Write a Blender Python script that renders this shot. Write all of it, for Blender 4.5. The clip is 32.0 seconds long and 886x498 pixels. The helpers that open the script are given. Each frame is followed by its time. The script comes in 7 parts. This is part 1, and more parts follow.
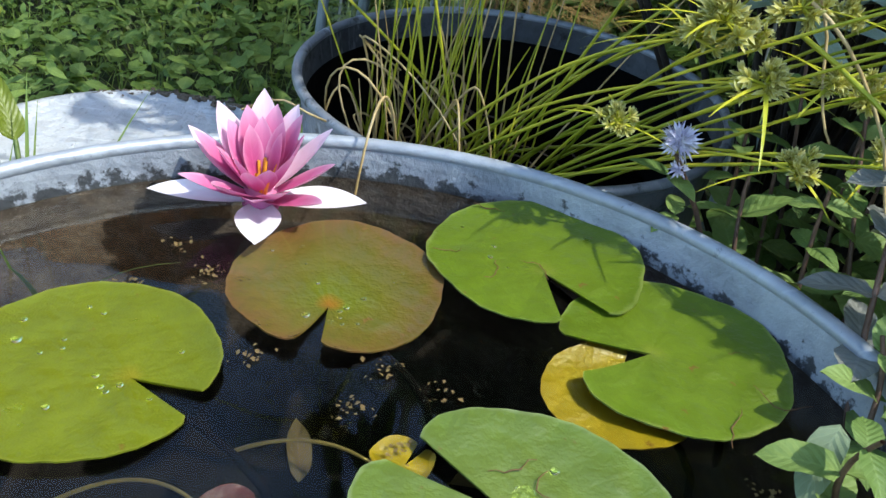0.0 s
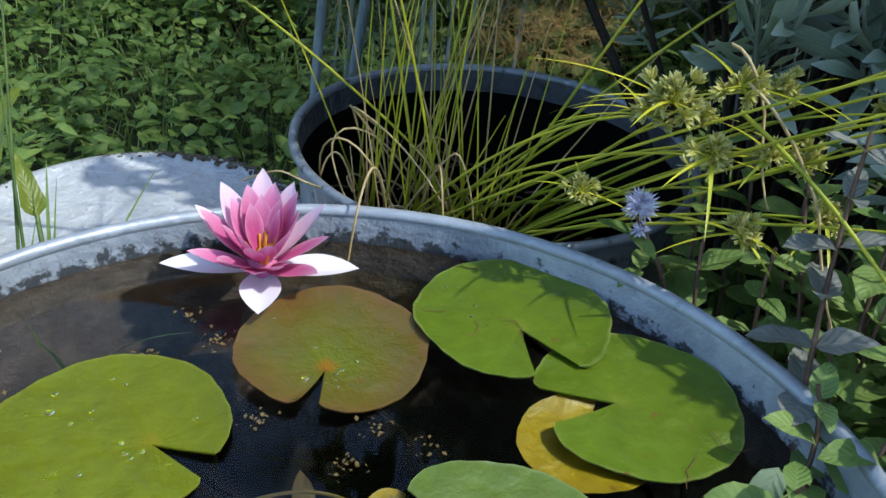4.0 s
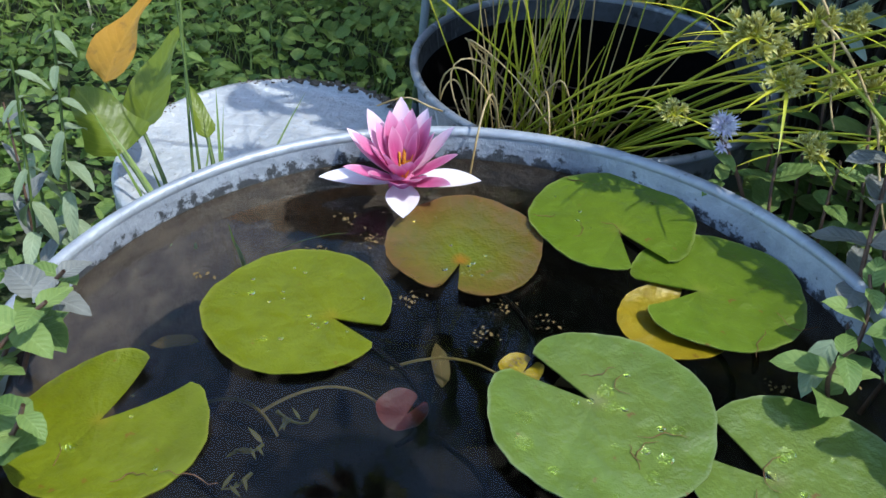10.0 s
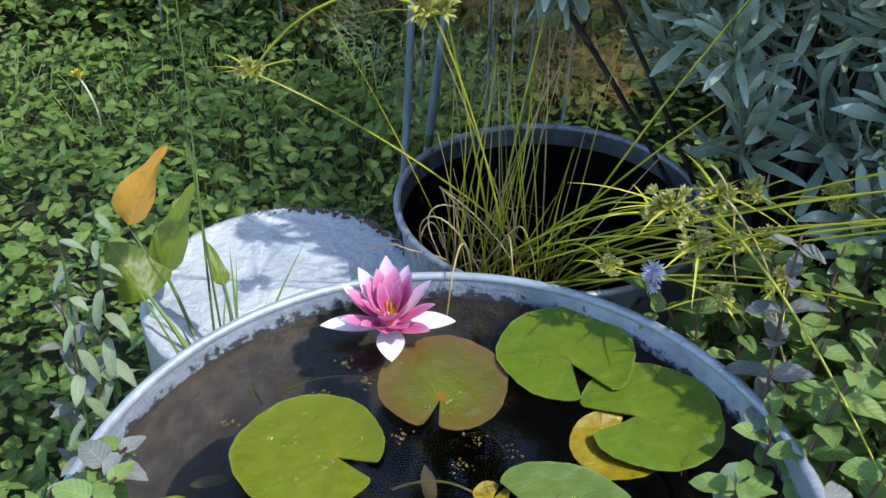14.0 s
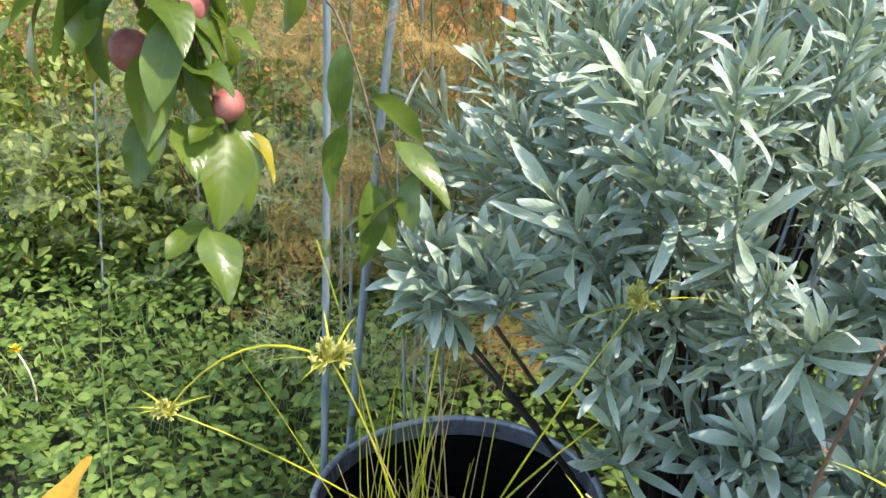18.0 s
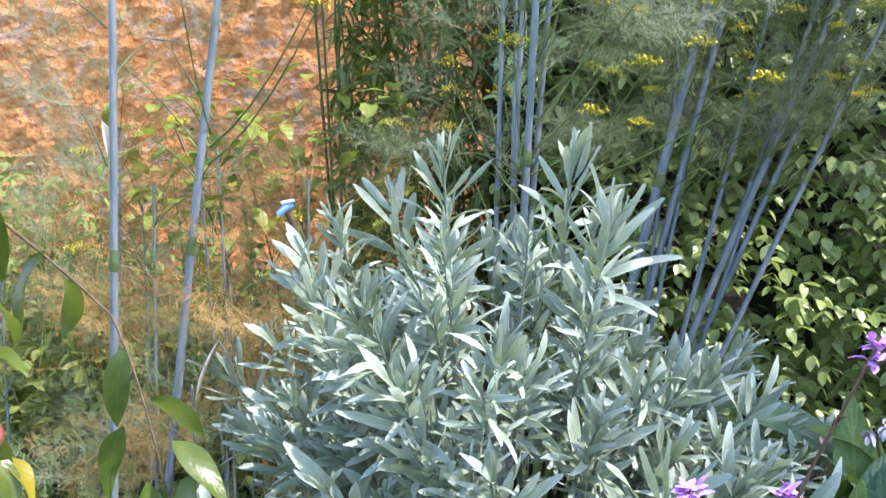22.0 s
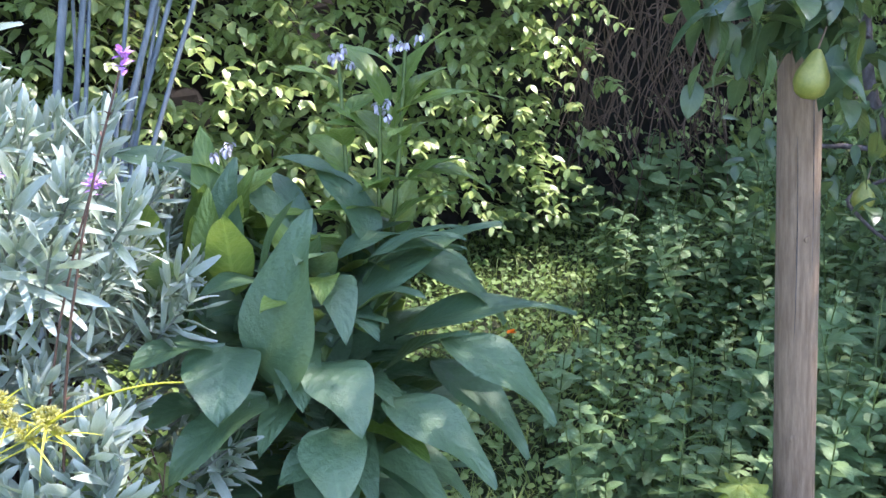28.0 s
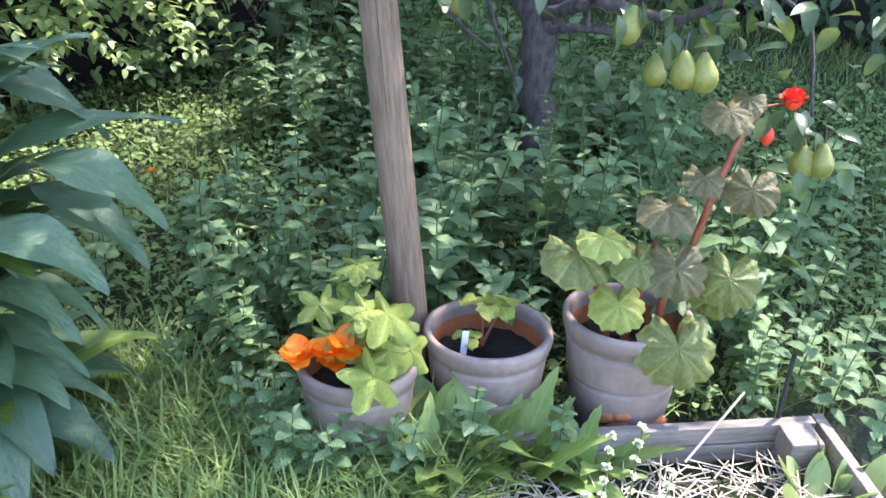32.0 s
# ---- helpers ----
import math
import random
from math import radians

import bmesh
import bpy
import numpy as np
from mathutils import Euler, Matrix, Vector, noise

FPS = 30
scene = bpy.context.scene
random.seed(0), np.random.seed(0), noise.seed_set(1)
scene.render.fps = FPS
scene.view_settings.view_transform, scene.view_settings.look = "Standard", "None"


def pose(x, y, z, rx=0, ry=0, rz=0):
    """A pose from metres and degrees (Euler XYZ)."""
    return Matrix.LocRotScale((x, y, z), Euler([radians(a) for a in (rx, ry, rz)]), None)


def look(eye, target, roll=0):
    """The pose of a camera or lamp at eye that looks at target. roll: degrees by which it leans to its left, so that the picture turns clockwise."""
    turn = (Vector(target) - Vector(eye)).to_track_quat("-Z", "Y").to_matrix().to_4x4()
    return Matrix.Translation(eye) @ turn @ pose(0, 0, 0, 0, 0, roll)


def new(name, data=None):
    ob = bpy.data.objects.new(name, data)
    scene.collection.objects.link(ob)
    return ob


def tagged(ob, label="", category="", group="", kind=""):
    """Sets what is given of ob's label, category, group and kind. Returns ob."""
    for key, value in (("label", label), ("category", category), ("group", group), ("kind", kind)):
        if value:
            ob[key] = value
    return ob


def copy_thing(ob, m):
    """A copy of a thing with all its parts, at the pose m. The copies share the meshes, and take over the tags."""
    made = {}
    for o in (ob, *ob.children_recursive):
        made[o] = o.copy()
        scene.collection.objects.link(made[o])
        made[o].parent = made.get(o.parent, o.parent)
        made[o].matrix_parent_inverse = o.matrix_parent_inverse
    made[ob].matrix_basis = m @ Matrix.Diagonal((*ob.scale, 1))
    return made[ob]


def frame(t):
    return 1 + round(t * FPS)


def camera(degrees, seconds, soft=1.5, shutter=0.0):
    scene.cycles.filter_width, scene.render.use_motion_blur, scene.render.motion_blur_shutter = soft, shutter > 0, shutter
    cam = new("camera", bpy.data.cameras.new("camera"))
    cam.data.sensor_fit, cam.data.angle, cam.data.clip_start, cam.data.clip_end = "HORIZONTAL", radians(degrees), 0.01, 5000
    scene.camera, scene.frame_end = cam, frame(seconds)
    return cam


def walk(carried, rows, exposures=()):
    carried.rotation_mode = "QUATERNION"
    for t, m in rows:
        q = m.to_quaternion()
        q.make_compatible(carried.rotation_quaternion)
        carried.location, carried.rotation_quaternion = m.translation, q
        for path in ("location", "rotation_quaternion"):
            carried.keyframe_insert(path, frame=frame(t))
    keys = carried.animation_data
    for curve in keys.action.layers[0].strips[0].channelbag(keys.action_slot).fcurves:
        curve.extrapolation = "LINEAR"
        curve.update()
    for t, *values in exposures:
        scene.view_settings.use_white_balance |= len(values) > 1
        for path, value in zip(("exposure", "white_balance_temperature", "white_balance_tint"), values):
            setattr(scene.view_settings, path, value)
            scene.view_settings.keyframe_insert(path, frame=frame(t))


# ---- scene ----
cam = camera(52.8, 32.0, soft=1.5)
PATH = [
    (0, (0.051, 0.221, 0.858), (-0.151, 1.887, -0.230), 8.1),
    (0.5, (0.060, 0.223, 0.868), (-0.131, 1.903, -0.201), 7.6),
    (1, (0.071, 0.229, 0.885), (-0.102, 1.927, -0.159), 7.4),
    (1.5, (0.081, 0.232, 0.898), (-0.087, 1.941, -0.128), 6.6),
    (2, (0.085, 0.229, 0.903), (-0.082, 1.936, -0.124), 6.8),
    (2.5, (0.084, 0.221, 0.910), (-0.083, 1.922, -0.129), 6.9),
    (3, (0.080, 0.210, 0.917), (-0.110, 1.908, -0.124), 6.4),
    (3.5, (0.073, 0.201, 0.922), (-0.136, 1.888, -0.131), 6.0),
    (5.5, (0.057, 0.149, 0.931), (-0.200, 1.811, -0.151), 6.1),
    (6, (0.054, 0.139, 0.935), (-0.225, 1.789, -0.160), 6.1),
    (6.5, (0.047, 0.126, 0.934), (-0.251, 1.756, -0.186), 6.3),
    (7, (0.047, 0.118, 0.933), (-0.245, 1.738, -0.203), 6.4),
    (7.5, (0.043, 0.111, 0.933), (-0.259, 1.716, -0.222), 6.3),
    (8, (0.046, 0.103, 0.941), (-0.274, 1.693, -0.229), 5.7),
    (8.5, (0.045, 0.093, 0.947), (-0.279, 1.664, -0.247), 4.7),
    (9, (0.046, 0.083, 0.955), (-0.285, 1.647, -0.247), 4.4),
    (9.5, (0.044, 0.076, 0.978), (-0.317, 1.630, -0.228), 3.2),
    (10, (0.049, 0.066, 0.997), (-0.297, 1.604, -0.234), 2.9),
    (10.5, (0.051, 0.053, 1.019), (-0.311, 1.583, -0.217), 2.5),
    (11, (0.056, 0.049, 1.033), (-0.294, 1.570, -0.218), 2.6),
    (11.5, (0.061, 0.045, 1.052), (-0.291, 1.550, -0.217), 2.4),
    (12, (0.067, 0.036, 1.082), (-0.280, 1.537, -0.192), 1.4),
    (12.5, (0.072, 0.030, 1.109), (-0.270, 1.539, -0.157), 0.8),
    (13, (0.074, 0.030, 1.130), (-0.290, 1.539, -0.131), 0.2),
    (13.5, (0.074, 0.025, 1.165), (-0.296, 1.570, -0.050), 0.1),
    (14, (0.079, 0.010, 1.190), (-0.274, 1.587, 0.013), 0.2),
    (14.5, (0.083, 0.007, 1.206), (-0.291, 1.617, 0.080), 0.4),
    (16.5, (0.097, 0.004, 1.297), (-0.280, 1.724, 0.348), -1.0),
    (17, (0.113, 0.005, 1.321), (-0.241, 1.758, 0.427), -1.0),
    (17.5, (0.127, 0.007, 1.346), (-0.199, 1.795, 0.511), -1.0),
    (18, (0.146, 0.012, 1.365), (-0.149, 1.828, 0.582), -0.3),
    (18.5, (0.163, 0.008, 1.383), (-0.089, 1.859, 0.670), -0.3),
    (19, (0.186, 0.015, 1.399), (-0.011, 1.890, 0.731), -0.3),
    (19.5, (0.213, 0.025, 1.415), (0.096, 1.921, 0.787), -0.3),
    (20, (0.222, 0.018, 1.435), (0.145, 1.932, 0.859), -0.3),
    (20.5, (0.226, 0.011, 1.452), (0.177, 1.940, 0.929), -0.1),
    (21, (0.226, 0.002, 1.470), (0.212, 1.951, 1.020), 0.2),
    (21.5, (0.226, 0.002, 1.483), (0.243, 1.958, 1.070), 0.3),
    (22, (0.226, -0.005, 1.493), (0.272, 1.961, 1.126), 0.2),
    (22.5, (0.240, -0.016, 1.497), (0.347, 1.949, 1.140), -0.2),
    (23, (0.250, -0.038, 1.500), (0.363, 1.932, 1.171), -0.1),
    (23.5, (0.259, -0.088, 1.506), (0.428, 1.877, 1.171), -0.5),
    (24, (0.271, -0.143, 1.503), (0.562, 1.800, 1.129), -2.0),
    (24.5, (0.288, -0.198, 1.501), (0.597, 1.734, 1.087), -2.5),
    (26.5, (0.406, -0.341, 1.456), (1.018, 1.462, 0.844), -2.6),
    (27, (0.414, -0.350, 1.437), (1.089, 1.409, 0.767), -2.0),
    (27.5, (0.415, -0.369, 1.432), (1.220, 1.326, 0.741), -1.5),
    (28, (0.413, -0.393, 1.423), (1.361, 1.215, 0.705), -0.9),
    (28.5, (0.418, -0.417, 1.425), (1.511, 1.087, 0.689), -0.0),
    (29, (0.427, -0.449, 1.413), (1.623, 0.959, 0.647), 0.4),
    (29.5, (0.426, -0.476, 1.400), (1.667, 0.865, 0.587), 0.6),
    (30, (0.427, -0.490, 1.387), (1.722, 0.778, 0.542), 1.3),
    (30.5, (0.419, -0.503, 1.380), (1.740, 0.720, 0.508), 1.8),
    (31, (0.432, -0.520, 1.375), (1.803, 0.622, 0.471), 2.8),
    (31.5, (0.453, -0.538, 1.360), (1.831, 0.549, 0.402), 2.6),
    (32, (0.461, -0.575, 1.347), (1.834, 0.489, 0.355), 2.0),
]
EXPOSURES = [(0.0, 1.55, 6300, 2), (1.5, 1.55, 6250, 2), (3.0, 1.25, 6100, 1), (6.0, 1.12, 5900, 4), (7.0, 1.14, 5950, 4), (8.0, 1.42, 5950, 5), (10.0, 1.32, 5850, 4), (12.0, 1.08, 5750, 5), (13.0, 1.08, 5750, 5), (14.5, 1.6, 6150, 5), (16.5, 2.2, 6800, 5), (18.0, 2.28, 6950, 9), (19.0, 2.25, 6800, 10), (20.5, 2.2, 6500, 13), (22.0, 2.33, 6300, 18), (24.0, 2.42, 5850, 16), (27.0, 2.08, 6000, 18), (28.0, 2.85, 6150, 24), (30.0, 2.9, 6050, 24), (32.0, 3.0, 6150, 24)]
walk(cam, [(t, look(eye, target, roll)) for t, eye, target, roll in PATH], EXPOSURES)

# ---- light ----
world = bpy.data.worlds.new("sky")
scene.world = world
world.use_nodes = True
_n = world.node_tree.nodes
_sky = _n.new("ShaderNodeTexSky")
_sky.sky_type, _sky.sun_disc = "NISHITA", False
_sky.sun_elevation, _sky.sun_rotation = radians(58), radians(98)
world.node_tree.links.new(_sky.outputs[0], _n["Background"].inputs[0])
_n["Background"].inputs[1].default_value = 0.15
sun = new("sun", bpy.data.lights.new("sun", "SUN"))
sun.data.energy, sun.data.angle, sun.data.color = 2.0, radians(0.8), (1.0, 0.95, 0.87)
sun.matrix_world = look((2.3, -0.35, 3.75), (0, 0, 0))

# ---- materials ----


def nodes_of(name):
    m = bpy.data.materials.new(name)
    m.use_nodes = True
    nt = m.node_tree
    return m, nt, nt.nodes["Principled BSDF"], nt.nodes["Material Output"]


def rgb(c):
    return (*c, 1.0)


def mixer(nt, a, b, fac):
    """A colour mix; a, b and fac are values or sockets."""
    n = nt.nodes.new("ShaderNodeMix")
    n.data_type = "RGBA"
    for key, v in ((0, fac), (6, a), (7, b)):
        if isinstance(v, (int, float)):
            n.inputs[key].default_value = v
        elif isinstance(v, tuple):
            n.inputs[key].default_value = rgb(v)
        else:
            nt.links.new(v, n.inputs[key])
    return n.outputs[2]


def noise_of(nt, scale, detail=4.0, rough=0.6, coord="Object", lo=0.35, hi=0.65, stretch=None):
    tc = nt.nodes.new("ShaderNodeTexCoord")
    t = nt.nodes.new("ShaderNodeTexNoise")
    t.inputs["Scale"].default_value, t.inputs["Detail"].default_value, t.inputs["Roughness"].default_value = scale, detail, rough
    if stretch:
        mp = nt.nodes.new("ShaderNodeMapping")
        mp.inputs["Scale"].default_value = stretch
        nt.links.new(tc.outputs[coord], mp.inputs[0])
        nt.links.new(mp.outputs[0], t.inputs[0])
    else:
        nt.links.new(tc.outputs[coord], t.inputs[0])
    r = nt.nodes.new("ShaderNodeMapRange")
    r.inputs[1].default_value, r.inputs[2].default_value = lo, hi
    nt.links.new(t.outputs[0], r.inputs[0])
    return r.outputs[0]


def bump_of(nt, bsdf, height, strength, dist):
    b = nt.nodes.new("ShaderNodeBump")
    b.inputs["Strength"].default_value, b.inputs["Distance"].default_value = strength, dist
    nt.links.new(height, b.inputs["Height"])
    nt.links.new(b.outputs[0], bsdf.inputs["Normal"])


def ramp_of(nt, fac, stops):
    r = nt.nodes.new("ShaderNodeValToRGB")
    while len(r.color_ramp.elements) < len(stops):
        r.color_ramp.elements.new(0.5)
    for e, (p, c) in zip(r.color_ramp.elements, stops):
        e.position, e.color = p, rgb(c)
    nt.links.new(fac, r.inputs[0])
    return r.outputs[0]


def maths(nt, op, a, b=0.0):
    n = nt.nodes.new("ShaderNodeMath")
    n.operation = op
    for k, v in ((0, a), (1, b)):
        if isinstance(v, (int, float)):
            n.inputs[k].default_value = v
        else:
            nt.links.new(v, n.inputs[k])
    return n.outputs[0]


def solid(name, a, b, scale=30.0, rough=0.7, metal=0.0, bump=0.3, dist=0.002, stretch=None, spec=0.5):
    """A mottled solid surface between two colours."""
    m, nt, bsdf, _ = nodes_of(name)
    fac = noise_of(nt, scale, stretch=stretch)
    fine = noise_of(nt, scale * 6, stretch=stretch)
    nt.links.new(mixer(nt, mixer(nt, a, b, fac), tuple(0.6 * v for v in a), maths(nt, "MULTIPLY", fine, 0.3)), bsdf.inputs["Base Color"])
    bsdf.inputs["Roughness"].default_value, bsdf.inputs["Metallic"].default_value = rough, metal
    bsdf.inputs["Specular IOR Level"].default_value = spec
    bump_of(nt, bsdf, fine, bump, dist)
    return m


def leafy(name, a, b, rough=0.45, trans=0.25, veins=9.0, vein_mix=0.25, relief=0.4, tips=None, spots=None, dist=0.002, spec=0.4, through_tint=(0.45, 0.6, 0.08)):
    """A leaf: two greens varied leaf by leaf, a pale midrib with side veins, light shining through."""
    m, nt, bsdf, out = nodes_of(name)
    geo = nt.nodes.new("ShaderNodeNewGeometry")
    info = nt.nodes.new("ShaderNodeObjectInfo")
    r = maths(nt, "FRACT", maths(nt, "ADD", geo.outputs["Random Per Island"], info.outputs["Random"]))
    fac = maths(nt, "ADD", maths(nt, "MULTIPLY", r, 0.7), maths(nt, "MULTIPLY", noise_of(nt, 60.0), 0.3))
    col = mixer(nt, a, b, fac)
    uv = nt.nodes.new("ShaderNodeUVMap")
    sep = nt.nodes.new("ShaderNodeSeparateXYZ")
    nt.links.new(uv.outputs[0], sep.inputs[0])
    side = maths(nt, "ABSOLUTE", maths(nt, "SUBTRACT", sep.outputs[0], 0.5))
    mid = maths(nt, "LESS_THAN", side, 0.035)
    saw = maths(nt, "ABSOLUTE", maths(nt, "SUBTRACT", maths(nt, "FRACT", maths(nt, "MULTIPLY", maths(nt, "SUBTRACT", sep.outputs[1], maths(nt, "MULTIPLY", side, 0.5)), veins)), 0.5))
    rib = maths(nt, "LESS_THAN", saw, 0.07)
    vein = maths(nt, "MAXIMUM", mid, maths(nt, "MULTIPLY", rib, 0.6))
    col = mixer(nt, col, tuple(min(1.0, 1.5 * v + 0.03) for v in b), maths(nt, "MULTIPLY", vein, vein_mix))
    if tips:
        g = maths(nt, "MAXIMUM", maths(nt, "POWER", sep.outputs[1], 3.5), maths(nt, "MULTIPLY", maths(nt, "POWER", maths(nt, "MULTIPLY", side, 2.0), 3.0), maths(nt, "POWER", sep.outputs[1], 0.7)))
        col = mixer(nt, col, tips, maths(nt, "MULTIPLY", g, 0.9))
    if spots:
        col = mixer(nt, col, spots, maths(nt, "MULTIPLY", noise_of(nt, 35.0, lo=0.6, hi=0.72), 0.8))
    nt.links.new(col, bsdf.inputs["Base Color"])
    bsdf.inputs["Roughness"].default_value = rough
    bsdf.inputs["Specular IOR Level"].default_value = spec
    bump_of(nt, bsdf, maths(nt, "ADD", saw, maths(nt, "MULTIPLY", noise_of(nt, 90.0), 0.7)), relief, dist)
    tr = nt.nodes.new("ShaderNodeBsdfTranslucent")
    nt.links.new(mixer(nt, col, through_tint, 0.25), tr.inputs[0])
    mix = nt.nodes.new("ShaderNodeMixShader")
    mix.inputs[0].default_value = trans
    nt.links.new(bsdf.outputs[0], mix.inputs[1])
    nt.links.new(tr.outputs[0], mix.inputs[2])
    nt.links.new(mix.outputs[0], out.inputs[0])
    return m


def zinc_of(name, a, b, dark, streak, metal=0.25, rough=0.42, spot=0.55, grain=38.0, scale=0.6, relief=0.25):
    """Weathered galvanised sheet: spangled grey with dark stains and pale scale."""
    m, nt, bsdf, _ = nodes_of(name)
    vor = nt.nodes.new("ShaderNodeTexVoronoi")
    tc = nt.nodes.new("ShaderNodeTexCoord")
    nt.links.new(tc.outputs["Object"], vor.inputs[0])
    vor.inputs["Scale"].default_value = 70.0
    col = mixer(nt, mixer(nt, a, b, noise_of(nt, 9.0)), mixer(nt, a, b, vor.outputs["Color"]), 0.3)
    col = mixer(nt, col, dark, noise_of(nt, grain, 8, 0.7, lo=spot, hi=spot + 0.1))
    col = mixer(nt, col, dark, maths(nt, "MULTIPLY", noise_of(nt, streak, 6, 0.7, lo=0.5, hi=0.8), 0.5))
    col = mixer(nt, col, tuple(min(1, 1.5 * v) for v in b), maths(nt, "MULTIPLY", noise_of(nt, 20.0, 3, lo=0.62, hi=0.68, stretch=(0.4, 5, 1)), scale))
    nt.links.new(col, bsdf.inputs["Base Color"])
    bsdf.inputs["Roughness"].default_value, bsdf.inputs["Metallic"].default_value = rough, metal
    bump_of(nt, bsdf, noise_of(nt, 60.0, 6), relief, 0.002)
    return m


ZINC = zinc_of("weathered_zinc", (0.24, 0.26, 0.30), (0.40, 0.425, 0.47), (0.07, 0.07, 0.075), 14.0, spot=0.62, grain=90.0, scale=0.15)
ZINC_PALE = zinc_of("pale_zinc", (0.33, 0.345, 0.37), (0.64, 0.65, 0.67), (0.20, 0.19, 0.18), 9.0, spot=0.60, grain=120.0, scale=0.25, relief=1.0)
ZINC_DARK = zinc_of("dull_zinc", (0.13, 0.145, 0.17), (0.30, 0.32, 0.36), (0.03, 0.03, 0.03), 14.0)
# The tub's inside above the water: clean at the rim, with a speckled dark crust that thickens to the waterline.
ZINC_BAND, _nt, _b, _o = nodes_of("crusted_zinc")
_uv = _nt.nodes.new("ShaderNodeUVMap")
_sep = _nt.nodes.new("ShaderNodeSeparateXYZ")
_nt.links.new(_uv.outputs[0], _sep.inputs[0])
_c = mixer(_nt, (0.20, 0.215, 0.25), (0.36, 0.385, 0.43), noise_of(_nt, 16.0, 6, 0.7))
_crust = maths(_nt, "ADD", maths(_nt, "MULTIPLY", noise_of(_nt, 70.0, 7, 0.7, lo=0.3, hi=0.7), 0.85), maths(_nt, "ADD", maths(_nt, "MULTIPLY", noise_of(_nt, 6.0, 3), 0.25), maths(_nt, "MULTIPLY", _sep.outputs[1], 0.75)))
_r = _nt.nodes.new("ShaderNodeMapRange")
_r.inputs[1].default_value, _r.inputs[2].default_value = 1.06, 1.22
_nt.links.new(_crust, _r.inputs[0])
_c = mixer(_nt, _c, (0.022, 0.022, 0.022), maths(_nt, "MULTIPLY", _r.outputs[0], 0.9))
_nt.links.new(_c, _b.inputs["Base Color"])
_b.inputs["Roughness"].default_value, _b.inputs["Metallic"].default_value = 0.55, 0.15
bump_of(_nt, _b, noise_of(_nt, 80.0, 6), 0.5, 0.002)
ZINC_WET = zinc_of("wet_stained_zinc", (0.02, 0.021, 0.024), (0.085, 0.09, 0.10), (0.012, 0.012, 0.012), 30.0, 0.0, 0.85)
# Brown silt; the fade to near-black paints in light lost with depth.
SILT_FADE, _nt, _b, _o = nodes_of("silt_with_depth_fade")
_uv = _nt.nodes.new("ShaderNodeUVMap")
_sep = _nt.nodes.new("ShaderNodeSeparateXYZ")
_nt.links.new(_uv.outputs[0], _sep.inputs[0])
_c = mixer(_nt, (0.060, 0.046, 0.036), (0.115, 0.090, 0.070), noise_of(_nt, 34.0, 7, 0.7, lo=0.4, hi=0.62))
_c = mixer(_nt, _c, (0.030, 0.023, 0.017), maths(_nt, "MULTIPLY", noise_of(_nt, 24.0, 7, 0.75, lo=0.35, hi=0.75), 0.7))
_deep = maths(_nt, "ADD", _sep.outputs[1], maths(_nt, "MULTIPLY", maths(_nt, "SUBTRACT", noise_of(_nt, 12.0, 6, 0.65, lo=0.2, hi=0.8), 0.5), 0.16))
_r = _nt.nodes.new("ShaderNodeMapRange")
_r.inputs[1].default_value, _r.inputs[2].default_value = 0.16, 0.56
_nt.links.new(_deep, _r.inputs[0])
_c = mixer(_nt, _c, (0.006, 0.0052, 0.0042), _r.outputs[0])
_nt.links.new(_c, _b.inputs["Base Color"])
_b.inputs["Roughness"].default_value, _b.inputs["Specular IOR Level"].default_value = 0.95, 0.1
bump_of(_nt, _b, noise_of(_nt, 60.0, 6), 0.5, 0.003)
# Bucket filling, then inside wall and pad stalks: their dimness is in the colour.
BUCKET_FILL = solid("wet_peat", (0.002, 0.0015, 0.001), (0.007, 0.0045, 0.003), 30, 1.0, bump=0.8, dist=0.006, spec=0.0)
DIM_BLACK = solid("dim_near_black", (0.002, 0.0018, 0.0016), (0.005, 0.0042, 0.0035), 14, 0.95, spec=0.05)
BITE = solid("brown_bite", (0.10, 0.045, 0.018), (0.19, 0.09, 0.03), 90, 0.8)
SOIL = solid("potting_soil", (0.010, 0.007, 0.006), (0.028, 0.022, 0.016), 60, 0.95, bump=1.0, dist=0.006)
WOOD = solid("grey_plank_wood", (0.150, 0.128, 0.098), (0.255, 0.217, 0.173), 14, 0.85, stretch=(1, 9, 9))
STAKE = solid("stake_wood", (0.17, 0.112, 0.066), (0.29, 0.203, 0.128), 20, 0.85, bump=0.5, stretch=(7, 7, 0.6))
BARK = solid("pear_bark", (0.072, 0.058, 0.052), (0.182, 0.156, 0.143), 30, 0.9, bump=0.9, dist=0.006, stretch=(2, 2, 0.7))
SAGEWOOD = solid("dark_shrub_bark", (0.016, 0.012, 0.009), (0.045, 0.034, 0.026), 30, 0.95)
TWIG = solid("brown_twig", (0.083, 0.053, 0.034), (0.180, 0.120, 0.075), 40, 0.85)
# Near-black backing that carries the shade between the leaves.
SHADE_BACKING = solid("shade_backing", (0.008, 0.007, 0.005), (0.024, 0.019, 0.012), 9, 0.95)
CLAY = solid("grey_brown_pot", (0.205, 0.15, 0.116), (0.3, 0.228, 0.182), 9, 0.6, bump=0.15)
TERRA = solid("bare_terracotta", (0.336, 0.104, 0.032), (0.440, 0.160, 0.056), 20, 0.75)
EARTH_CRUST = solid("brown_dirt_crust", (0.10, 0.075, 0.055), (0.23, 0.18, 0.13), 60, 0.95, bump=0.8, dist=0.004)
STRAW = solid("straw", (0.440, 0.352, 0.240), (0.624, 0.544, 0.400), 50, 0.75)
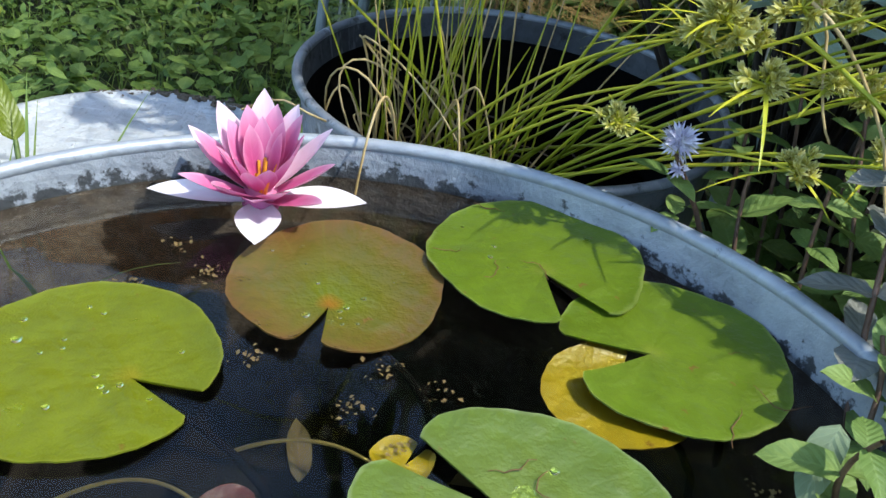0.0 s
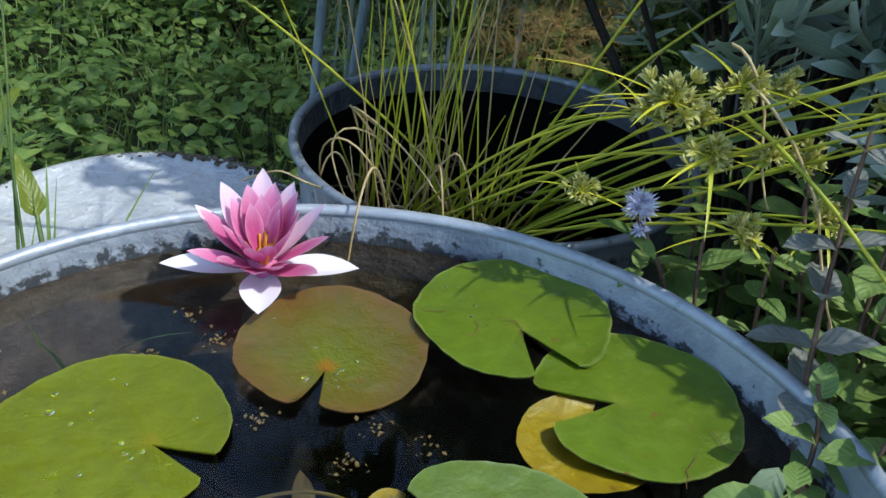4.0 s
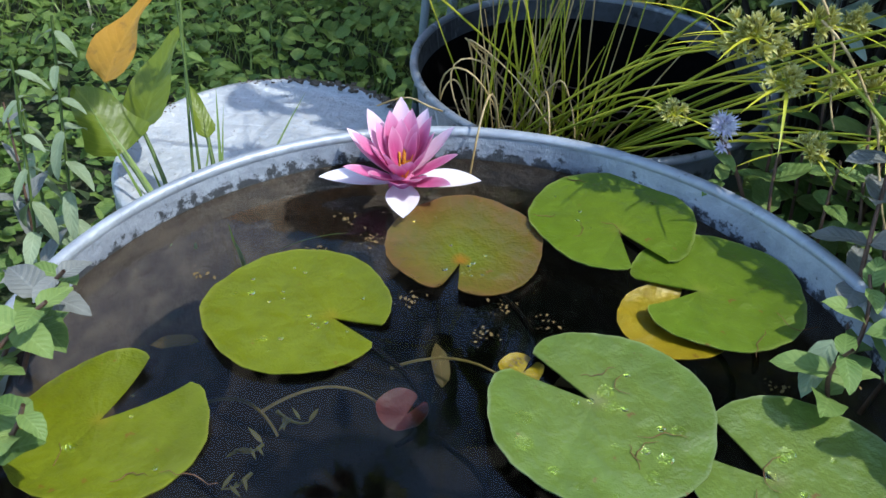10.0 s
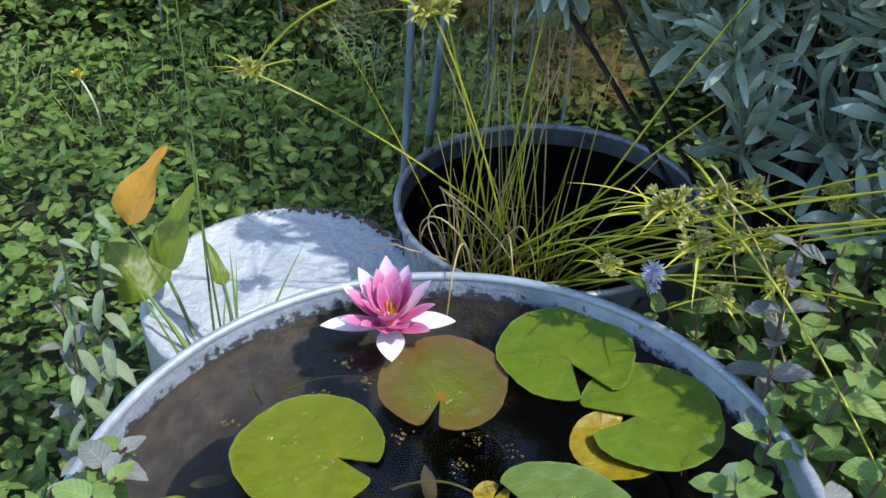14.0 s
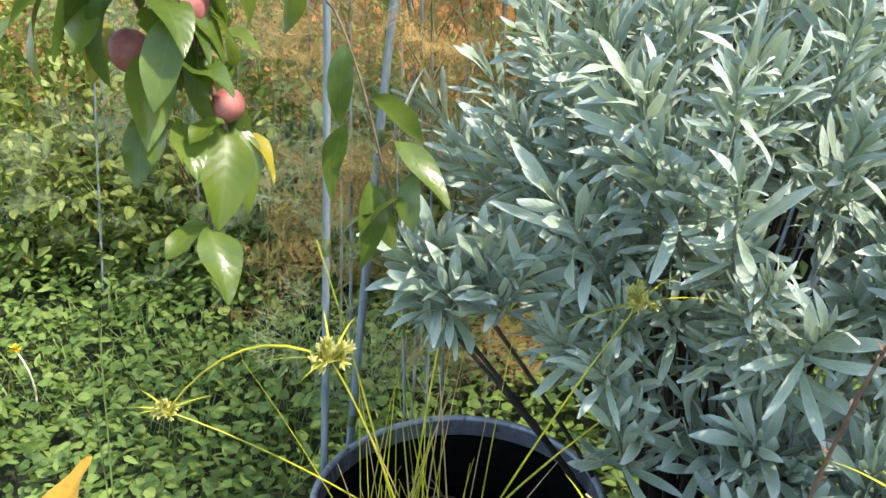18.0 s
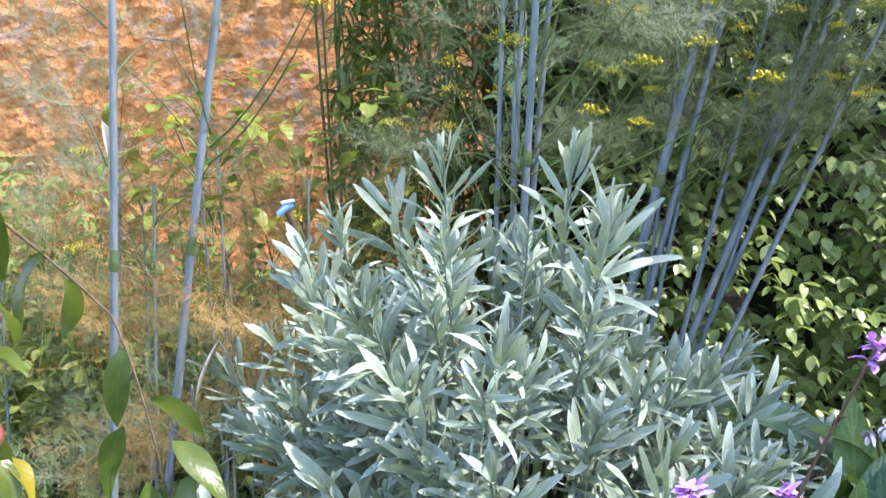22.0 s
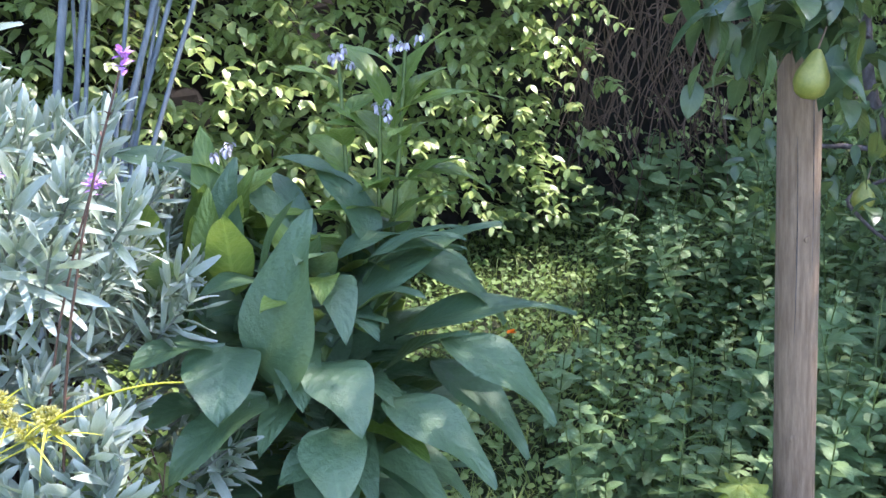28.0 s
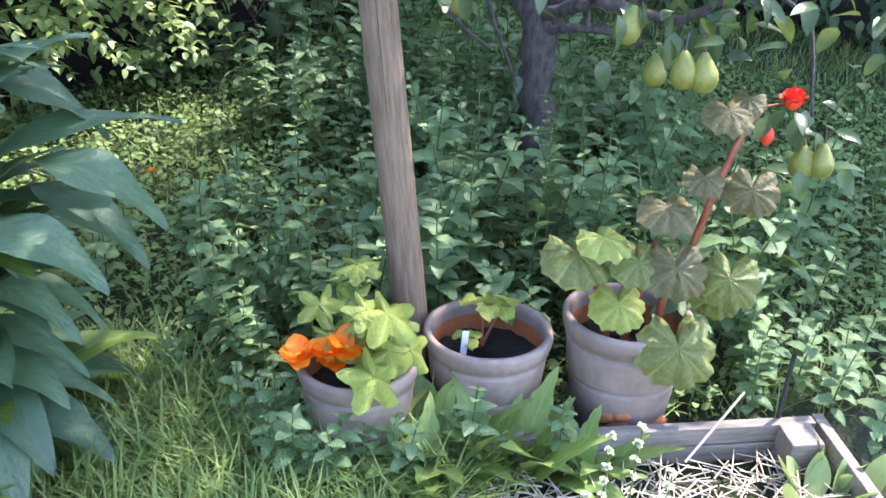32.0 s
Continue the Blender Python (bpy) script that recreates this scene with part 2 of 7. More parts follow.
BLACK = solid("black_plastic", (0.012, 0.013, 0.014), (0.03, 0.03, 0.03), 30, 0.5)
WHITE = solid("white_plastic", (0.75, 0.76, 0.78), (0.82, 0.82, 0.82), 30, 0.4)
CANE = solid("fennel_cane", (0.115, 0.15, 0.17), (0.22, 0.25, 0.262), 12, 0.55, stretch=(6, 6, 0.8))
CANE_G = solid("green_cane", (0.060, 0.096, 0.030), (0.132, 0.168, 0.060), 14, 0.55)
SAGESTEM = solid("sage_stem", (0.120, 0.144, 0.102), (0.216, 0.240, 0.192), 30, 0.8)
GREENSTEM = solid("green_stem", (0.060, 0.102, 0.018), (0.120, 0.168, 0.036), 30, 0.5)
RUSH = solid("rush_green", (0.20, 0.24, 0.008), (0.54, 0.48, 0.03), 8, 0.45)
DRY = solid("dry_blade", (0.315, 0.210, 0.068), (0.495, 0.375, 0.195), 30, 0.7)
REDSTEM = solid("red_stem", (0.225, 0.038, 0.015), (0.315, 0.105, 0.038), 30, 0.45)
BROWNSTEM = solid("brown_stem", (0.075, 0.038, 0.022), (0.150, 0.083, 0.053), 30, 0.6)
YELLOW = solid("yellow_floret", (0.60, 0.46, 0.01), (0.74, 0.62, 0.04), 90, 0.6)
STAMEN = solid("yellow_stamen", (0.72, 0.26, 0.015), (0.85, 0.50, 0.05), 90, 0.5)
LILAC = solid("lilac_floret", (0.60, 0.55, 0.74), (0.84, 0.81, 0.88), 120, 0.6)
MAUVE = solid("mauve_bell", (0.42, 0.39, 0.44), (0.62, 0.59, 0.62), 120, 0.6)
PURPLE = solid("purple_petal", (0.50, 0.20, 0.62), (0.66, 0.36, 0.74), 90, 0.55)
CREAM = solid("cream_floret", (0.48, 0.5, 0.28), (0.66, 0.66, 0.44), 90, 0.6)
BLUE = solid("blue_plastic", (0.08, 0.28, 0.66), (0.4, 0.6, 0.85), 60, 0.4)
RED = solid("scarlet_petal", (0.80, 0.03, 0.01), (0.9, 0.07, 0.02), 25, 0.5, bump=0.1)
PEACH = solid("peach_skin", (0.19, 0.035, 0.034), (0.40, 0.15, 0.12), 26, 0.65, bump=0.1)
PEARSKIN = solid("pear_skin", (0.17, 0.185, 0.03), (0.27, 0.26, 0.055), 40, 0.5, bump=0.1)
PAPER = solid("dry_sheath", (0.66, 0.58, 0.42), (0.8, 0.74, 0.6), 30, 0.7)

PETAL = leafy("lily_petal", (0.44, 0.045, 0.18), (0.57, 0.11, 0.29), 0.5, 0.22, 5, 0.1, 0.1, tips=(0.80, 0.46, 0.62), through_tint=(0.8, 0.15, 0.45))
PETAL_PALE = leafy("pale_lily_petal", (0.70, 0.42, 0.56), (0.80, 0.54, 0.68), 0.5, 0.22, 5, 0.1, 0.1, tips=(0.86, 0.70, 0.80), through_tint=(0.8, 0.4, 0.6))
SEPAL = leafy("pale_sepal", (0.84, 0.76, 0.81), (0.90, 0.84, 0.88), 0.45, 0.25, 5, 0.1, 0.1, through_tint=(0.9, 0.7, 0.8))
SAGE = leafy("sage_leaf", (0.135, 0.195, 0.105), (0.32, 0.375, 0.30), 0.8, 0.2, 5, 0.1, 0.3, tips=(0.39, 0.44, 0.39))
COMFREY = leafy("comfrey_leaf", (0.042, 0.098, 0.046), (0.088, 0.165, 0.070), 0.54, 0.25, 7, 0.10, 0.55, dist=0.003, spec=0.8)
COMFREY_UP = leafy("comfrey_young_leaf", (0.085, 0.155, 0.030), (0.165, 0.24, 0.05), 0.42, 0.3, 8, 0.25, 0.7)
MINT = leafy("mint_leaf", (0.075, 0.135, 0.022), (0.20, 0.27, 0.075), 0.6, 0.2, 7, 0.18, 0.4)
PALEMINT = leafy("pale_mint_leaf", (0.16, 0.21, 0.11), (0.26, 0.31, 0.19), 0.6, 0.2, 7, 0.18, 0.4)
MINT_GREY = leafy("bronze_mint_leaf", (0.12, 0.125, 0.115), (0.22, 0.22, 0.20), 0.6, 0.15, 7, 0.18, 0.4)
BRAMBLE = leafy("bramble_leaf", (0.10, 0.14, 0.022), (0.30, 0.34, 0.085), 0.5, 0.3, 6, 0.2, 0.5)
LAWNWEED = leafy("lawn_weed_leaf", (0.09, 0.17, 0.04), (0.21, 0.30, 0.09), 0.5, 0.22, 6, 0.2, 0.5)
NETTLE = leafy("nettle_leaf", (0.06, 0.125, 0.045), (0.18, 0.27, 0.11), 0.5, 0.22, 7, 0.15, 0.5)
NETTLE_Y = leafy("young_nettle_leaf", (0.1, 0.185, 0.062), (0.21, 0.3, 0.135), 0.5, 0.25, 7, 0.35, 0.7)
DANDELION = leafy("dandelion_leaf", (0.12, 0.20, 0.04), (0.23, 0.31, 0.085), 0.45, 0.28, 5, 0.3, 0.4)
CLOVER = leafy("ground_leaf", (0.065, 0.13, 0.020), (0.21, 0.29, 0.065), 0.5, 0.32, 6, 0.25, 0.6)
GRASS = leafy("grass_blade", (0.10, 0.175, 0.03), (0.25, 0.32, 0.09), 0.5, 0.25, 1, 0.1, 0.1)
HEDGE = leafy("hedge_leaf", (0.13, 0.215, 0.055), (0.44, 0.53, 0.18), 0.3, 0.3, 7, 0.2, 0.3, spec=0.8)
# Lighter copy of the hedge leaf, with the sunlight put in its colour.
HEDGE_SUNLIT = leafy("sunlit_hedge_leaf", (0.17, 0.25, 0.05), (0.44, 0.50, 0.20), 0.28, 0.3, 6, 0.2, 0.3, spec=0.8)
BAMBOO = leafy("bamboo_leaf", (0.05, 0.085, 0.014), (0.15, 0.185, 0.04), 0.5, 0.25, 1, 0.1, 0.1)
PEACHLEAF = leafy("peach_leaf", (0.036, 0.072, 0.014), (0.115, 0.155, 0.024), 0.3, 0.3, 8, 0.12, 0.15)
PEACHLEAF_G = leafy("fresh_peach_leaf", (0.06, 0.10, 0.010), (0.125, 0.165, 0.02), 0.42, 0.4, 8, 0.12, 0.15)
PEACHLEAF_Y = leafy("yellowing_peach_leaf", (0.17, 0.16, 0.008), (0.28, 0.23, 0.015), 0.45, 0.4, 8, 0.12, 0.15)
PEARLEAF = leafy("pear_leaf", (0.032, 0.064, 0.028), (0.088, 0.135, 0.054), 0.28, 0.22, 7, 0.12, 0.2)
BEGONIA = leafy("begonia_leaf", (0.082, 0.080, 0.026), (0.155, 0.125, 0.045), 0.5, 0.2, 5, 0.5, 0.8, spots=(0.20, 0.09, 0.05))
BEGONIA_M = leafy("olive_begonia_leaf", (0.085, 0.11, 0.02), (0.165, 0.18, 0.04), 0.45, 0.22, 5, 0.5, 0.8, spots=(0.30, 0.13, 0.045))
BEGONIA_Y = leafy("yellowing_begonia_leaf", (0.238, 0.294, 0.035), (0.322, 0.350, 0.084), 0.5, 0.3, 5, 0.3, 0.8)
FROND = leafy("fennel_frond", (0.115, 0.158, 0.088), (0.2, 0.235, 0.125), 0.6, 0.2, 1, 0.0, 0.0)
FROND_DRY = leafy("dry_fennel_frond", (0.27, 0.16, 0.045), (0.36, 0.24, 0.09), 0.7, 0.2, 1, 0.0, 0.0)
UMBEL = leafy("sedge_spikelet", (0.26, 0.24, 0.02), (0.46, 0.40, 0.06), 0.6, 0.2, 1, 0.0, 0.0, tips=(0.62, 0.60, 0.32))
ARROW = leafy("arrowhead_leaf", (0.09, 0.125, 0.008), (0.16, 0.195, 0.015), 0.4, 0.3, 9, 0.2, 0.3)
ARROW_O = leafy("orange_arrowhead_leaf", (0.400, 0.176, 0.016), (0.496, 0.256, 0.024), 0.5, 0.3, 9, 0.2, 0.3, spots=(0.22, 0.1, 0.03))
SUCC = leafy("pale_fleshy_leaf", (0.255, 0.345, 0.120), (0.338, 0.420, 0.165), 0.5, 0.2, 2, 0.1, 0.1)
CLIMB = leafy("climber_leaf", (0.140, 0.190, 0.022), (0.258, 0.280, 0.045), 0.45, 0.3, 6, 0.25, 0.4)
PONDWEED = leafy("pondweed", (0.021, 0.025, 0.006), (0.063, 0.052, 0.008), 0.7, 0.2, 3, 0.1, 0.1)
ORANGE = leafy("orange_petal", (0.92, 0.17, 0.0), (0.97, 0.30, 0.01), 0.5, 0.4, 5, 0.05, 0.1, through_tint=(1.0, 0.3, 0.0))
OCHRE = solid("ochre_stalk", (0.065, 0.05, 0.008), (0.12, 0.09, 0.016), 30, 0.7)
OCHRE_LEAF = leafy("rotting_leaf", (0.035, 0.026, 0.006), (0.085, 0.055, 0.009), 0.7, 0.2, 5, 0.2, 0.3, spots=(0.05, 0.03, 0.012))
DEADLEAF = leafy("dead_leaf", (0.112, 0.072, 0.024), (0.208, 0.136, 0.048), 0.8, 0.15, 6, 0.2, 0.5)


def pad_mat(name, a, b, edge, centre, spots, rough=0.4, spec=0.4):
    """A lily pad: colour from the middle out, radial veins, brown nibble marks."""
    m, nt, bsdf, out = nodes_of(name)
    uv = nt.nodes.new("ShaderNodeUVMap")
    sep = nt.nodes.new("ShaderNodeSeparateXYZ")
    nt.links.new(uv.outputs[0], sep.inputs[0])
    col = ramp_of(nt, maths(nt, "ADD", sep.outputs[1], maths(nt, "MULTIPLY", maths(nt, "SUBTRACT", noise_of(nt, 25.0), 0.5), 0.04)), [(0.0, centre), (0.14, a), (0.965, b), (1.0, edge)])
    ray = maths(nt, "ABSOLUTE", maths(nt, "SUBTRACT", maths(nt, "FRACT", maths(nt, "MULTIPLY", sep.outputs[0], 17.0)), 0.5))
    col = mixer(nt, col, tuple(min(1, 1.35 * v + 0.02) for v in a), maths(nt, "MULTIPLY", maths(nt, "LESS_THAN", ray, 0.03), 0.10))
    col = mixer(nt, col, tuple(min(1, 1.45 * v + 0.008) for v in b), maths(nt, "MULTIPLY", noise_of(nt, 9.0, 3, lo=0.45, hi=0.7), 0.55))
    col = mixer(nt, col, tuple(0.62 * v for v in a), maths(nt, "MULTIPLY", noise_of(nt, 22.0, 7, 0.72), 0.7))
    col = mixer(nt, col, spots, maths(nt, "MULTIPLY", noise_of(nt, 55.0, 5, lo=0.66, hi=0.70), 0.9))
    nt.links.new(col, bsdf.inputs["Base Color"])
    bsdf.inputs["Roughness"].default_value = rough
    bsdf.inputs["Specular IOR Level"].default_value = spec
    bump_of(nt, bsdf, maths(nt, "ADD", maths(nt, "ADD", noise_of(nt, 45.0), maths(nt, "MULTIPLY", ray, 0.3)), maths(nt, "MULTIPLY", noise_of(nt, 11.0, 2), 2.4)), 0.32, 0.004)
    tr = nt.nodes.new("ShaderNodeBsdfTranslucent")
    nt.links.new(col, tr.inputs[0])
    mix = nt.nodes.new("ShaderNodeMixShader")
    mix.inputs[0].default_value = 0.12
    nt.links.new(bsdf.outputs[0], mix.inputs[1])
    nt.links.new(tr.outputs[0], mix.inputs[2])
    nt.links.new(mix.outputs[0], out.inputs[0])
    return m


# Pale edge colours on the lime, green and dusty pads paint a rim highlight.
PAD_LIME = pad_mat("lime_pad", (0.138, 0.158, 0.001), (0.122, 0.146, 0.001), (0.22, 0.235, 0.02), (0.23, 0.19, 0.008), (0.16, 0.09, 0.012), 0.36, 0.4)
PAD_GREEN = pad_mat("green_pad", (0.108, 0.156, 0.008), (0.092, 0.142, 0.006), (0.22, 0.26, 0.06), (0.18, 0.21, 0.02), (0.15, 0.08, 0.02), 0.34, 0.5)
PAD_PALE = pad_mat("dusty_green_pad", (0.125, 0.170, 0.030), (0.104, 0.156, 0.020), (0.22, 0.27, 0.12), (0.20, 0.20, 0.09), (0.16, 0.085, 0.035), 0.36, 0.55)
PAD_OLIVE = pad_mat("bronze_pad", (0.112, 0.128, 0.006), (0.125, 0.062, 0.018), (0.16, 0.07, 0.03), (0.32, 0.11, 0.008), (0.15, 0.08, 0.02), 0.26, 0.6)
PAD_YELLOW = pad_mat("yellow_pad", (0.28, 0.21, 0.004), (0.24, 0.17, 0.004), (0.248, 0.161, 0.012), (0.310, 0.248, 0.019), (0.155, 0.074, 0.012))
PAD_RED = pad_mat("red_young_pad", (0.060, 0.012, 0.008), (0.056, 0.009, 0.006), (0.099, 0.025, 0.012), (0.124, 0.037, 0.019), (0.062, 0.019, 0.012))

WATER, _nt, _b, _o = nodes_of("pond_water")
_b.inputs["Base Color"].default_value = (0.72, 0.76, 0.72, 1)
_b.inputs["Transmission Weight"].default_value, _b.inputs["IOR"].default_value, _b.inputs["Roughness"].default_value = 1.0, 1.33, 0.02
bump_of(_nt, _b, noise_of(_nt, 9.0, 2), 0.04, 0.004)
DROP, _nt, _b, _o = nodes_of("water_drop")
_b.inputs["Transmission Weight"].default_value, _b.inputs["IOR"].default_value, _b.inputs["Roughness"].default_value = 1.0, 1.33, 0.02
_b.inputs["Base Color"].default_value = (0.82, 0.90, 0.62, 1)

# Roughcast wall: orange lumps with pale worn patches.
WALLMAT, _nt, _b, _o = nodes_of("orange_roughcast")
_tc = _nt.nodes.new("ShaderNodeTexCoord")
_v = _nt.nodes.new("ShaderNodeTexVoronoi")
_v.inputs["Scale"].default_value = 26.0
_nt.links.new(_tc.outputs["Object"], _v.inputs[0])
_lump = noise_of(_nt, 30.0, 8, 0.65, lo=0.3, hi=0.7)
_c = mixer(_nt, (0.74, 0.23, 0.05), (0.90, 0.46, 0.17), _lump)
_c = mixer(_nt, _c, (0.44, 0.13, 0.04), maths(_nt, "MULTIPLY", noise_of(_nt, 14.0, 6, 0.7, lo=0.56, hi=0.68), 0.6))
_flake = maths(_nt, "MULTIPLY", noise_of(_nt, 14.0, 6, 0.68, lo=0.545, hi=0.59), noise_of(_nt, 1.3, 3, lo=0.34, hi=0.58))
_c = mixer(_nt, _c, (0.90, 0.60, 0.47), maths(_nt, "MULTIPLY", _flake, 0.6))
_nt.links.new(_c, _b.inputs["Base Color"])
_b.inputs["Roughness"].default_value = 0.92
bump_of(_nt, _b, maths(_nt, "ADD", _lump, maths(_nt, "MULTIPLY", _v.outputs["Distance"], 1.2)), 1.0, 0.025)

# Earth with moss and litter.
EARTH, _nt, _b, _o = nodes_of("garden_earth")
_c = mixer(_nt, (0.03, 0.035, 0.015), (0.05, 0.085, 0.02), noise_of(_nt, 6.0, 6))
_c = mixer(_nt, _c, (0.09, 0.07, 0.04), maths(_nt, "MULTIPLY", noise_of(_nt, 45.0, 5, lo=0.5, hi=0.7), 0.5))
_nt.links.new(_c, _b.inputs["Base Color"])
_b.inputs["Roughness"].default_value = 0.95
bump_of(_nt, _b, noise_of(_nt, 50.0, 6), 1.0, 0.02)

# ---- mesh tools ----
RNG = np.random.RandomState(7)


def rnd(a, b, size=None):
    return RNG.uniform(a, b, size)


PROFILES = {
    "lance": lambda v: np.sin(np.pi * v**0.8) ** 0.9 + 0.02,
    "oblong": lambda v: np.sin(np.pi * (0.03 + 0.94 * v) ** 1.35) ** 0.66 + 0.01,
    "ovate": lambda v: np.clip(2.05 * v**0.55 * (1 - v) ** 0.85, 0, 1) + 0.02,
    "round": lambda v: np.sqrt(np.clip(1 - (2 * v - 1) ** 2, 0, 1)) + 0.03,
    "broad": lambda v: np.sin(np.pi * v**0.75) ** 0.75 * (1 - 0.25 * v) + 0.015,
    "blade": lambda v: (1 - v) ** 0.6 + 0.04,
    "petal": lambda v: np.sin(np.pi * (0.12 + 0.86 * v) ** 1.15) ** 0.8 + 0.02,
    "lily": lambda v: np.sin(np.pi * (0.14 + 0.86 * v) ** 1.25) ** 0.85 * (1 - 0.12 * v) + 0.012,
    "heart": lambda v: np.clip(1.05 * (1 - v) ** 0.62, 0, 1) * np.clip(v * 9, 0.15, 1),
}


def leaf(length, width, shape="ovate", n=5, cols=2, droop=0.4, fold=0.25, wave=0.0, tooth=0.0, arch=0.0):
    """A leaf along +y with its face to +z: vertices, quads and uv. droop: radians it bends down by its tip."""
    v = np.linspace(0, 1, n + 1)
    ang = arch - (arch + droop) * v
    step = length / n
    y = np.r_[0, np.cumsum(np.cos(ang[:-1]) * step)]
    z = np.r_[0, np.cumsum(np.sin(ang[:-1]) * step)]
    w = width / 2 * PROFILES[shape](v)
    if tooth:
        w = w * (1 + tooth * np.where(np.arange(n + 1) % 2, 1, -1))
    u = np.linspace(-1, 1, cols + 1)
    X = w[:, None] * u
    Z = z[:, None] + fold * np.abs(X) + wave * width * np.sin(9 * v + 1.3)[:, None] * u**3
    Y = np.repeat(y[:, None], cols + 1, 1)
    P = np.stack([X, Y, Z], -1).reshape(-1, 3)
    U = np.stack([np.repeat((u[None] + 1) / 2, n + 1, 0), np.repeat(v[:, None], cols + 1, 1)], -1).reshape(-1, 2)
    k = cols + 1
    F = np.array([(a * k + b, a * k + b + 1, (a + 1) * k + b + 1, (a + 1) * k + b) for a in range(n) for b in range(cols)])
    return P, F, U


def tube(points, radii, sides=6):
    """A tapering tube through points."""
    p = np.asarray(points, float)
    rr = np.atleast_1d(np.asarray(radii, float))
    r = np.interp(np.linspace(0, 1, len(p)), np.linspace(0, 1, len(rr)), rr) if len(rr) > 1 else np.full(len(p), rr[0])
    t = np.gradient(p, axis=0)
    t /= np.linalg.norm(t, axis=1, keepdims=True) + 1e-9
    ref = np.array([0.31, 0.9, 0.12]) if abs(t[0] @ [0.31, 0.9, 0.12]) < 0.9 else np.array([1.0, 0, 0.1])
    a = np.cross(t, ref)
    a /= np.linalg.norm(a, axis=1, keepdims=True)
    b = np.cross(t, a)
    th = np.linspace(0, 2 * np.pi, sides, endpoint=False)
    ring = np.cos(th)[None, :, None] * a[:, None] + np.sin(th)[None, :, None] * b[:, None]
    P = (p[:, None] + ring * r[:, None, None]).reshape(-1, 3)
    n = len(p)
    F = [(i * sides + j, i * sides + (j + 1) % sides, (i + 1) * sides + (j + 1) % sides, (i + 1) * sides + j) for i in range(n - 1) for j in range(sides)]
    U = np.stack([np.tile(th / 6.283, n), np.repeat(np.linspace(0, 1, n), sides)], -1)
    return P, np.array(F), U


def lathe(profile, n=64, squash=1.0):
    """A surface of revolution about z from (radius, height) pairs."""
    pr = np.array(profile, float)
    th = np.linspace(0, 2 * np.pi, n, endpoint=False)
    P = np.stack([pr[:, :1] * np.cos(th), squash * pr[:, :1] * np.sin(th), np.repeat(pr[:, 1:], n, 1)], -1).reshape(-1, 3)
    F = [(i * n + j, i * n + (j + 1) % n, (i + 1) * n + (j + 1) % n, (i + 1) * n + j) for i in range(len(pr) - 1) for j in range(n)]
    U = np.stack([np.tile(th / 6.283, len(pr)), np.repeat(np.linspace(0, 1, len(pr)), n)], -1)
    return P, np.array(F), U


def blob(rx, ry, rz, n=10, m=7, bump=0.0):
    """A rounded body, pinched a little where bump says."""
    ph = np.linspace(0.02, np.pi - 0.02, m)
    P, F, U = lathe([(math.sin(a), -math.cos(a)) for a in ph], n)
    P = P * (1 + bump * np.sin(5 * P[:, :1] + 7 * P[:, 1:2] + 3 * P[:, 2:]))
    return P * [rx, ry, rz], F, U


def slab(x0, y0, z0, x1, y1, z1, bevel=0.006):
    """A box with its edges taken off, as quads."""
    g = bmesh.new()
    bmesh.ops.create_cube(g, size=1.0, matrix=Matrix.Translation(((x0 + x1) / 2, (y0 + y1) / 2, (z0 + z1) / 2)) @ Matrix.Diagonal((x1 - x0, y1 - y0, z1 - z0, 1)))
    bmesh.ops.bevel(g, geom=g.edges[:], offset=bevel, segments=2, affect="EDGES", profile=0.6)
    return g


def frames(pos, yaw, pitch, roll=0.0, scale=1.0):
    """Transforms for leaves: their base, the way they point (degrees; yaw 0 is +y, turning to -x), twist and size."""
    pos = np.atleast_2d(np.asarray(pos, float))
    k = len(pos)
    y, p, r = (np.radians(np.broadcast_to(np.asarray(a, float), k)) for a in (yaw, pitch, roll))
    s = np.broadcast_to(np.asarray(scale, float), k)
    cy, sy, cp, sp, cr, sr = np.cos(y), np.sin(y), np.cos(p), np.sin(p), np.cos(r), np.sin(r)
    o, l = np.zeros(k), np.ones(k)
    Rz = np.stack([cy, -sy, o, sy, cy, o, o, o, l], -1).reshape(-1, 3, 3)
    Rx = np.stack([l, o, o, o, cp, -sp, o, sp, cp], -1).reshape(-1, 3, 3)
    Ry = np.stack([cr, o, sr, o, l, o, -sr, o, cr], -1).reshape(-1, 3, 3)
    return Rz @ Rx @ Ry * s[:, None, None], pos


def toward(base, tip):
    """Yaw, pitch and length from one point to another."""
    d = np.subtract(tip, base)
    return math.degrees(math.atan2(-d[0], d[1])), math.degrees(math.atan2(d[2], math.hypot(d[0], d[1]))), float(np.linalg.norm(d))


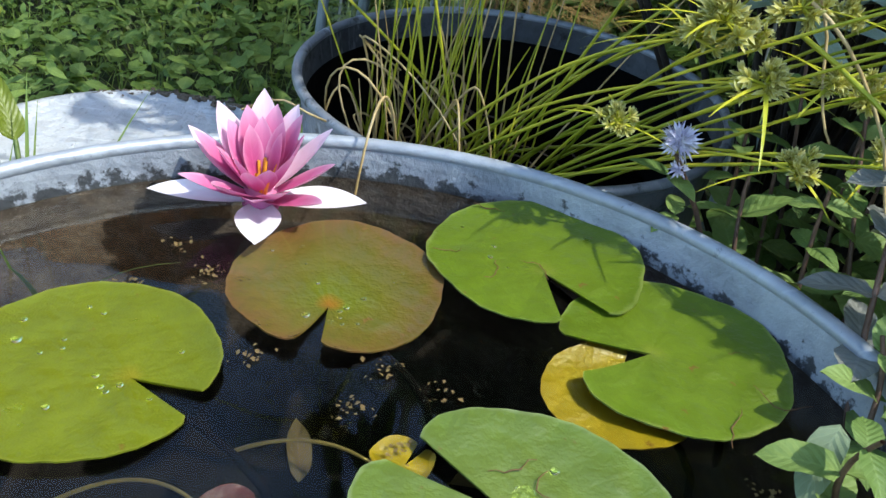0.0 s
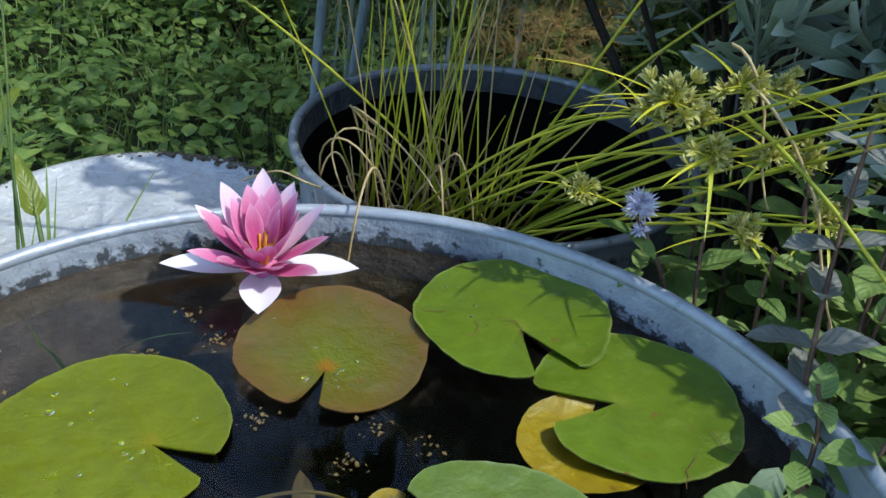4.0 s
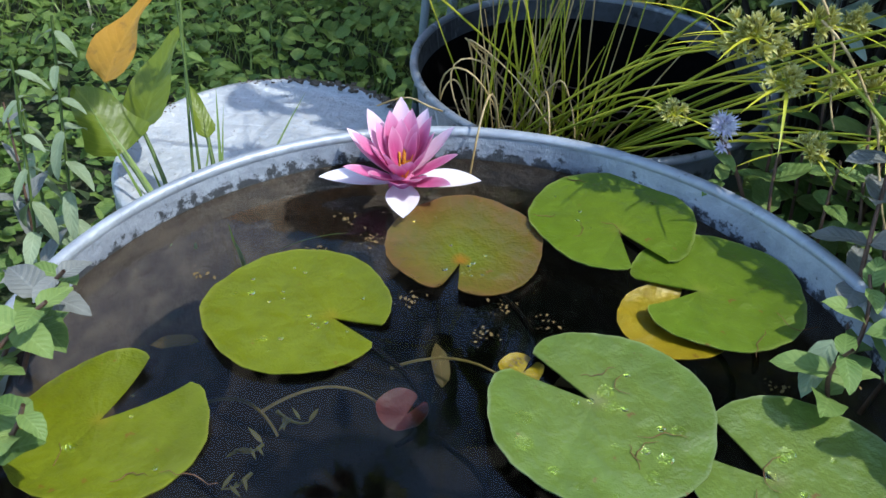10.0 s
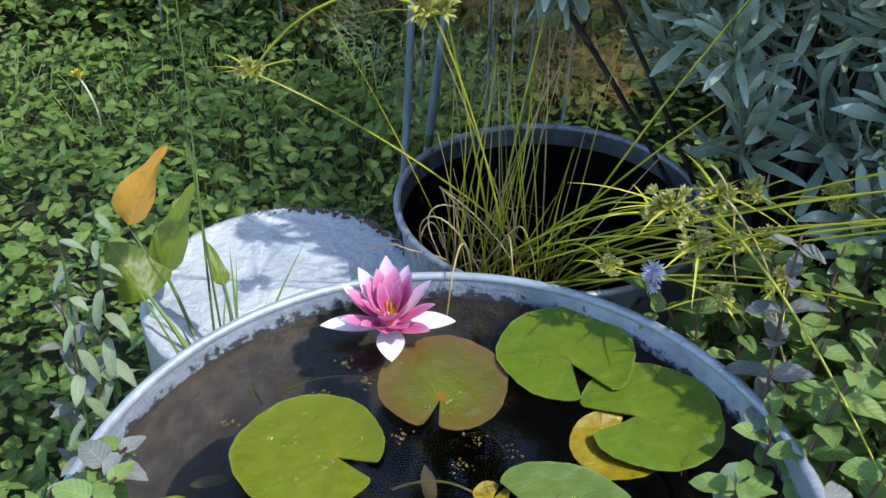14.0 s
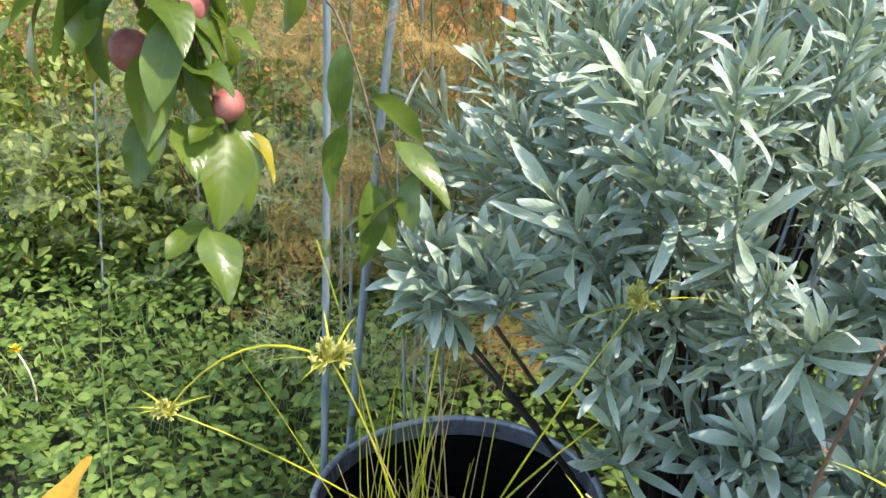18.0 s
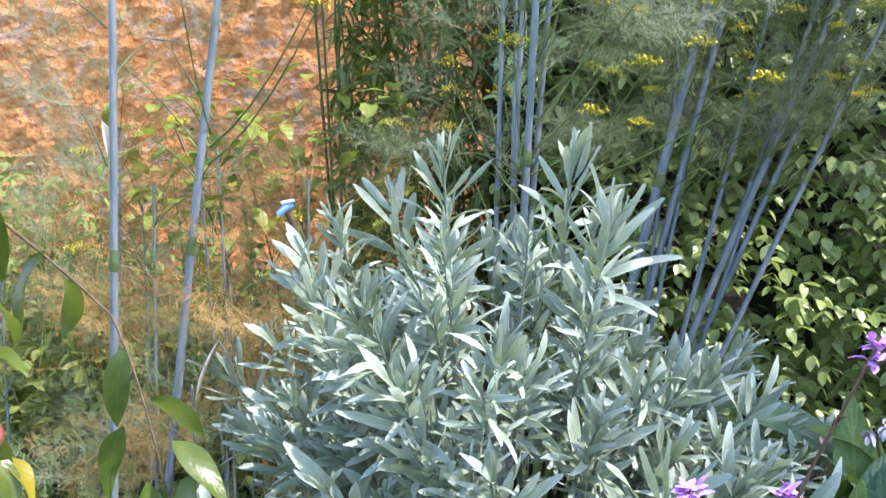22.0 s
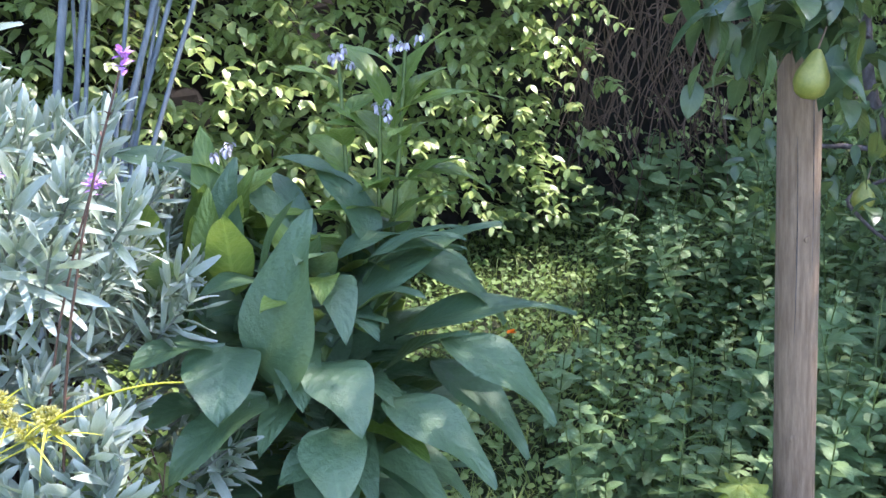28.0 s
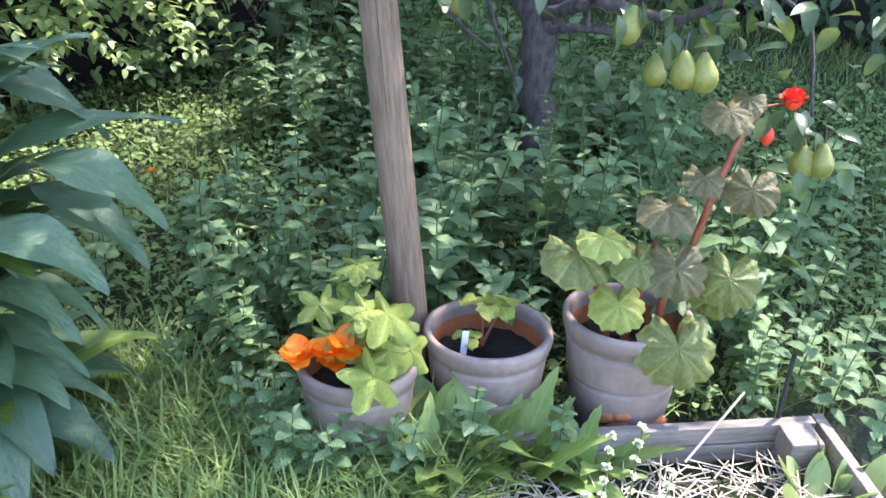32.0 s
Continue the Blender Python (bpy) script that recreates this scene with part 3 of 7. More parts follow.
class Geo:
    """Quads gathered for one mesh."""

    def __init__(self):
        self.v, self.f, self.u, self.m, self.n = [], [], [], [], 0

    def add(self, shape, m=0, at=(0, 0, 0)):
        P, F, U = shape
        self.v.append(P + np.asarray(at, float)), self.f.append(np.asarray(F) + self.n), self.u.append(U), self.m.append(np.full(len(F), m))
        self.n += len(P)
        return self

    def many(self, shape, where, m=0):
        P, F, U = shape
        R, T = where
        k = len(T)
        V = (np.einsum("kij,nj->kni", R, P) + T[:, None]).reshape(-1, 3)
        self.v.append(V), self.f.append((F[None] + (np.arange(k) * len(P))[:, None, None]).reshape(-1, 4) + self.n)
        self.u.append(np.tile(U, (k, 1))), self.m.append(np.full(len(F) * k, m))
        self.n += len(V)
        return self

    def mesh(self, name, mats, smooth=True):
        V, F, U, M = (np.concatenate(x) for x in (self.v, self.f, self.u, self.m))
        me = bpy.data.meshes.new(name)
        me.vertices.add(len(V)), me.loops.add(4 * len(F)), me.polygons.add(len(F))
        me.vertices.foreach_set("co", V.astype(np.float32).ravel())
        me.loops.foreach_set("vertex_index", F.astype(np.int32).ravel())
        me.polygons.foreach_set("loop_start", np.arange(0, 4 * len(F), 4, dtype=np.int32))
        me.polygons.foreach_set("material_index", M.astype(np.int32))
        me.polygons.foreach_set("use_smooth", np.full(len(F), smooth))
        me.uv_layers.new(name="UVMap").data.foreach_set("uv", U[F.ravel()].astype(np.float32).ravel())
        for a in mats if isinstance(mats, (list, tuple)) else [mats]:
            me.materials.append(a)
        me.update(calc_edges=True)
        return me


def part(name, shape, mats, parent=None, label="", smooth=True):
    """One mesh object, under a thing where one is given. shape: Geo, a tuple of quads, a bmesh or a mesh."""
    if isinstance(shape, tuple):
        shape = Geo().add(shape)
    if isinstance(shape, Geo):
        shape = shape.mesh(name, mats, smooth)
    elif isinstance(shape, bmesh.types.BMesh):
        me = bpy.data.meshes.new(name)
        shape.to_mesh(me)
        shape.free()
        me.materials.append(mats)
        shape = me
    ob = new(name, shape)
    if parent is not None:
        ob.parent = parent
    return tagged(ob, label)


def thing(name, label, category, at=(0, 0, 0), group="", kind=""):
    ob = new(name)
    ob.empty_display_size = 0.05
    ob.location = at
    return tagged(ob, label, category, group, kind)


def bend(a, b, sag=0.0, n=8, side=(0, 0, 0)):
    """A curved line from a to b that bulges by side and sinks by sag in its middle."""
    a, b = np.asarray(a, float), np.asarray(b, float)
    t = np.linspace(0, 1, n)[:, None]
    return a + (b - a) * t + (4 * t * (1 - t)) * (np.asarray(side, float) - [0, 0, sag])

# ---- structure ----
g = bmesh.new()
bmesh.ops.create_grid(g, x_segments=120, y_segments=120, size=1.0)
for v in g.verts:
    v.co.x, v.co.y = 60 * math.copysign(abs(v.co.x) ** 3, v.co.x) + 0.5 * v.co.x, 60 * math.copysign(abs(v.co.y) ** 3, v.co.y) + 0.5 * v.co.y + 1
    v.co.z = 0.02 * noise.noise(v.co * 3) - 0.015
tagged(part("ground", g, EARTH), "dark garden earth under weeds and grass", "ground", kind="structure")

g = bmesh.new()
bmesh.ops.create_grid(g, x_segments=160, y_segments=80, size=0.5, matrix=Matrix.Translation((-2.6, 4.2, 1.6)) @ Matrix.Rotation(radians(90), 4, "X") @ Matrix.Diagonal((6.4, 3.6, 1, 1)))
for v in g.verts:
    v.co.y -= 0.012 * (1 + noise.noise(v.co * 22)) + 0.01 * noise.noise(v.co * 9)
bmesh.ops.solidify(g, geom=g.faces[:], thickness=0.2)
tagged(part("wall_north", g, WALLMAT), "orange roughcast garden wall with pale worn patches", "wall", kind="structure")

# ---- lily tub ----
TX, TY, WL = -0.034, 0.494, 0.515
tub = thing("zinc_tub", "round weathered galvanised tub filled with pond water", "tub", (TX + 0.0114, TY, 0))
tub.rotation_euler = (0, radians(-1.2), 0)
part("wall", lathe([(0.285, 0.0), (0.29, 0.012), (0.300, 0.16), (0.303, 0.17), (0.302, 0.18), (0.322, 0.36), (0.325, 0.37), (0.322, 0.38), (0.3372, 0.532), (0.3375, 0.540)], 128), ZINC, tub)
LEAN = math.tan(radians(1.2))
band = lathe([(0.3340, 0.5455), (0.3332, 0.538), (0.3328, 0.531), (0.3324, 0.524), (0.3318, WL - 0.001)], 128)
band[0][:, 2] -= LEAN * band[0][:, 0] * band[2][:, 1]
part("inner_wall", band, ZINC_BAND, tub, "speckled dark crust above the waterline")
# Profile runs from waterline to middle, so the painted dimming grows with depth.
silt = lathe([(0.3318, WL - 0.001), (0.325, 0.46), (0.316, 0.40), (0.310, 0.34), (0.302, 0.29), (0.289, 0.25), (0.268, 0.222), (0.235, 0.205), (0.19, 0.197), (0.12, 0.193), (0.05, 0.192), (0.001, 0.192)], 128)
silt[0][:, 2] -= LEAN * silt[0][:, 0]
part("silted_wall", silt, SILT_FADE, tub, "brown silted wall, depth dimness put in as a fade to black")
part("rim", tube([(0.3385 * math.cos(a), 0.3385 * math.sin(a), 0.544 + 0.0012 * math.sin(3 * a)) for a in np.linspace(0, 2 * math.pi, 129)], 0.0058, 12), ZINC, tub, "rolled zinc rim")
for a in (200, -18):
    c, s = math.cos(radians(a)), math.sin(radians(a))
    pts = [(0.34 * c - 0.07 * u * s, 0.34 * s + 0.07 * u * c, 0.47) for u in (-1, 1)]
    out = [(p[0] + 0.03 * c, p[1] + 0.03 * s, 0.452) for p in pts]
    part("handle", tube([pts[0], out[0], out[1], pts[1]], 0.006, 8), ZINC, tub)
water = tagged(part("pond_water", lathe([(0.3318, WL), (0.2, WL + 0.0004), (0.001, WL + 0.0004)], 96), WATER), "still dark pond water in the tub", "water", kind="structure")
water.location = (TX, TY, 0)
water.visible_shadow = False


def lily_pad(label, c, r, sinus, tip_a, tip_b, mat, z, dip=0.004, group="lily pads", lift=0.0):
    """A pad round c, cut from its rim (two tips, degrees seen from the sinus) to the sinus."""
    ob = thing("lily_pad", label, "lily pad", (sinus[0], sinus[1], z), group)
    ox, oy = c[0] - sinus[0], c[1] - sinus[1]
    n, m = 72, 9
    if tip_b <= tip_a:
        tip_b += 360
    P, U = [], []
    for i in range(n + 1):
        a = radians(tip_a + (tip_b - tip_a) * i / n)
        d = np.array([math.cos(a), math.sin(a)])
        b = d @ [ox, oy]
        far = b + math.sqrt(max(b * b - (ox * ox + oy * oy) + r * r, 1e-6))
        e = min(i, n - i) / n
        far *= 1 - 0.10 * math.exp(-e * 60) + 0.012 * math.sin(7 * a + r * 300) + 0.006 * math.sin(23 * a)
        for k in range(m + 1):
            q = (k / m) ** 0.85
            up = dip * (q**3) * (0.6 + 0.6 * math.sin(2 * a + 80 * r)) + lift * q * q * max(0, math.sin(a)) + 0.0015 * math.sin(4 * a) * q
            P.append((d[0] * far * q, d[1] * far * q, up))
            U.append((i / n, q))
    k = m + 1
    F = [(i * k + j, i * k + j + 1, (i + 1) * k + j + 1, (i + 1) * k + j) for i in range(n) for j in range(m)]
    P, F, U = np.array(P), np.array(F), np.array(U)
    g = Geo().add((P, F, U))
    g.add((P - [0, 0, 0.0012], F[:, ::-1], U))
    edge = [i * k + m for i in range(n + 1)]
    g.add((np.r_[P[edge], P[edge] - [0, 0, 0.0012]], np.array([(i, i + n + 1, i + n + 2, i + 1) for i in range(n)]), np.r_[U[edge], U[edge]]))
    part("blade", g, mat, ob)
    part("stalk", tube(bend((0, 0, -0.003), (0.04, 0.05, -0.3), 0, 8, (0.05, 0, 0)), (0.0028, 0.0035), 6), DIM_BLACK, ob, "brown underwater stalk")
    return ob


pad_a = lily_pad("bright lime-green round lily pad with water drops", (-0.177, 0.5550), 0.0745, (-0.147, 0.5530), 2, -23, PAD_LIME, WL + 0.0035)
pad_b = lily_pad("bronze and olive lily pad with a reddish rim", (-0.0695, 0.6740), 0.0695, (-0.067, 0.6500), -79, -101, PAD_OLIVE, WL + 0.004, 0.005)
pad_c = lily_pad("green lily pad lying over its neighbour", (0.052, 0.7440), 0.0755, (0.060, 0.7295), -32, -73, PAD_GREEN, WL + 0.009)
pad_d = lily_pad("green lily pad partly under its neighbour", (0.147, 0.6765), 0.0735, (0.1336, 0.6730), -138, 181, PAD_GREEN, WL + 0.0035)
pad_e = lily_pad("dusty pale green lily pad with drops and brown bites", (0.069, 0.5080), 0.081, (0.0633, 0.5180), 167, 144, PAD_PALE, WL + 0.009)
pad_f = lily_pad("lime-green lily pad lifted at its edge", (-0.254, 0.4050), 0.068, (-0.264, 0.4080), 82, 43, PAD_LIME, WL + 0.0035, 0.008)
pad_g = lily_pad("dull green lily pad near the tub's edge", (0.204, 0.4900), 0.075, (0.188, 0.4870), 170, 132, PAD_PALE, WL + 0.0035)
pad_y = lily_pad("yellow fading lily pad just under water", (0.116, 0.6350), 0.046, (0.115, 0.6450), 80, 50, PAD_YELLOW, WL - 0.006)
lily_pad("small yellow lily pad under a larger one", (0.006, 0.5450), 0.017, (0.008, 0.5420), 80, 60, PAD_YELLOW, WL - 0.003)
lily_pad("small red young lily leaf deep in the water", (-0.082, 0.5300), 0.021, (-0.078, 0.5250), 80, 60, PAD_RED, WL - 0.09)
drop = Geo().add(blob(1, 1, 0.42, 16, 9)).mesh("droplet", DROP)
for pad, c, r, count, size in ((pad_a, (-0.180, 0.555), 0.062, 22, 0.0027), (pad_b, (-0.07, 0.685), 0.055, 18, 0.0027), (pad_e, (0.075, 0.500), 0.066, 17, 0.0054), (pad_g, (0.215, 0.495), 0.05, 8, 0.0050), (pad_c, (0.045, 0.765), 0.05, 5, 0.002), (pad_f, (-0.255, 0.39), 0.05, 8, 0.003)):
    for _ in range(count):
        a, q, s = rnd(0, 6.28), r * math.sqrt(rnd(0.05, 1)), size * (0.45 + 0.9 * rnd(0, 1) ** 2)
        d = part("droplet", drop, DROP, pad)
        d.location = (c[0] + q * math.cos(a) - pad.location.x, c[1] + q * math.sin(a) - pad.location.y, 0.0012)
        d.scale = (s, s, s)
        d.visible_shadow = False

for pad, c, r, count in ((pad_c, (0.045, 0.755), 0.05, 3), (pad_d, (0.165, 0.675), 0.045, 3), (pad_e, (0.085, 0.505), 0.055, 6), (pad_f, (-0.24, 0.40), 0.045, 2), (pad_g, (0.215, 0.495), 0.045, 2)):
    for _ in range(count + 1):
        a, q, t = rnd(0, 6.28), r * math.sqrt(rnd(0.1, 1)), rnd(0, 6.28)
        p = np.array((c[0] + q * math.cos(a) - pad.location.x, c[1] + q * math.sin(a) - pad.location.y, 0.0016))
        L = rnd(0.010, 0.026)
        line = [p]
        for k in range(7):
            t += rnd(-1.0, 1.0)
            line.append(line[-1] + (L / 4 * math.cos(t), L / 4 * math.sin(t), 0))
        part("bite_mark", tube(line, [0.0002, 0.00045, 0.0002], 4), BITE, pad, "brown chewed line")

g = Geo()
for cx, cy, n in ((-0.149, 0.662, 26), (-0.192, 0.634, 16), (-0.029, 0.57, 22), (-0.096, 0.595, 18), (0.019, 0.598, 14), (-0.019, 0.606, 20), (-0.182, 0.684, 14), (0.0, 0.548, 12), (-0.27, 0.573, 10), (0.192, 0.581, 14), (0.236, 0.596, 16)):
    p = np.stack([RNG.normal(cx, 0.006, n), RNG.normal(cy, 0.005, n), np.full(n, WL + 0.0015)], -1)
    g.many(leaf(0.0034, 0.0024, "round", 2, 2, 0.1, 0.3), frames(p, rnd(0, 360, n), rnd(-10, 50, n), 0, rnd(0.4, 1.3, n)))
tagged(part("floating_debris", g, DEADLEAF), "small brown seeds and scraps floating on the water", "debris", kind="stuff")
g = Geo()
for _ in range(11):
    a, q = rnd(0, 6.28), 0.27 * math.sqrt(rnd(0, 1))
    p = np.array((TX + q * math.cos(a), TY + q * math.sin(a), rnd(0.20, 0.34)))
    e = p + (rnd(-0.06, 0.06), rnd(-0.06, 0.06), rnd(-0.03, 0.03))
    g.add(tube(bend(p, e, 0.01, 5), (0.002, 0.001), 4))
    m = 5
    g.many(leaf(0.016, 0.0035, "lance", 3, 2, 0.3, 0.2), frames(p + np.outer(np.linspace(0, 1, m), e - p), rnd(0, 360, m), rnd(-30, 40, m), 0, rnd(0.6, 1.4, m)))
tagged(part("pondweed", g, PONDWEED), "thin olive pondweed under the water", "pondweed", kind="stuff")

# Yellowing lily stalks and rotting leaves a little under the surface.
for a, b, s_, r in (((-0.11, 0.59, 0.39), (0.01, 0.58, 0.41), 0.02, 0.0016), ((-0.20, 0.52, 0.38), (-0.10, 0.54, 0.40), 0.02, 0.0016), ((-0.26, 0.50, 0.38), (-0.17, 0.485, 0.41), 0.02, 0.0016)):
    st = thing("sunken_stalk", "yellow-brown lily stalk under the water", "stalk", a, "sunken lily stalks")
    part("shaft", tube(bend((0, 0, 0), np.subtract(b, a), 0.0, 12, (0.0, s_, 0.01)), (r, r * 0.7), 7), OCHRE, st)
for p, yaw, L in (((-0.065, 0.60, 0.36), 20, 0.05), ((-0.215, 0.545, 0.46), 40, 0.05), ((-0.255, 0.53, 0.465), 100, 0.045), ((0.03, 0.57, 0.455), -60, 0.05), ((0.20, 0.585, 0.47), -100, 0.05)):
    rot = thing("sunken_leaf", "rotting yellow-brown leaf under the water", "leaf", p, "sunken leaves")
    part("blade", Geo().many(leaf(L, L * 0.36, "lance", 8, 4, 0.3, 0.2, 0.12), frames([(0, 0, 0)], yaw, rnd(-15, 20), rnd(-30, 30))), OCHRE_LEAF, rot)

# ---- water lily ----
lily = thing("water_lily", "open pink water lily with white outer petals and yellow stamens", "flower", (-0.147, 0.745, WL + 0.003))
for name_, mat, rows in (
    ("sepal", SEPAL, ((197, 3, 0.064, 0.032), (111, 4, 0.074, 0.032), (280, 4, 0.070, 0.032), (20, 16, 0.066, 0.032))),
    ("outer_petal", PETAL_PALE, ((62, 50, 0.066, 0.021), (20, 56, 0.066, 0.021), (338, 55, 0.064, 0.021), (300, 46, 0.066, 0.021), (85, 34, 0.066, 0.020))),
    ("petal", PETAL, ((130, 20, 0.060, 0.021), (100, 40, 0.060, 0.020), (240, 20, 0.058, 0.021), (268, 34, 0.060, 0.020), (190, 26, 0.046, 0.021), (160, 30, 0.048, 0.020), (218, 30, 0.048, 0.020), (40, 60, 0.056, 0.018), (0, 62, 0.056, 0.018), (318, 60, 0.056, 0.018), (70, 56, 0.052, 0.018), (285, 56, 0.050, 0.018), (120, 52, 0.044, 0.016), (250, 52, 0.044, 0.016), (20, 68, 0.046, 0.015), (335, 68, 0.044, 0.015), (180, 48, 0.036, 0.015), (150, 54, 0.036, 0.014), (208, 52, 0.036, 0.014), (50, 70, 0.040, 0.014), (310, 70, 0.040, 0.014))),
):
    for yaw, el, length, width in rows:
        arch = 0.12 if mat is SEPAL else 0.32
        yaw += rnd(-4, 4)
        sh = leaf(length * rnd(0.96, 1.04), width * (1.0 if mat is SEPAL else 1.22) * rnd(0.95, 1.05), "lily", 10, 4, -arch, 0.36, arch=-arch * 0.4)
        R, T = frames([(-0.006 * math.sin(radians(yaw)), 0.006 * math.cos(radians(yaw)), 0.006 + 0.0002 * el)], yaw, el + rnd(-3, 3))
        part("sepal" if mat is SEPAL else "petal", Geo().many(sh, (R, T)), mat, lily, "white-topped sepal" if mat is SEPAL else "pale outer petal" if mat is PETAL_PALE else "")
for k in range(24):
    a, q = rnd(0, 6.28), rnd(0.002, 0.010)
    b = (q * math.cos(a), q * math.sin(a), 0.018)
    part("stamen", tube(bend(b, (b[0] * 1.9, b[1] * 1.9, rnd(0.027, 0.036)), 0, 4), (0.0016, 0.0011), 5), STAMEN, lily)
part("flower_base", blob(0.014, 0.014, 0.016, 12, 8), PETAL, lily).location = (0, 0, 0.008)

# ---- upturned zinc tub ----
old = thing("upturned_tub", "old pale zinc basin turned upside down behind the tub", "tub", (-0.358, 0.926, 0.405))
old.rotation_euler = (radians(1), radians(0), radians(8))
part("base", lathe([(0.195, -0.012), (0.196, -0.004), (0.193, 0.001), (0.186, 0.002), (0.178, -0.002), (0.150, -0.004), (0.10, -0.003), (0.05, -0.001), (0.001, -0.001)], 96), ZINC_PALE, old, "pale scratched base with a turned edge")
part("wall", lathe([(0.212, -0.405), (0.203, -0.2), (0.197, -0.03), (0.195, -0.012)], 96), ZINC_PALE, old)

for a0, a1, r0, w in ((48, 100, 0.188, 0.0050), (20, 60, 0.189, 0.0042), (100, 120, 0.190, 0.0028), (150, 170, 0.190, 0.0022)):
    g = Geo()
    for a in np.radians(np.linspace(a0, a1, int((a1 - a0) * 1.6))):
        q = r0 + RNG.normal(0, 0.004)
        g.add(blob(w * rnd(0.4, 1.2), w * rnd(0.4, 1.2), w * 0.35, 7, 5, 0.2), 0, (q * math.cos(a), q * math.sin(a), 0.001))
    part("dirt_crust", g, EARTH_CRUST, old, "brown dirt crusted along the edge")

# ---- bucket with sedge ----
BX, BY = -0.003, 1.049
tubb = thing("zinc_bucket", "dark zinc bucket of water holding sedge and rushes", "bucket", (BX, BY, 0))
tubb.scale = (0.975, 0.975, 0.955)
part("wall", lathe([(0.165, 0.0), (0.17, 0.02), (0.204, 0.42), (0.207, 0.43), (0.204, 0.44), (0.214, 0.545)], 96), ZINC_DARK, tubb)
part("inner_lip", lathe([(0.2115, 0.547), (0.2085, 0.519)], 96), ZINC_WET, tubb, "stained zinc above the wet line")
part("inner_wall", lathe([(0.2085, 0.519), (0.203, 0.48), (0.182, 0.25), (0.16, 0.06), (0.001, 0.06)], 96), DIM_BLACK, tubb, "near-black inside wall, shade put in its colour")
part("rim", tube([(0.216 * math.cos(a), 0.216 * math.sin(a), 0.548) for a in np.linspace(0, 2 * math.pi, 97)], 0.0052, 8), ZINC_DARK, tubb)
# Matte near-black disc: the shade inside the bucket is put in its colour.
fill_disc = Geo().add(lathe([(0.193, 0.42), (0.15, 0.425), (0.1, 0.418), (0.05, 0.424), (0.001, 0.42)], 48))
fill_disc.v[0][:, 2] += RNG.normal(0, 0.004, len(fill_disc.v[0]))
part("wet_peat", fill_disc, BUCKET_FILL, tubb, "near-black disc holding the bucket's inside shade")
for _ in range(26):
    a, q, t = rnd(0, 6.28), 0.17 * math.sqrt(rnd(0, 1)), rnd(0, 6.28)
    p = np.array((q * math.cos(a), q * math.sin(a), 0.43))
    part("old_stem", tube(bend(p, p + (0.07 * math.cos(t), 0.07 * math.sin(t), rnd(0, 0.06)), -0.01, 6), (0.0016, 0.001), 4), BROWNSTEM, tubb)


def blade_tube(a, b, sag, r, side=(0, 0, 0), n=9):
    return tube(bend(a, b, sag, n, side), (r, r * 0.35), 5)


rush = thing("rush_tuft", "clump of upright green and straw-yellow rushes", "rush", (-0.071, 0.955, 0.433))
for k in range(50):
    a = rnd(0, 6.28)
    q = 0.085 * math.sqrt(rnd(0, 1))
    b = (q * math.cos(a) + 0.02, q * math.sin(a) * 0.7, 0)
    h = rnd(0.10, 0.36)
    tip = (b[0] + (rnd(-0.14, 0.16) if k % 4 else rnd(-0.3, 0.4)) * h * 1.5, b[1] + rnd(-0.16, 0.16) * h * 1.6, h * 1.06)
    part("dry_blade" if k % 3 == 0 else "blade", blade_tube(b, tip, -0.05 * h, rnd(0.0008, 0.0014), (0, 0, 0)), DRY if k % 3 == 0 else RUSH, rush)
for k in range(15):
    a = rnd(0, 6.28)
    b = np.array((0.05 * math.cos(a), 0.04 * math.sin(a), 0.02))
    t = b + (rnd(-0.13, 0.11), rnd(-0.10, 0.04), rnd(-0.02, 0.10))
    line = bend(b, t, -rnd(0.02, 0.12), 14, (rnd(-0.06, 0.06), rnd(-0.03, 0.03), 0))
    line += 0.006 * np.sin(np.linspace(0, rnd(4, 9), 14))[:, None] * np.array((1.0, 0.3, 0.6))
    part("dry_curled_blade", tube(line, (0.0012, 0.0009), 5), DRY, rush)
part("long_dry_blade", tube(bend((-0.01, -0.05, 0.03), (-0.02, -0.165, 0.075), -0.09, 14), (0.0016, 0.001), 5), DRY, rush)


def umbel_geo(size, rays=18, spikes=12):
    g = Geo()
    for _ in range(rays):
        yaw, el = rnd(0, 360), rnd(-20, 80)
        R, T = frames([(0, 0, 0)], yaw, el)
        tip = (R[0] @ [0, size * rnd(0.15, 0.78), 0])
        g.add(tube([(0, 0, 0), tip], (0.0012, 0.0008), 4), 0)
        k = spikes
        g.many(leaf(size * 0.36, size * 0.125, "lance", 3, 2, 0.1, 0.6), frames(np.repeat([tip * 0.85], k, 0), yaw + rnd(-80, 80, k), el + rnd(-60, 60, k), rnd(0, 360, k)), 1)
    return g


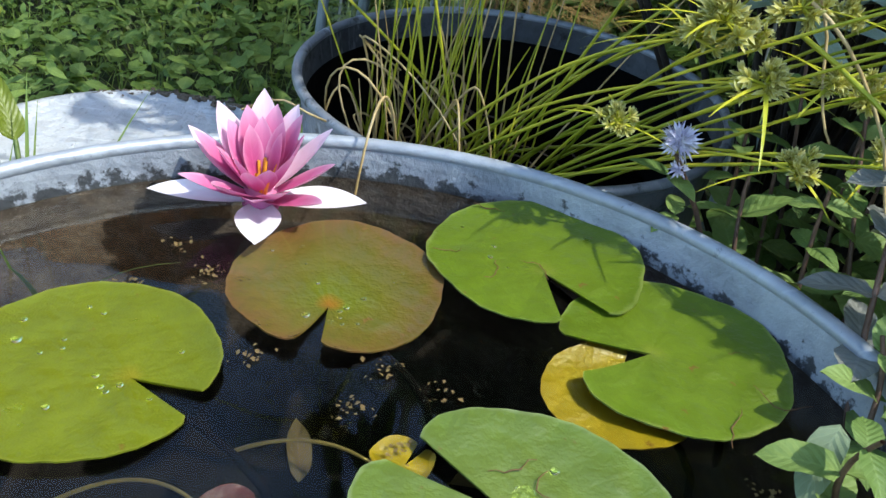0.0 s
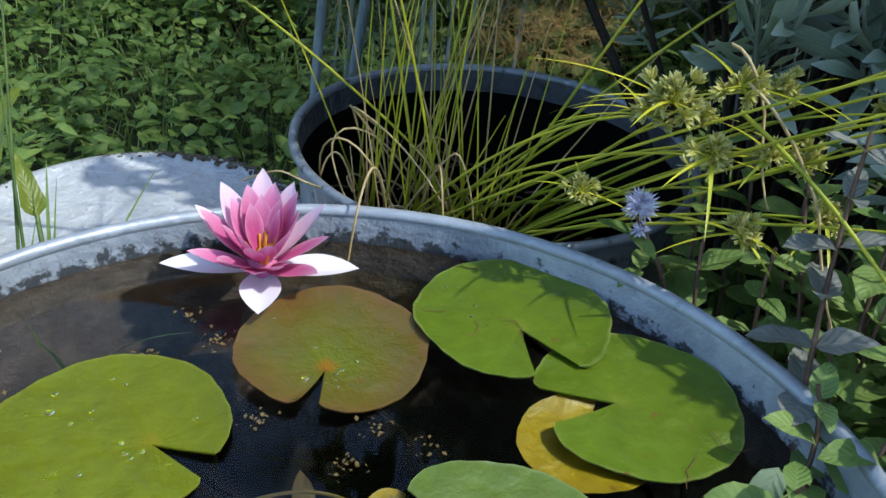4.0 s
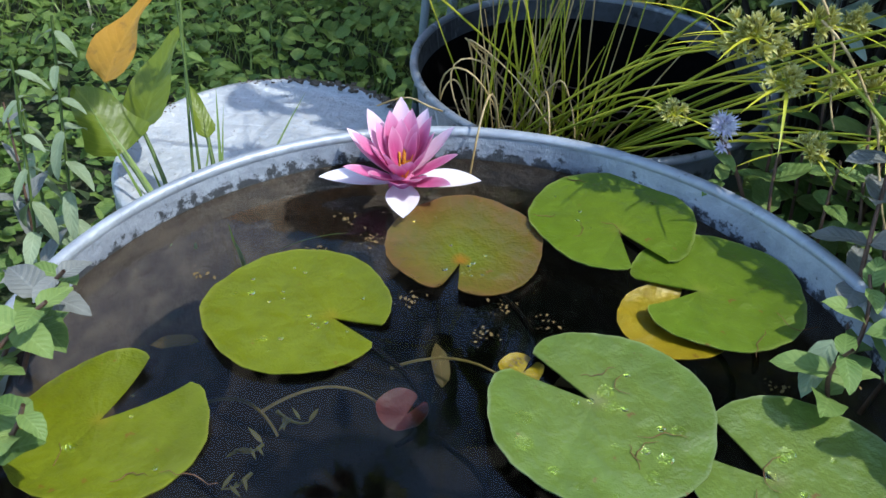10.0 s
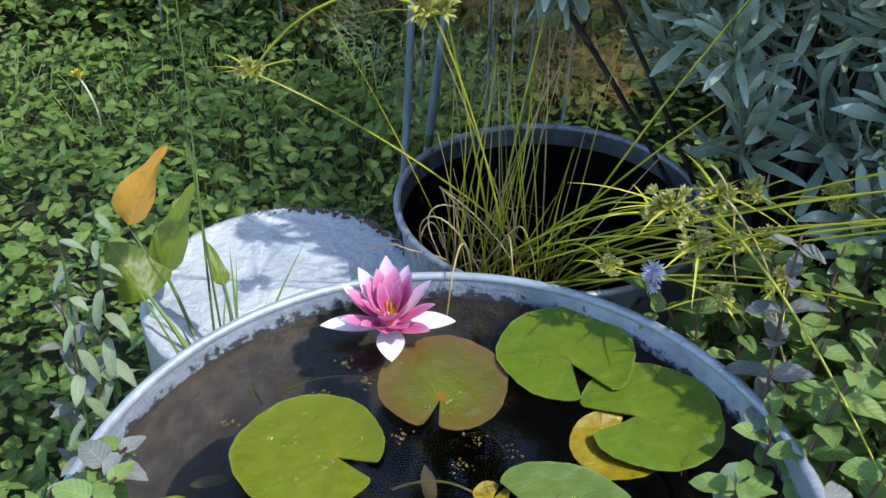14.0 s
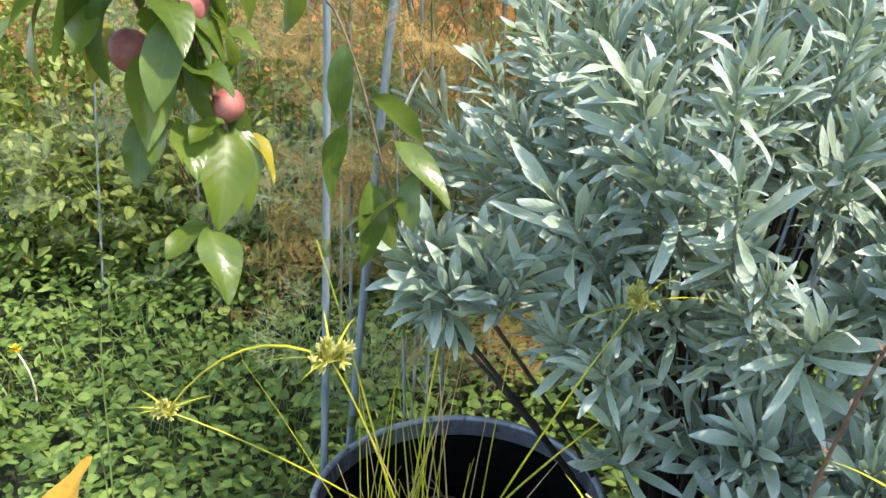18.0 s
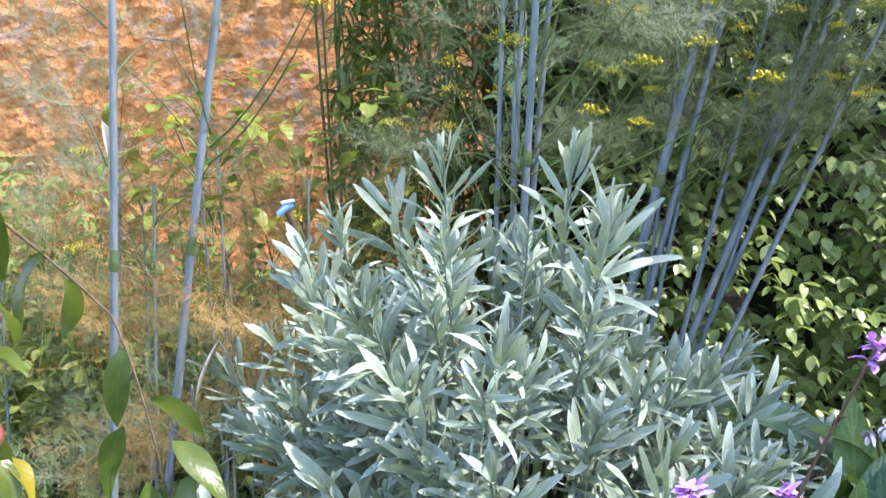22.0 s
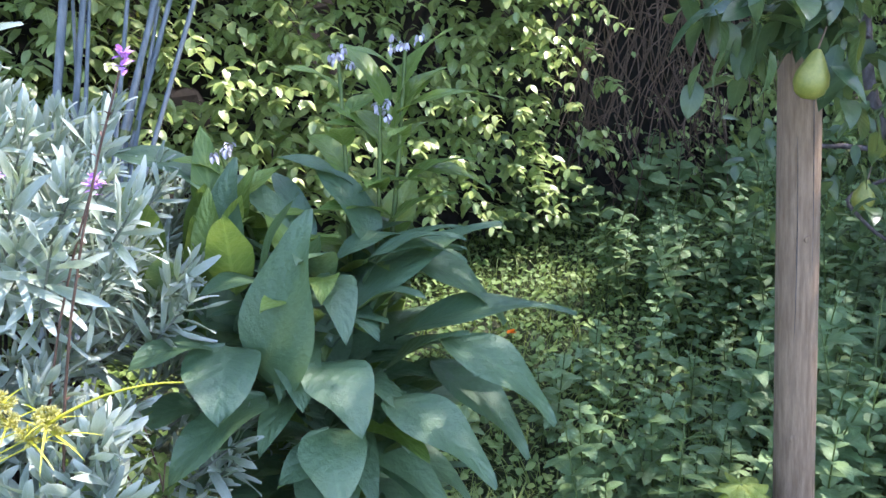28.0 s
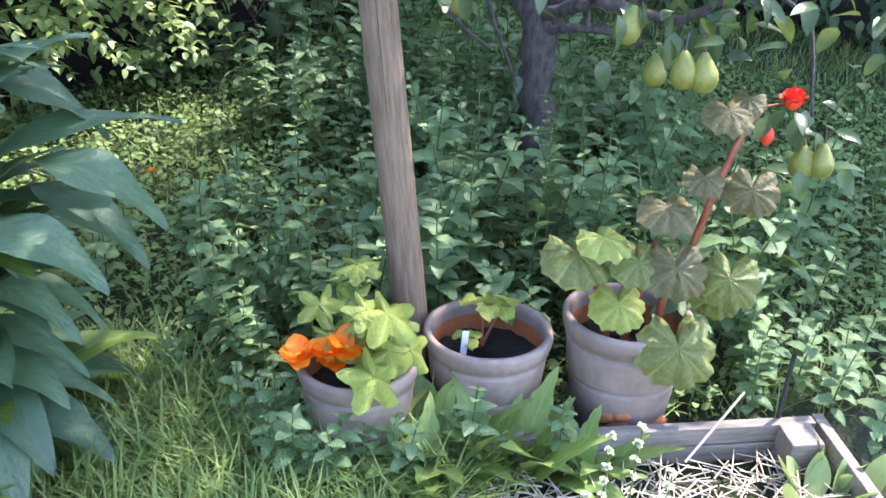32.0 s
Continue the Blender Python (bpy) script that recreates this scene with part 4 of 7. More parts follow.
sedge = thing("umbrella_sedge", "umbrella sedge with long green stems and yellowish flower heads", "sedge", (0, 0, 0))
root = np.array((-0.029, 0.965, 0.452))
HEADS = [((0.138, 0.798, 0.692), 0.032), ((0.124, 0.809, 0.675), 0.022), ((0.184, 0.812, 0.705), 0.026), ((0.172, 0.787, 0.660), 0.026), ((0.157, 0.798, 0.682), 0.018), ((0.087, 0.788, 0.616), 0.018), ((0.221, 0.838, 0.696), 0.022), ((0.246, 0.816, 0.653), 0.022), ((0.198, 0.754, 0.621), 0.022), ((0.210, 0.780, 0.671), 0.018), ((0.265, 0.800, 0.619), 0.020), ((-0.127, 0.882, 0.840), 0.036), ((-0.336, 0.871, 0.758), 0.022), ((0.217, 0.903, 0.930), 0.03), ((0.313, 0.881, 0.677), 0.022), ((0.429, 0.672, 0.877), 0.022), ((0.432, 0.662, 0.856), 0.022), ((0.473, 0.643, 0.856), 0.024), ((0.448, 0.647, 0.838), 0.02), ((0.476, 0.635, 0.84), 0.018), ((0.361, 0.673, 0.8), 0.018), ((0.388, 0.66, 0.799), 0.018)]
for h, size in HEADS:
    b = root + (rnd(-0.07, 0.07), rnd(-0.05, 0.05), 0)
    st = part("stem", tube(bend(b, h, -0.035, 12, (0, rnd(-0.03, 0.03), 0)), (0.0014, 0.0010), 6), RUSH, sedge)
    part("flower_head", umbel_geo(size * 1.02).mesh("flower_head", [RUSH, UMBEL]), None, sedge, "spiky yellow-green flower head").location = h
    for k in range(4):
        yaw, el = rnd(0, 360), rnd(-15, 25)
        part("bract", Geo().many(leaf(size * rnd(1.6, 3.6), 0.0035, "blade", 8, 2, 0.5, 0.3), frames([h], yaw, el)), RUSH, sedge)
for tip in ((0.091, 0.916, 0.624), (0.401, 0.709, 0.666), (0.131, 0.841, 0.592), (-0.187, 1.040, 0.924), (-0.010, 1.105, 0.891), (0.284, 1.032, 0.776), (0.342, 0.817, 0.595), (0.208, 0.879, 0.592)):
    b = root + (rnd(-0.07, 0.07), rnd(-0.05, 0.05), 0)
    part("stem", tube(bend(b, tip, -0.03, 10), (0.0019, 0.001), 6), RUSH, sedge)
for pts in (((0.172, 0.826, 0.730), (0.201, 0.800, 0.693), (0.211, 0.749, 0.645)), ((0.186, 0.802, 0.712), (0.245, 0.757, 0.646), (0.276, 0.710, 0.565))):
    part("dead_stem", tube(np.concatenate([bend(pts[0], pts[1], -0.01, 6), bend(pts[1], pts[2], 0.01, 6)[1:]]), (0.0014, 0.0008), 5), DRY, sedge, "withered brown stem")
part("yellow_bract", tube(bend((0.185, 0.796, 0.693), (0.344, 0.587, 0.569), -0.02, 9), (0.0019, 0.001), 5), RUSH, sedge)
part("yellow_bract", tube(bend((0.448, 0.647, 0.838), (0.625, 0.59, 0.888), -0.02, 9), (0.0024, 0.001), 5), RUSH, sedge)
part("yellow_bract", tube(bend((-0.127, 0.882, 0.840), (-0.336, 0.871, 0.758), -0.05, 9), (0.002, 0.0014), 5), RUSH, sedge)

# ---- herbs with leaf pairs ----


def herb_parts(height, pairs, length, width, mat, stem_mat, bare=0.15, shape="ovate", lean=0.1, droop=0.5, tooth=0.0, el=25, rows=7):
    """Meshes of a stem and of its leaves, in pairs that cross."""
    top = np.array((rnd(-lean, lean) * height, rnd(-lean, lean) * height, height))
    line = bend((0, 0, 0), top, 0, 8, (rnd(-0.04, 0.04) * height, rnd(-0.04, 0.04) * height, 0))
    stem = Geo().add(tube(line, (0.0026 + 0.002 * height, 0.0012), 5)).mesh("stem", stem_mat)
    g = Geo()
    for k in range(pairs):
        q = bare + (1 - bare) * (k + 0.5) / pairs
        p = np.array([np.interp(q, np.linspace(0, 1, 8), line[:, c]) for c in range(3)])
        s = (0.65 + 0.5 * math.sin(math.pi * min(1, q * 1.02))) * (1.0 if q < 0.85 else 0.6)
        for side in (0, 180):
            g.many(leaf(length * s * rnd(0.85, 1.15), width * s * rnd(0.9, 1.1), shape, rows, 2, droop, 0.25, 0.03, tooth), frames([p], 90 * (k % 2) + side + rnd(-20, 20), el + rnd(-18, 18) + 25 * q, rnd(-12, 12)))
    return stem, g.mesh("leaves", mat)


def herb_kind(name, label, category, group, n, stem_mat, **kw):
    """Variants of one herb, to be copied."""
    made = []
    for _ in range(n):
        stem, leaves = herb_parts(stem_mat=stem_mat, **kw)
        ob = thing(name, label, category, (0, 0, -50), group)
        part("stem", stem, stem_mat, ob)
        part("leaves", leaves, None, ob)
        made.append(ob)
    return made


SPARE = []


def scatter(kinds, spots, tilt=8, smin=0.8, smax=1.15):
    for i, (x, y, z) in enumerate(spots):
        s = rnd(smin, smax)
        c = copy_thing(kinds[i % len(kinds)], pose(x, y, z, rnd(-tilt, tilt), rnd(-tilt, tilt), rnd(0, 360)))
        c.scale = (s, s, s)
    for k in kinds:
        if k not in SPARE:
            SPARE.append(k)


def herb_at(name, label, base, top, pairs, length, width, mat, stem_mat, group="", el=20, droop=0.5, bare=0.2):
    """One herb from base to top."""
    ob = thing(name, label, "herb", base, group)
    line = bend((0, 0, 0), np.subtract(top, base), 0, 9, (rnd(-0.015, 0.015), rnd(-0.015, 0.015), 0))
    part("stem", tube(line, (0.0022, 0.0014), 6), stem_mat, ob)
    for k in range(pairs):
        q = bare + (1 - bare) * (k + 0.6) / pairs
        p = np.array([np.interp(q, np.linspace(0, 1, 9), line[:, c]) for c in range(3)])
        s = 1.0 if q < 0.8 else 0.65
        for side in (0, 180):
            part("leaf", Geo().many(leaf(length * s * rnd(0.85, 1.2), width * s * rnd(0.9, 1.1), "ovate", 8, 4, droop, 0.22, 0.04, 0.03), frames([p], 90 * (k % 2) + side + rnd(-30, 30), el + rnd(-25, 20), rnd(-15, 15))), mat, ob)
    return ob


for base, top, pairs, mat in (
    ((0.253, 0.640, 0.483), (0.258, 0.753, 0.709), 6, MINT_GREY),
    ((0.237, 0.613, 0.486), (0.250, 0.660, 0.575), 3, MINT),
    ((0.261, 0.593, 0.479), (0.313, 0.657, 0.645), 5, MINT),
    ((0.247, 0.574, 0.484), (0.224, 0.555, 0.586), 3, MINT),
    ((0.271, 0.549, 0.496), (0.296, 0.518, 0.617), 4, MINT_GREY),
    ((0.291, 0.685, 0.413), (0.312, 0.799, 0.672), 7, MINT),
    ((0.311, 0.631, 0.419), (0.350, 0.726, 0.669), 7, MINT),
    ((0.301, 0.742, 0.404), (0.255, 0.838, 0.631), 6, MINT),
    ((0.321, 0.557, 0.430), (0.361, 0.613, 0.649), 6, MINT),
    ((0.234, 0.757, 0.405), (0.189, 0.824, 0.595), 5, MINT),
    ((0.321, 0.484, 0.437), (0.343, 0.505, 0.634), 5, MINT),
    ((0.264, 0.715, 0.372), (0.232, 0.780, 0.601), 6, MINT),
    ((0.293, 0.770, 0.367), (0.294, 0.864, 0.610), 7, MINT),
    ((0.331, 0.716, 0.373), (0.365, 0.814, 0.633), 7, MINT),
    ((0.235, 0.806, 0.363), (0.218, 0.876, 0.573), 6, MINT),
    ((0.349, 0.794, 0.359), (0.380, 0.905, 0.626), 7, MINT),
    ((0.369, 0.626, 0.382), (0.408, 0.744, 0.658), 7, MINT),
    ((0.282, 0.664, 0.396), (0.271, 0.738, 0.572), 6, MINT),
    ((0.292, 0.809, 0.359), (0.273, 0.888, 0.655), 8, MINT),
    ((0.352, 0.867, 0.367), (0.340, 0.947, 0.670), 8, MINT),
    ((0.247, 0.864, 0.367), (0.225, 0.922, 0.636), 8, MINT),
    ((0.321, 0.753, 0.369), (0.326, 0.826, 0.661), 8, MINT),
    ((0.387, 0.813, 0.357), (0.398, 0.877, 0.686), 8, MINT),
    ((0.206, 0.823, 0.360), (0.188, 0.869, 0.592), 7, MINT),
):
    herb_at("water_mint", "water mint stem with toothed grey-green leaves", base, top, pairs, 0.042, 0.031, mat, BROWNSTEM, "water mint at the tub")
for base, top, pairs in (((-0.525, 0.694, 0.116), (-0.486, 0.740, 0.643), 8), ((-0.568, 0.733, 0.114), (-0.567, 0.765, 0.574), 8), ((-0.563, 0.657, 0.119), (-0.523, 0.712, 0.579), 7)):
    herb_at("pale_mint", "pale-leaved mint among the weeds", base, top, pairs, 0.05, 0.020, PALEMINT, GREENSTEM, "pale mint by the tub", -25, 0.7, 0.45)
for base, top, pairs, mat in (((-0.332, 0.331, 0.535), (-0.277, 0.409, 0.623), 5, MINT), ((-0.346, 0.309, 0.517), (-0.291, 0.346, 0.605), 4, MINT_GREY), ((-0.346, 0.355, 0.513), (-0.334, 0.401, 0.604), 3, MINT), ((-0.346, 0.392, 0.510), (-0.287, 0.442, 0.619), 5, MINT_GREY), ((-0.342, 0.430, 0.506), (-0.301, 0.462, 0.603), 4, MINT), ((-0.326, 0.309, 0.516), (-0.253, 0.344, 0.606), 4, MINT)):
    herb_at("water_mint", "water mint sprig leaning over the tub rim", base, top, pairs, 0.038, 0.028, mat, BROWNSTEM, "water mint at the tub")
pale = leaf(0.05, 0.027, "ovate", 8, 4, 0.5, 0.2, 0.05)
fallen = thing("pale_leaf", "pale blotched leaf hanging over the water", "leaf", (0.225, 0.601, 0.553))
part("blade", Geo().many(pale, frames([(0, 0, 0)], 150, -25, 20)), PALEMINT, fallen)

mint_head = thing("mint_flower", "round lilac mint flower head on a green stem", "flower", (0.133, 0.804, 0.604))
part("core", blob(0.006, 0.006, 0.006, 10, 7), MAUVE, mint_head)
for count, r, at in ((150, 0.0150, (0, 0, 0)), (44, 0.0085, (0.004, 0, -0.021))):
    for k in range(count):
        yaw, el = 137.5 * k, math.degrees(math.asin(-0.75 + 1.72 * (k + 0.5) / count))
        part("floret", Geo().many(leaf(r * rnd(0.75, 1.12), 0.0027, "lance", 3, 2, rnd(-0.2, 0.3), 0.5), frames([at], yaw + rnd(-10, 10), el + rnd(-9, 9), rnd(0, 360))), LILAC, mint_head)
part("stem", tube(bend((0, 0, -0.01), (0.05, 0.02, -0.26), 0, 7, (0.03, 0, 0)), (0.002, 0.003), 6), BROWNSTEM, mint_head)
for k in range(6):
    part("leaf", Geo().many(leaf(0.035, 0.018, "ovate", 7, 2, 0.5, 0.2), frames([(0.012 * (k // 2), 0.006, -0.03 - 0.03 * (k // 2))], 60 + 150 * k, 10)), MINT, mint_head)

right_bank = herb_kind("garden_mint", "leafy green mint beside the tub", "herb", "mint beside the tub", 6, BROWNSTEM, height=0.62, pairs=14, length=0.06, width=0.034, mat=MINT, bare=0.06, tooth=0.03)
spots = []
while len(spots) < 64:
    x, y = rnd(0.28, 0.66), rnd(0.3, 0.95)
    if math.hypot(x - TX, y - TY) > 0.37 and math.hypot(x - BX, y - BY) > 0.30 and x + 0.5 * y > 0.6:
        spots.append((x, y, 0))
scatter(right_bank, spots, 7, 0.75, 1.12)

# ---- plants between the tubs ----
ARROW0 = (-0.40, 0.70, 0.2)
arrow = thing("arrowhead_plant", "arrowhead plant with one orange and several green leaves", "water plant", ARROW0)


def arrow_leaf(joint, tip, width, mat, label=""):
    """An arrow-shaped leaf, broad at its foot, on a stalk."""
    foot = np.array((rnd(0.0, 0.04), rnd(0.02, 0.05), 0.1))
    part("stalk", tube(bend(foot, np.subtract(joint, ARROW0), 0, 10, (0.02, -0.01, 0)), (0.0042, 0.0022), 7), GREENSTEM, arrow)
    yaw, pitch, L = toward(joint, tip)
    part("leaf", Geo().many(leaf(L, width, "heart", 12, 4, 0.35, 0.3, 0.08), frames([np.subtract(joint, ARROW0)], yaw, pitch + 6)), mat, arrow, label)


arrow_leaf((-0.614, 0.972, 0.438), (-0.584, 1.058, 0.532), 0.082, ARROW_O, "orange withering leaf")
arrow_leaf((-0.494, 0.858, 0.455), (-0.479, 0.942, 0.552), 0.062, ARROW)
arrow_leaf((-0.488, 0.805, 0.455), (-0.556, 0.838, 0.515), 0.086, ARROW)
arrow_leaf((-0.380, 0.805, 0.495), (-0.412, 0.835, 0.540), 0.024, ARROW)
tuft = thing("grass_tuft", "tuft of green grass in front of the zinc basin", "grass", (-0.346, 0.714, 0.258))
for k in range(22):
    b = (rnd(-0.05, 0.05), rnd(-0.03, 0.03), 0)
    part("blade", Geo().many(leaf(rnd(0.20, 0.32), rnd(0.005, 0.009), "blade", 9, 2, rnd(0.1, 0.6), 0.4), frames([b], rnd(0, 360), rnd(70, 88))), GRASS, tuft)
for k in range(2):
    part("tall_stem", blade_tube((rnd(-0.03, 0.03), 0, 0), (rnd(-0.12, 0.05), rnd(0.1, 0.25), rnd(0.42, 0.6)), 0, 0.0022), GREENSTEM, tuft)
left_herb = herb_kind("pale_mint", "pale-leaved mint among the weeds", "herb", "pale mint by the tub", 3, BROWNSTEM, height=0.62, pairs=8, length=0.06, width=0.026, mat=MINT_GREY, bare=0.35)
scatter(left_herb, [(-0.60, 0.66, 0), (-0.70, 0.60, 0), (-0.66, 0.50, 0)], 6, 0.85, 1.05)

# ---- silver sage ----
sage = thing("silver_sage", "large bushy silver-leaved sage shrub", "shrub", (0.36, 1.36, 0))


def sage_shoot(length, count, size):
    g = Geo().add(tube(bend((0, 0, 0), (0.012, 0.006, length), 0, 6), (0.003, 0.0015), 5), 1)
    for k in range(count):
        q = (k + 0.5) / count
        s = size * (0.75 + 0.5 * math.sin(math.pi * (0.15 + 0.7 * q))) * rnd(0.8, 1.15)
        if q > 0.88:
            s *= 0.7
        g.many(leaf(s, s * rnd(0.11, 0.165), "oblong", 7, 2, rnd(-0.9, 1.1), 0.4, 0.14, arch=rnd(-0.3, 0.4)), frames([(0.012 * q, 0.006 * q, length * (0.12 + 0.88 * q))], 137.5 * k + rnd(-25, 25), 14 + 60 * q**1.2 + rnd(-24, 24), rnd(-75, 75)), 0)
    return g.mesh("shoot", [SAGE, SAGESTEM])


SAGELEAVES = [Geo().add(leaf(1.0, rnd(0.15, 0.22), "oblong", 10, 2, rnd(-1.0, 1.1), 0.4, 0.12, arch=rnd(-0.4, 0.5))).mesh("leaf", SAGE) for _ in range(6)]
SHOOTS = [sage_shoot(rnd(0.15, 0.24), int(rnd(26, 36)), rnd(0.056, 0.076)) for _ in range(12)]
c, rad = np.array((0.407, 1.263, 0.737)), np.array((0.39, 0.33, 0.44))


def low_edge(x):
    """How far down the leafy part reaches at x: open on the bucket's side."""
    return float(np.interp(x, (0.0, 0.12, 0.20, 0.26, 0.32), (0.86, 0.76, 0.62, 0.47, 0.30)))


placed = 0
while placed < 215:
    d = RNG.normal(size=3)
    d /= np.linalg.norm(d)
    if d[2] < -0.55 or (d[1] > 0.55):
        continue
    q = rnd(0.72, 1.0) if placed % 3 else rnd(0.3, 0.75)
    wob = 1 + 0.16 * math.sin(5 * d[0] + 3 * d[2]) + 0.1 * math.sin(9 * d[0] - 4 * d[1])
    box = np.sign(d) * np.abs(d) ** 0.8
    p = c + box * rad * q * wob * 0.96
    p[0] -= 0.24 * max(0, p[2] - 0.82)
    p[2] -= max(0, p[0] - 0.5) * 0.5
    if p[2] < 0.86 and math.hypot(p[0] - BX, p[1] - BY) < 0.3 and p[0] < 0.2 or p[2] < 0.62 and math.hypot(p[0] - BX, p[1] - BY) < 0.3:
        continue
    if p[2] < low_edge(p[0]) and p[1] < 1.4:
        continue
    axis = d * (0.75, 0.75, 0.4) + (0, 0, 0.75)
    R = Vector(axis).to_track_quat("Z", "Y").to_matrix().to_4x4()
    ob = part("shoot", SHOOTS[placed % 12], None, sage)
    tagged(ob, kind="stuff")
    s = rnd(0.8, 1.15)
    ob.matrix_basis = Matrix.Translation(Vector(p) - sage.location) @ R @ pose(0, 0, 0, 0, 0, rnd(0, 360)) @ Matrix.Diagonal((s, s, s, 1))
    if placed % 3 == 0:
        part("branch", tube(bend((rnd(-0.05, 0.05), rnd(-0.05, 0.05), 0), p - np.array(sage.location), -0.05, 7), (0.006, 0.003), 5), SAGEWOOD, sage)
    placed += 1
for tip in ((-0.010, 1.037, 0.807), (0.048, 1.023, 0.827), (-0.039, 1.070, 0.835), (0.314, 0.972, 0.655), (0.401, 0.937, 0.673), (0.227, 0.987, 0.635), (0.469, 0.882, 0.674), (0.516, 0.825, 0.656), (0.451, 0.795, 0.586), (0.529, 0.760, 0.587), (0.364, 0.886, 0.584)):
    part("branch", tube(bend((0.0, -0.1, 0.1), np.subtract(tip, sage.location), -0.03, 8), (0.005, 0.003), 5), SAGEWOOD, sage)
    for _ in range(4 if tip[0] < 0.06 else 3):
        turn = Matrix.Translation(Vector(tip) - sage.location) @ pose(0, 0, 0, rnd(-20, 30), rnd(-25, 25), rnd(0, 360))
        L, n = rnd(0.07, 0.12), int(rnd(15, 18))
        sh = part("near_shoot", tube(bend((0, 0, 0), (0.01, 0.006, L), 0, 6), (0.003, 0.0015), 5), SAGESTEM, sage)
        sh.matrix_basis = turn
        for k in range(n):
            q = (k + 0.5) / n
            s = 0.070 * (0.75 + 0.5 * math.sin(math.pi * (0.15 + 0.7 * q))) * rnd(0.8, 1.15) * (0.75 if q > 0.88 else 1)
            lf = part("leaf", SAGELEAVES[int(rnd(0, 6))], None, sh)
            lf.matrix_basis = pose(0.01 * q, 0.006 * q, L * (0.12 + 0.88 * q), 0, 0, 137.5 * k) @ pose(0, 0, 0, 2 + 70 * q**1.3 + rnd(-22, 22), rnd(-45, 45), 0) @ Matrix.Diagonal((s, s, s, 1))

# ---- fennel ----


def frond_geo(length, mat_i=0, dense=1.0):
    """A feathery fennel leaf along +y: threads on side ribs."""
    g = Geo().add(tube(bend((0, 0, 0), (0, length, 0), 0.12 * length, 7), (0.0010, 0.0004), 3))
    for k in range(int(13 * dense)):
        q = 0.2 + 0.8 * k / 13
        p = np.array((0, length * q, -0.12 * length * 4 * q * (1 - q)))
        for side in (-1, 1):
            L = length * 0.5 * (1.1 - q) * rnd(0.8, 1.2)
            yaw = -side * rnd(35, 65)
            R, T = frames([p], yaw, rnd(-20, 35))
            g.many(leaf(L, 0.0009, "blade", 3, 1, 0.3, 0), (R, T))
            m = 11
            along = p + np.outer(np.linspace(0.2, 1, m), R[0] @ [0, L, 0])
            g.many(leaf(L * 0.5, 0.0008, "blade", 2, 1, 0.2, 0), frames(along, yaw + rnd(-70, 70, m), rnd(-45, 55, m)))
    return g


FRONDS = [frond_geo(rnd(0.22, 0.3)).mesh("frond", FROND) for _ in range(4)]
FRONDS_DRY = [frond_geo(rnd(0.2, 0.28)).mesh("frond", FROND_DRY) for _ in range(3)]


def yellow_umbel():
    g = Geo()
    for _ in range(16):
        R, T = frames([(0, 0, 0)], rnd(0, 360), rnd(20, 85))
        tip = R[0] @ [0, 0.032 * rnd(0.8, 1.1), 0] * (1, 1, 0.75)
        g.add(tube([(0, 0, 0), tip], 0.0008, 3), 0)
        k = 7
        g.many(leaf(0.0065, 0.0045, "round", 2, 2, 0, 0.3), frames(np.repeat([tip], k, 0) + RNG.normal(0, 0.003, (k, 3)), rnd(0, 360, k), rnd(-20, 80, k)), 1)
    return g.mesh("umbel", [GREENSTEM, YELLOW])


UMBELS = [yellow_umbel() for _ in range(3)]


def cane(ob, base, top, r, mat=CANE, nodes_n=5, name="cane"):
    base, top = np.array(base, float), np.array(top, float)
    side = (rnd(-0.015, 0.015), rnd(-0.015, 0.015), 0)
    r *= 0.8
    st = part(name, tube(bend(base, top, 0, 14, side), (r, r * 0.7), 8), mat, ob)
    for k in range(1, nodes_n):
        q = k / nodes_n + rnd(-0.04, 0.04)
        p = base + (top - base) * q + 4 * q * (1 - q) * np.array(side)
        d = (top - base) / np.linalg.norm(top - base)
        part("node", tube([p - d * 0.012, p - d * 0.003, p + d * 0.003, p + d * 0.02], [r * 0.95, r * 1.12, r * 1.12, r * 0.85], 8), CANE_G, st)
    return st


def fennel(label, canes, fronds, umbels, spread, dry=False):
    """A fennel plant: canes from the ground, feathery leaves on side stalks and yellow heads."""
    b0 = np.array(canes[0][0])
    ob = thing("fennel", label, "fennel", tuple(b0), "fennel")
    for b, t, r in canes:
        cane(ob, np.subtract(b, b0), np.subtract(t, b0), r)
    for k in range(fronds):
        b, t, r = canes[k % len(canes)]
        q = rnd(*spread)
        p = np.add(b, np.multiply(np.subtract(t, b), q)) - b0
        yaw = rnd(0, 360)
        R, T = frames([(0, 0, 0)], yaw, rnd(20, 65))
        e = p + R[0] @ [0, rnd(0.06, 0.22), 0]
        part("leaf_stalk", tube(bend(p, e, -0.01, 5), (0.0017, 0.0008), 5), CANE_G, ob)
        f_ = part("frond", (FRONDS_DRY if dry else FRONDS)[k % 3], None, ob)
        tagged(f_, kind="stuff")
        f_.matrix_basis = Matrix.Translation(Vector(e)) @ pose(0, 0, 0, rnd(-20, 45), rnd(-40, 40), yaw)
    for u in umbels:
        p = np.subtract(u, b0)
        b, t, r = canes[int(rnd(0, len(canes)))]
        s = np.add(b, np.multiply(np.subtract(t, b), min(0.95, max(0.3, (u[2] - 0.25) / max(t[2], 0.1))))) - b0
        part("flower_stalk", tube(bend(s, p, 0.03, 6), (0.002, 0.0012), 4), GREENSTEM, ob)
        part("flower_head", UMBELS[int(rnd(0, 3))], None, ob, "flat yellow flower head").location = p
    return ob


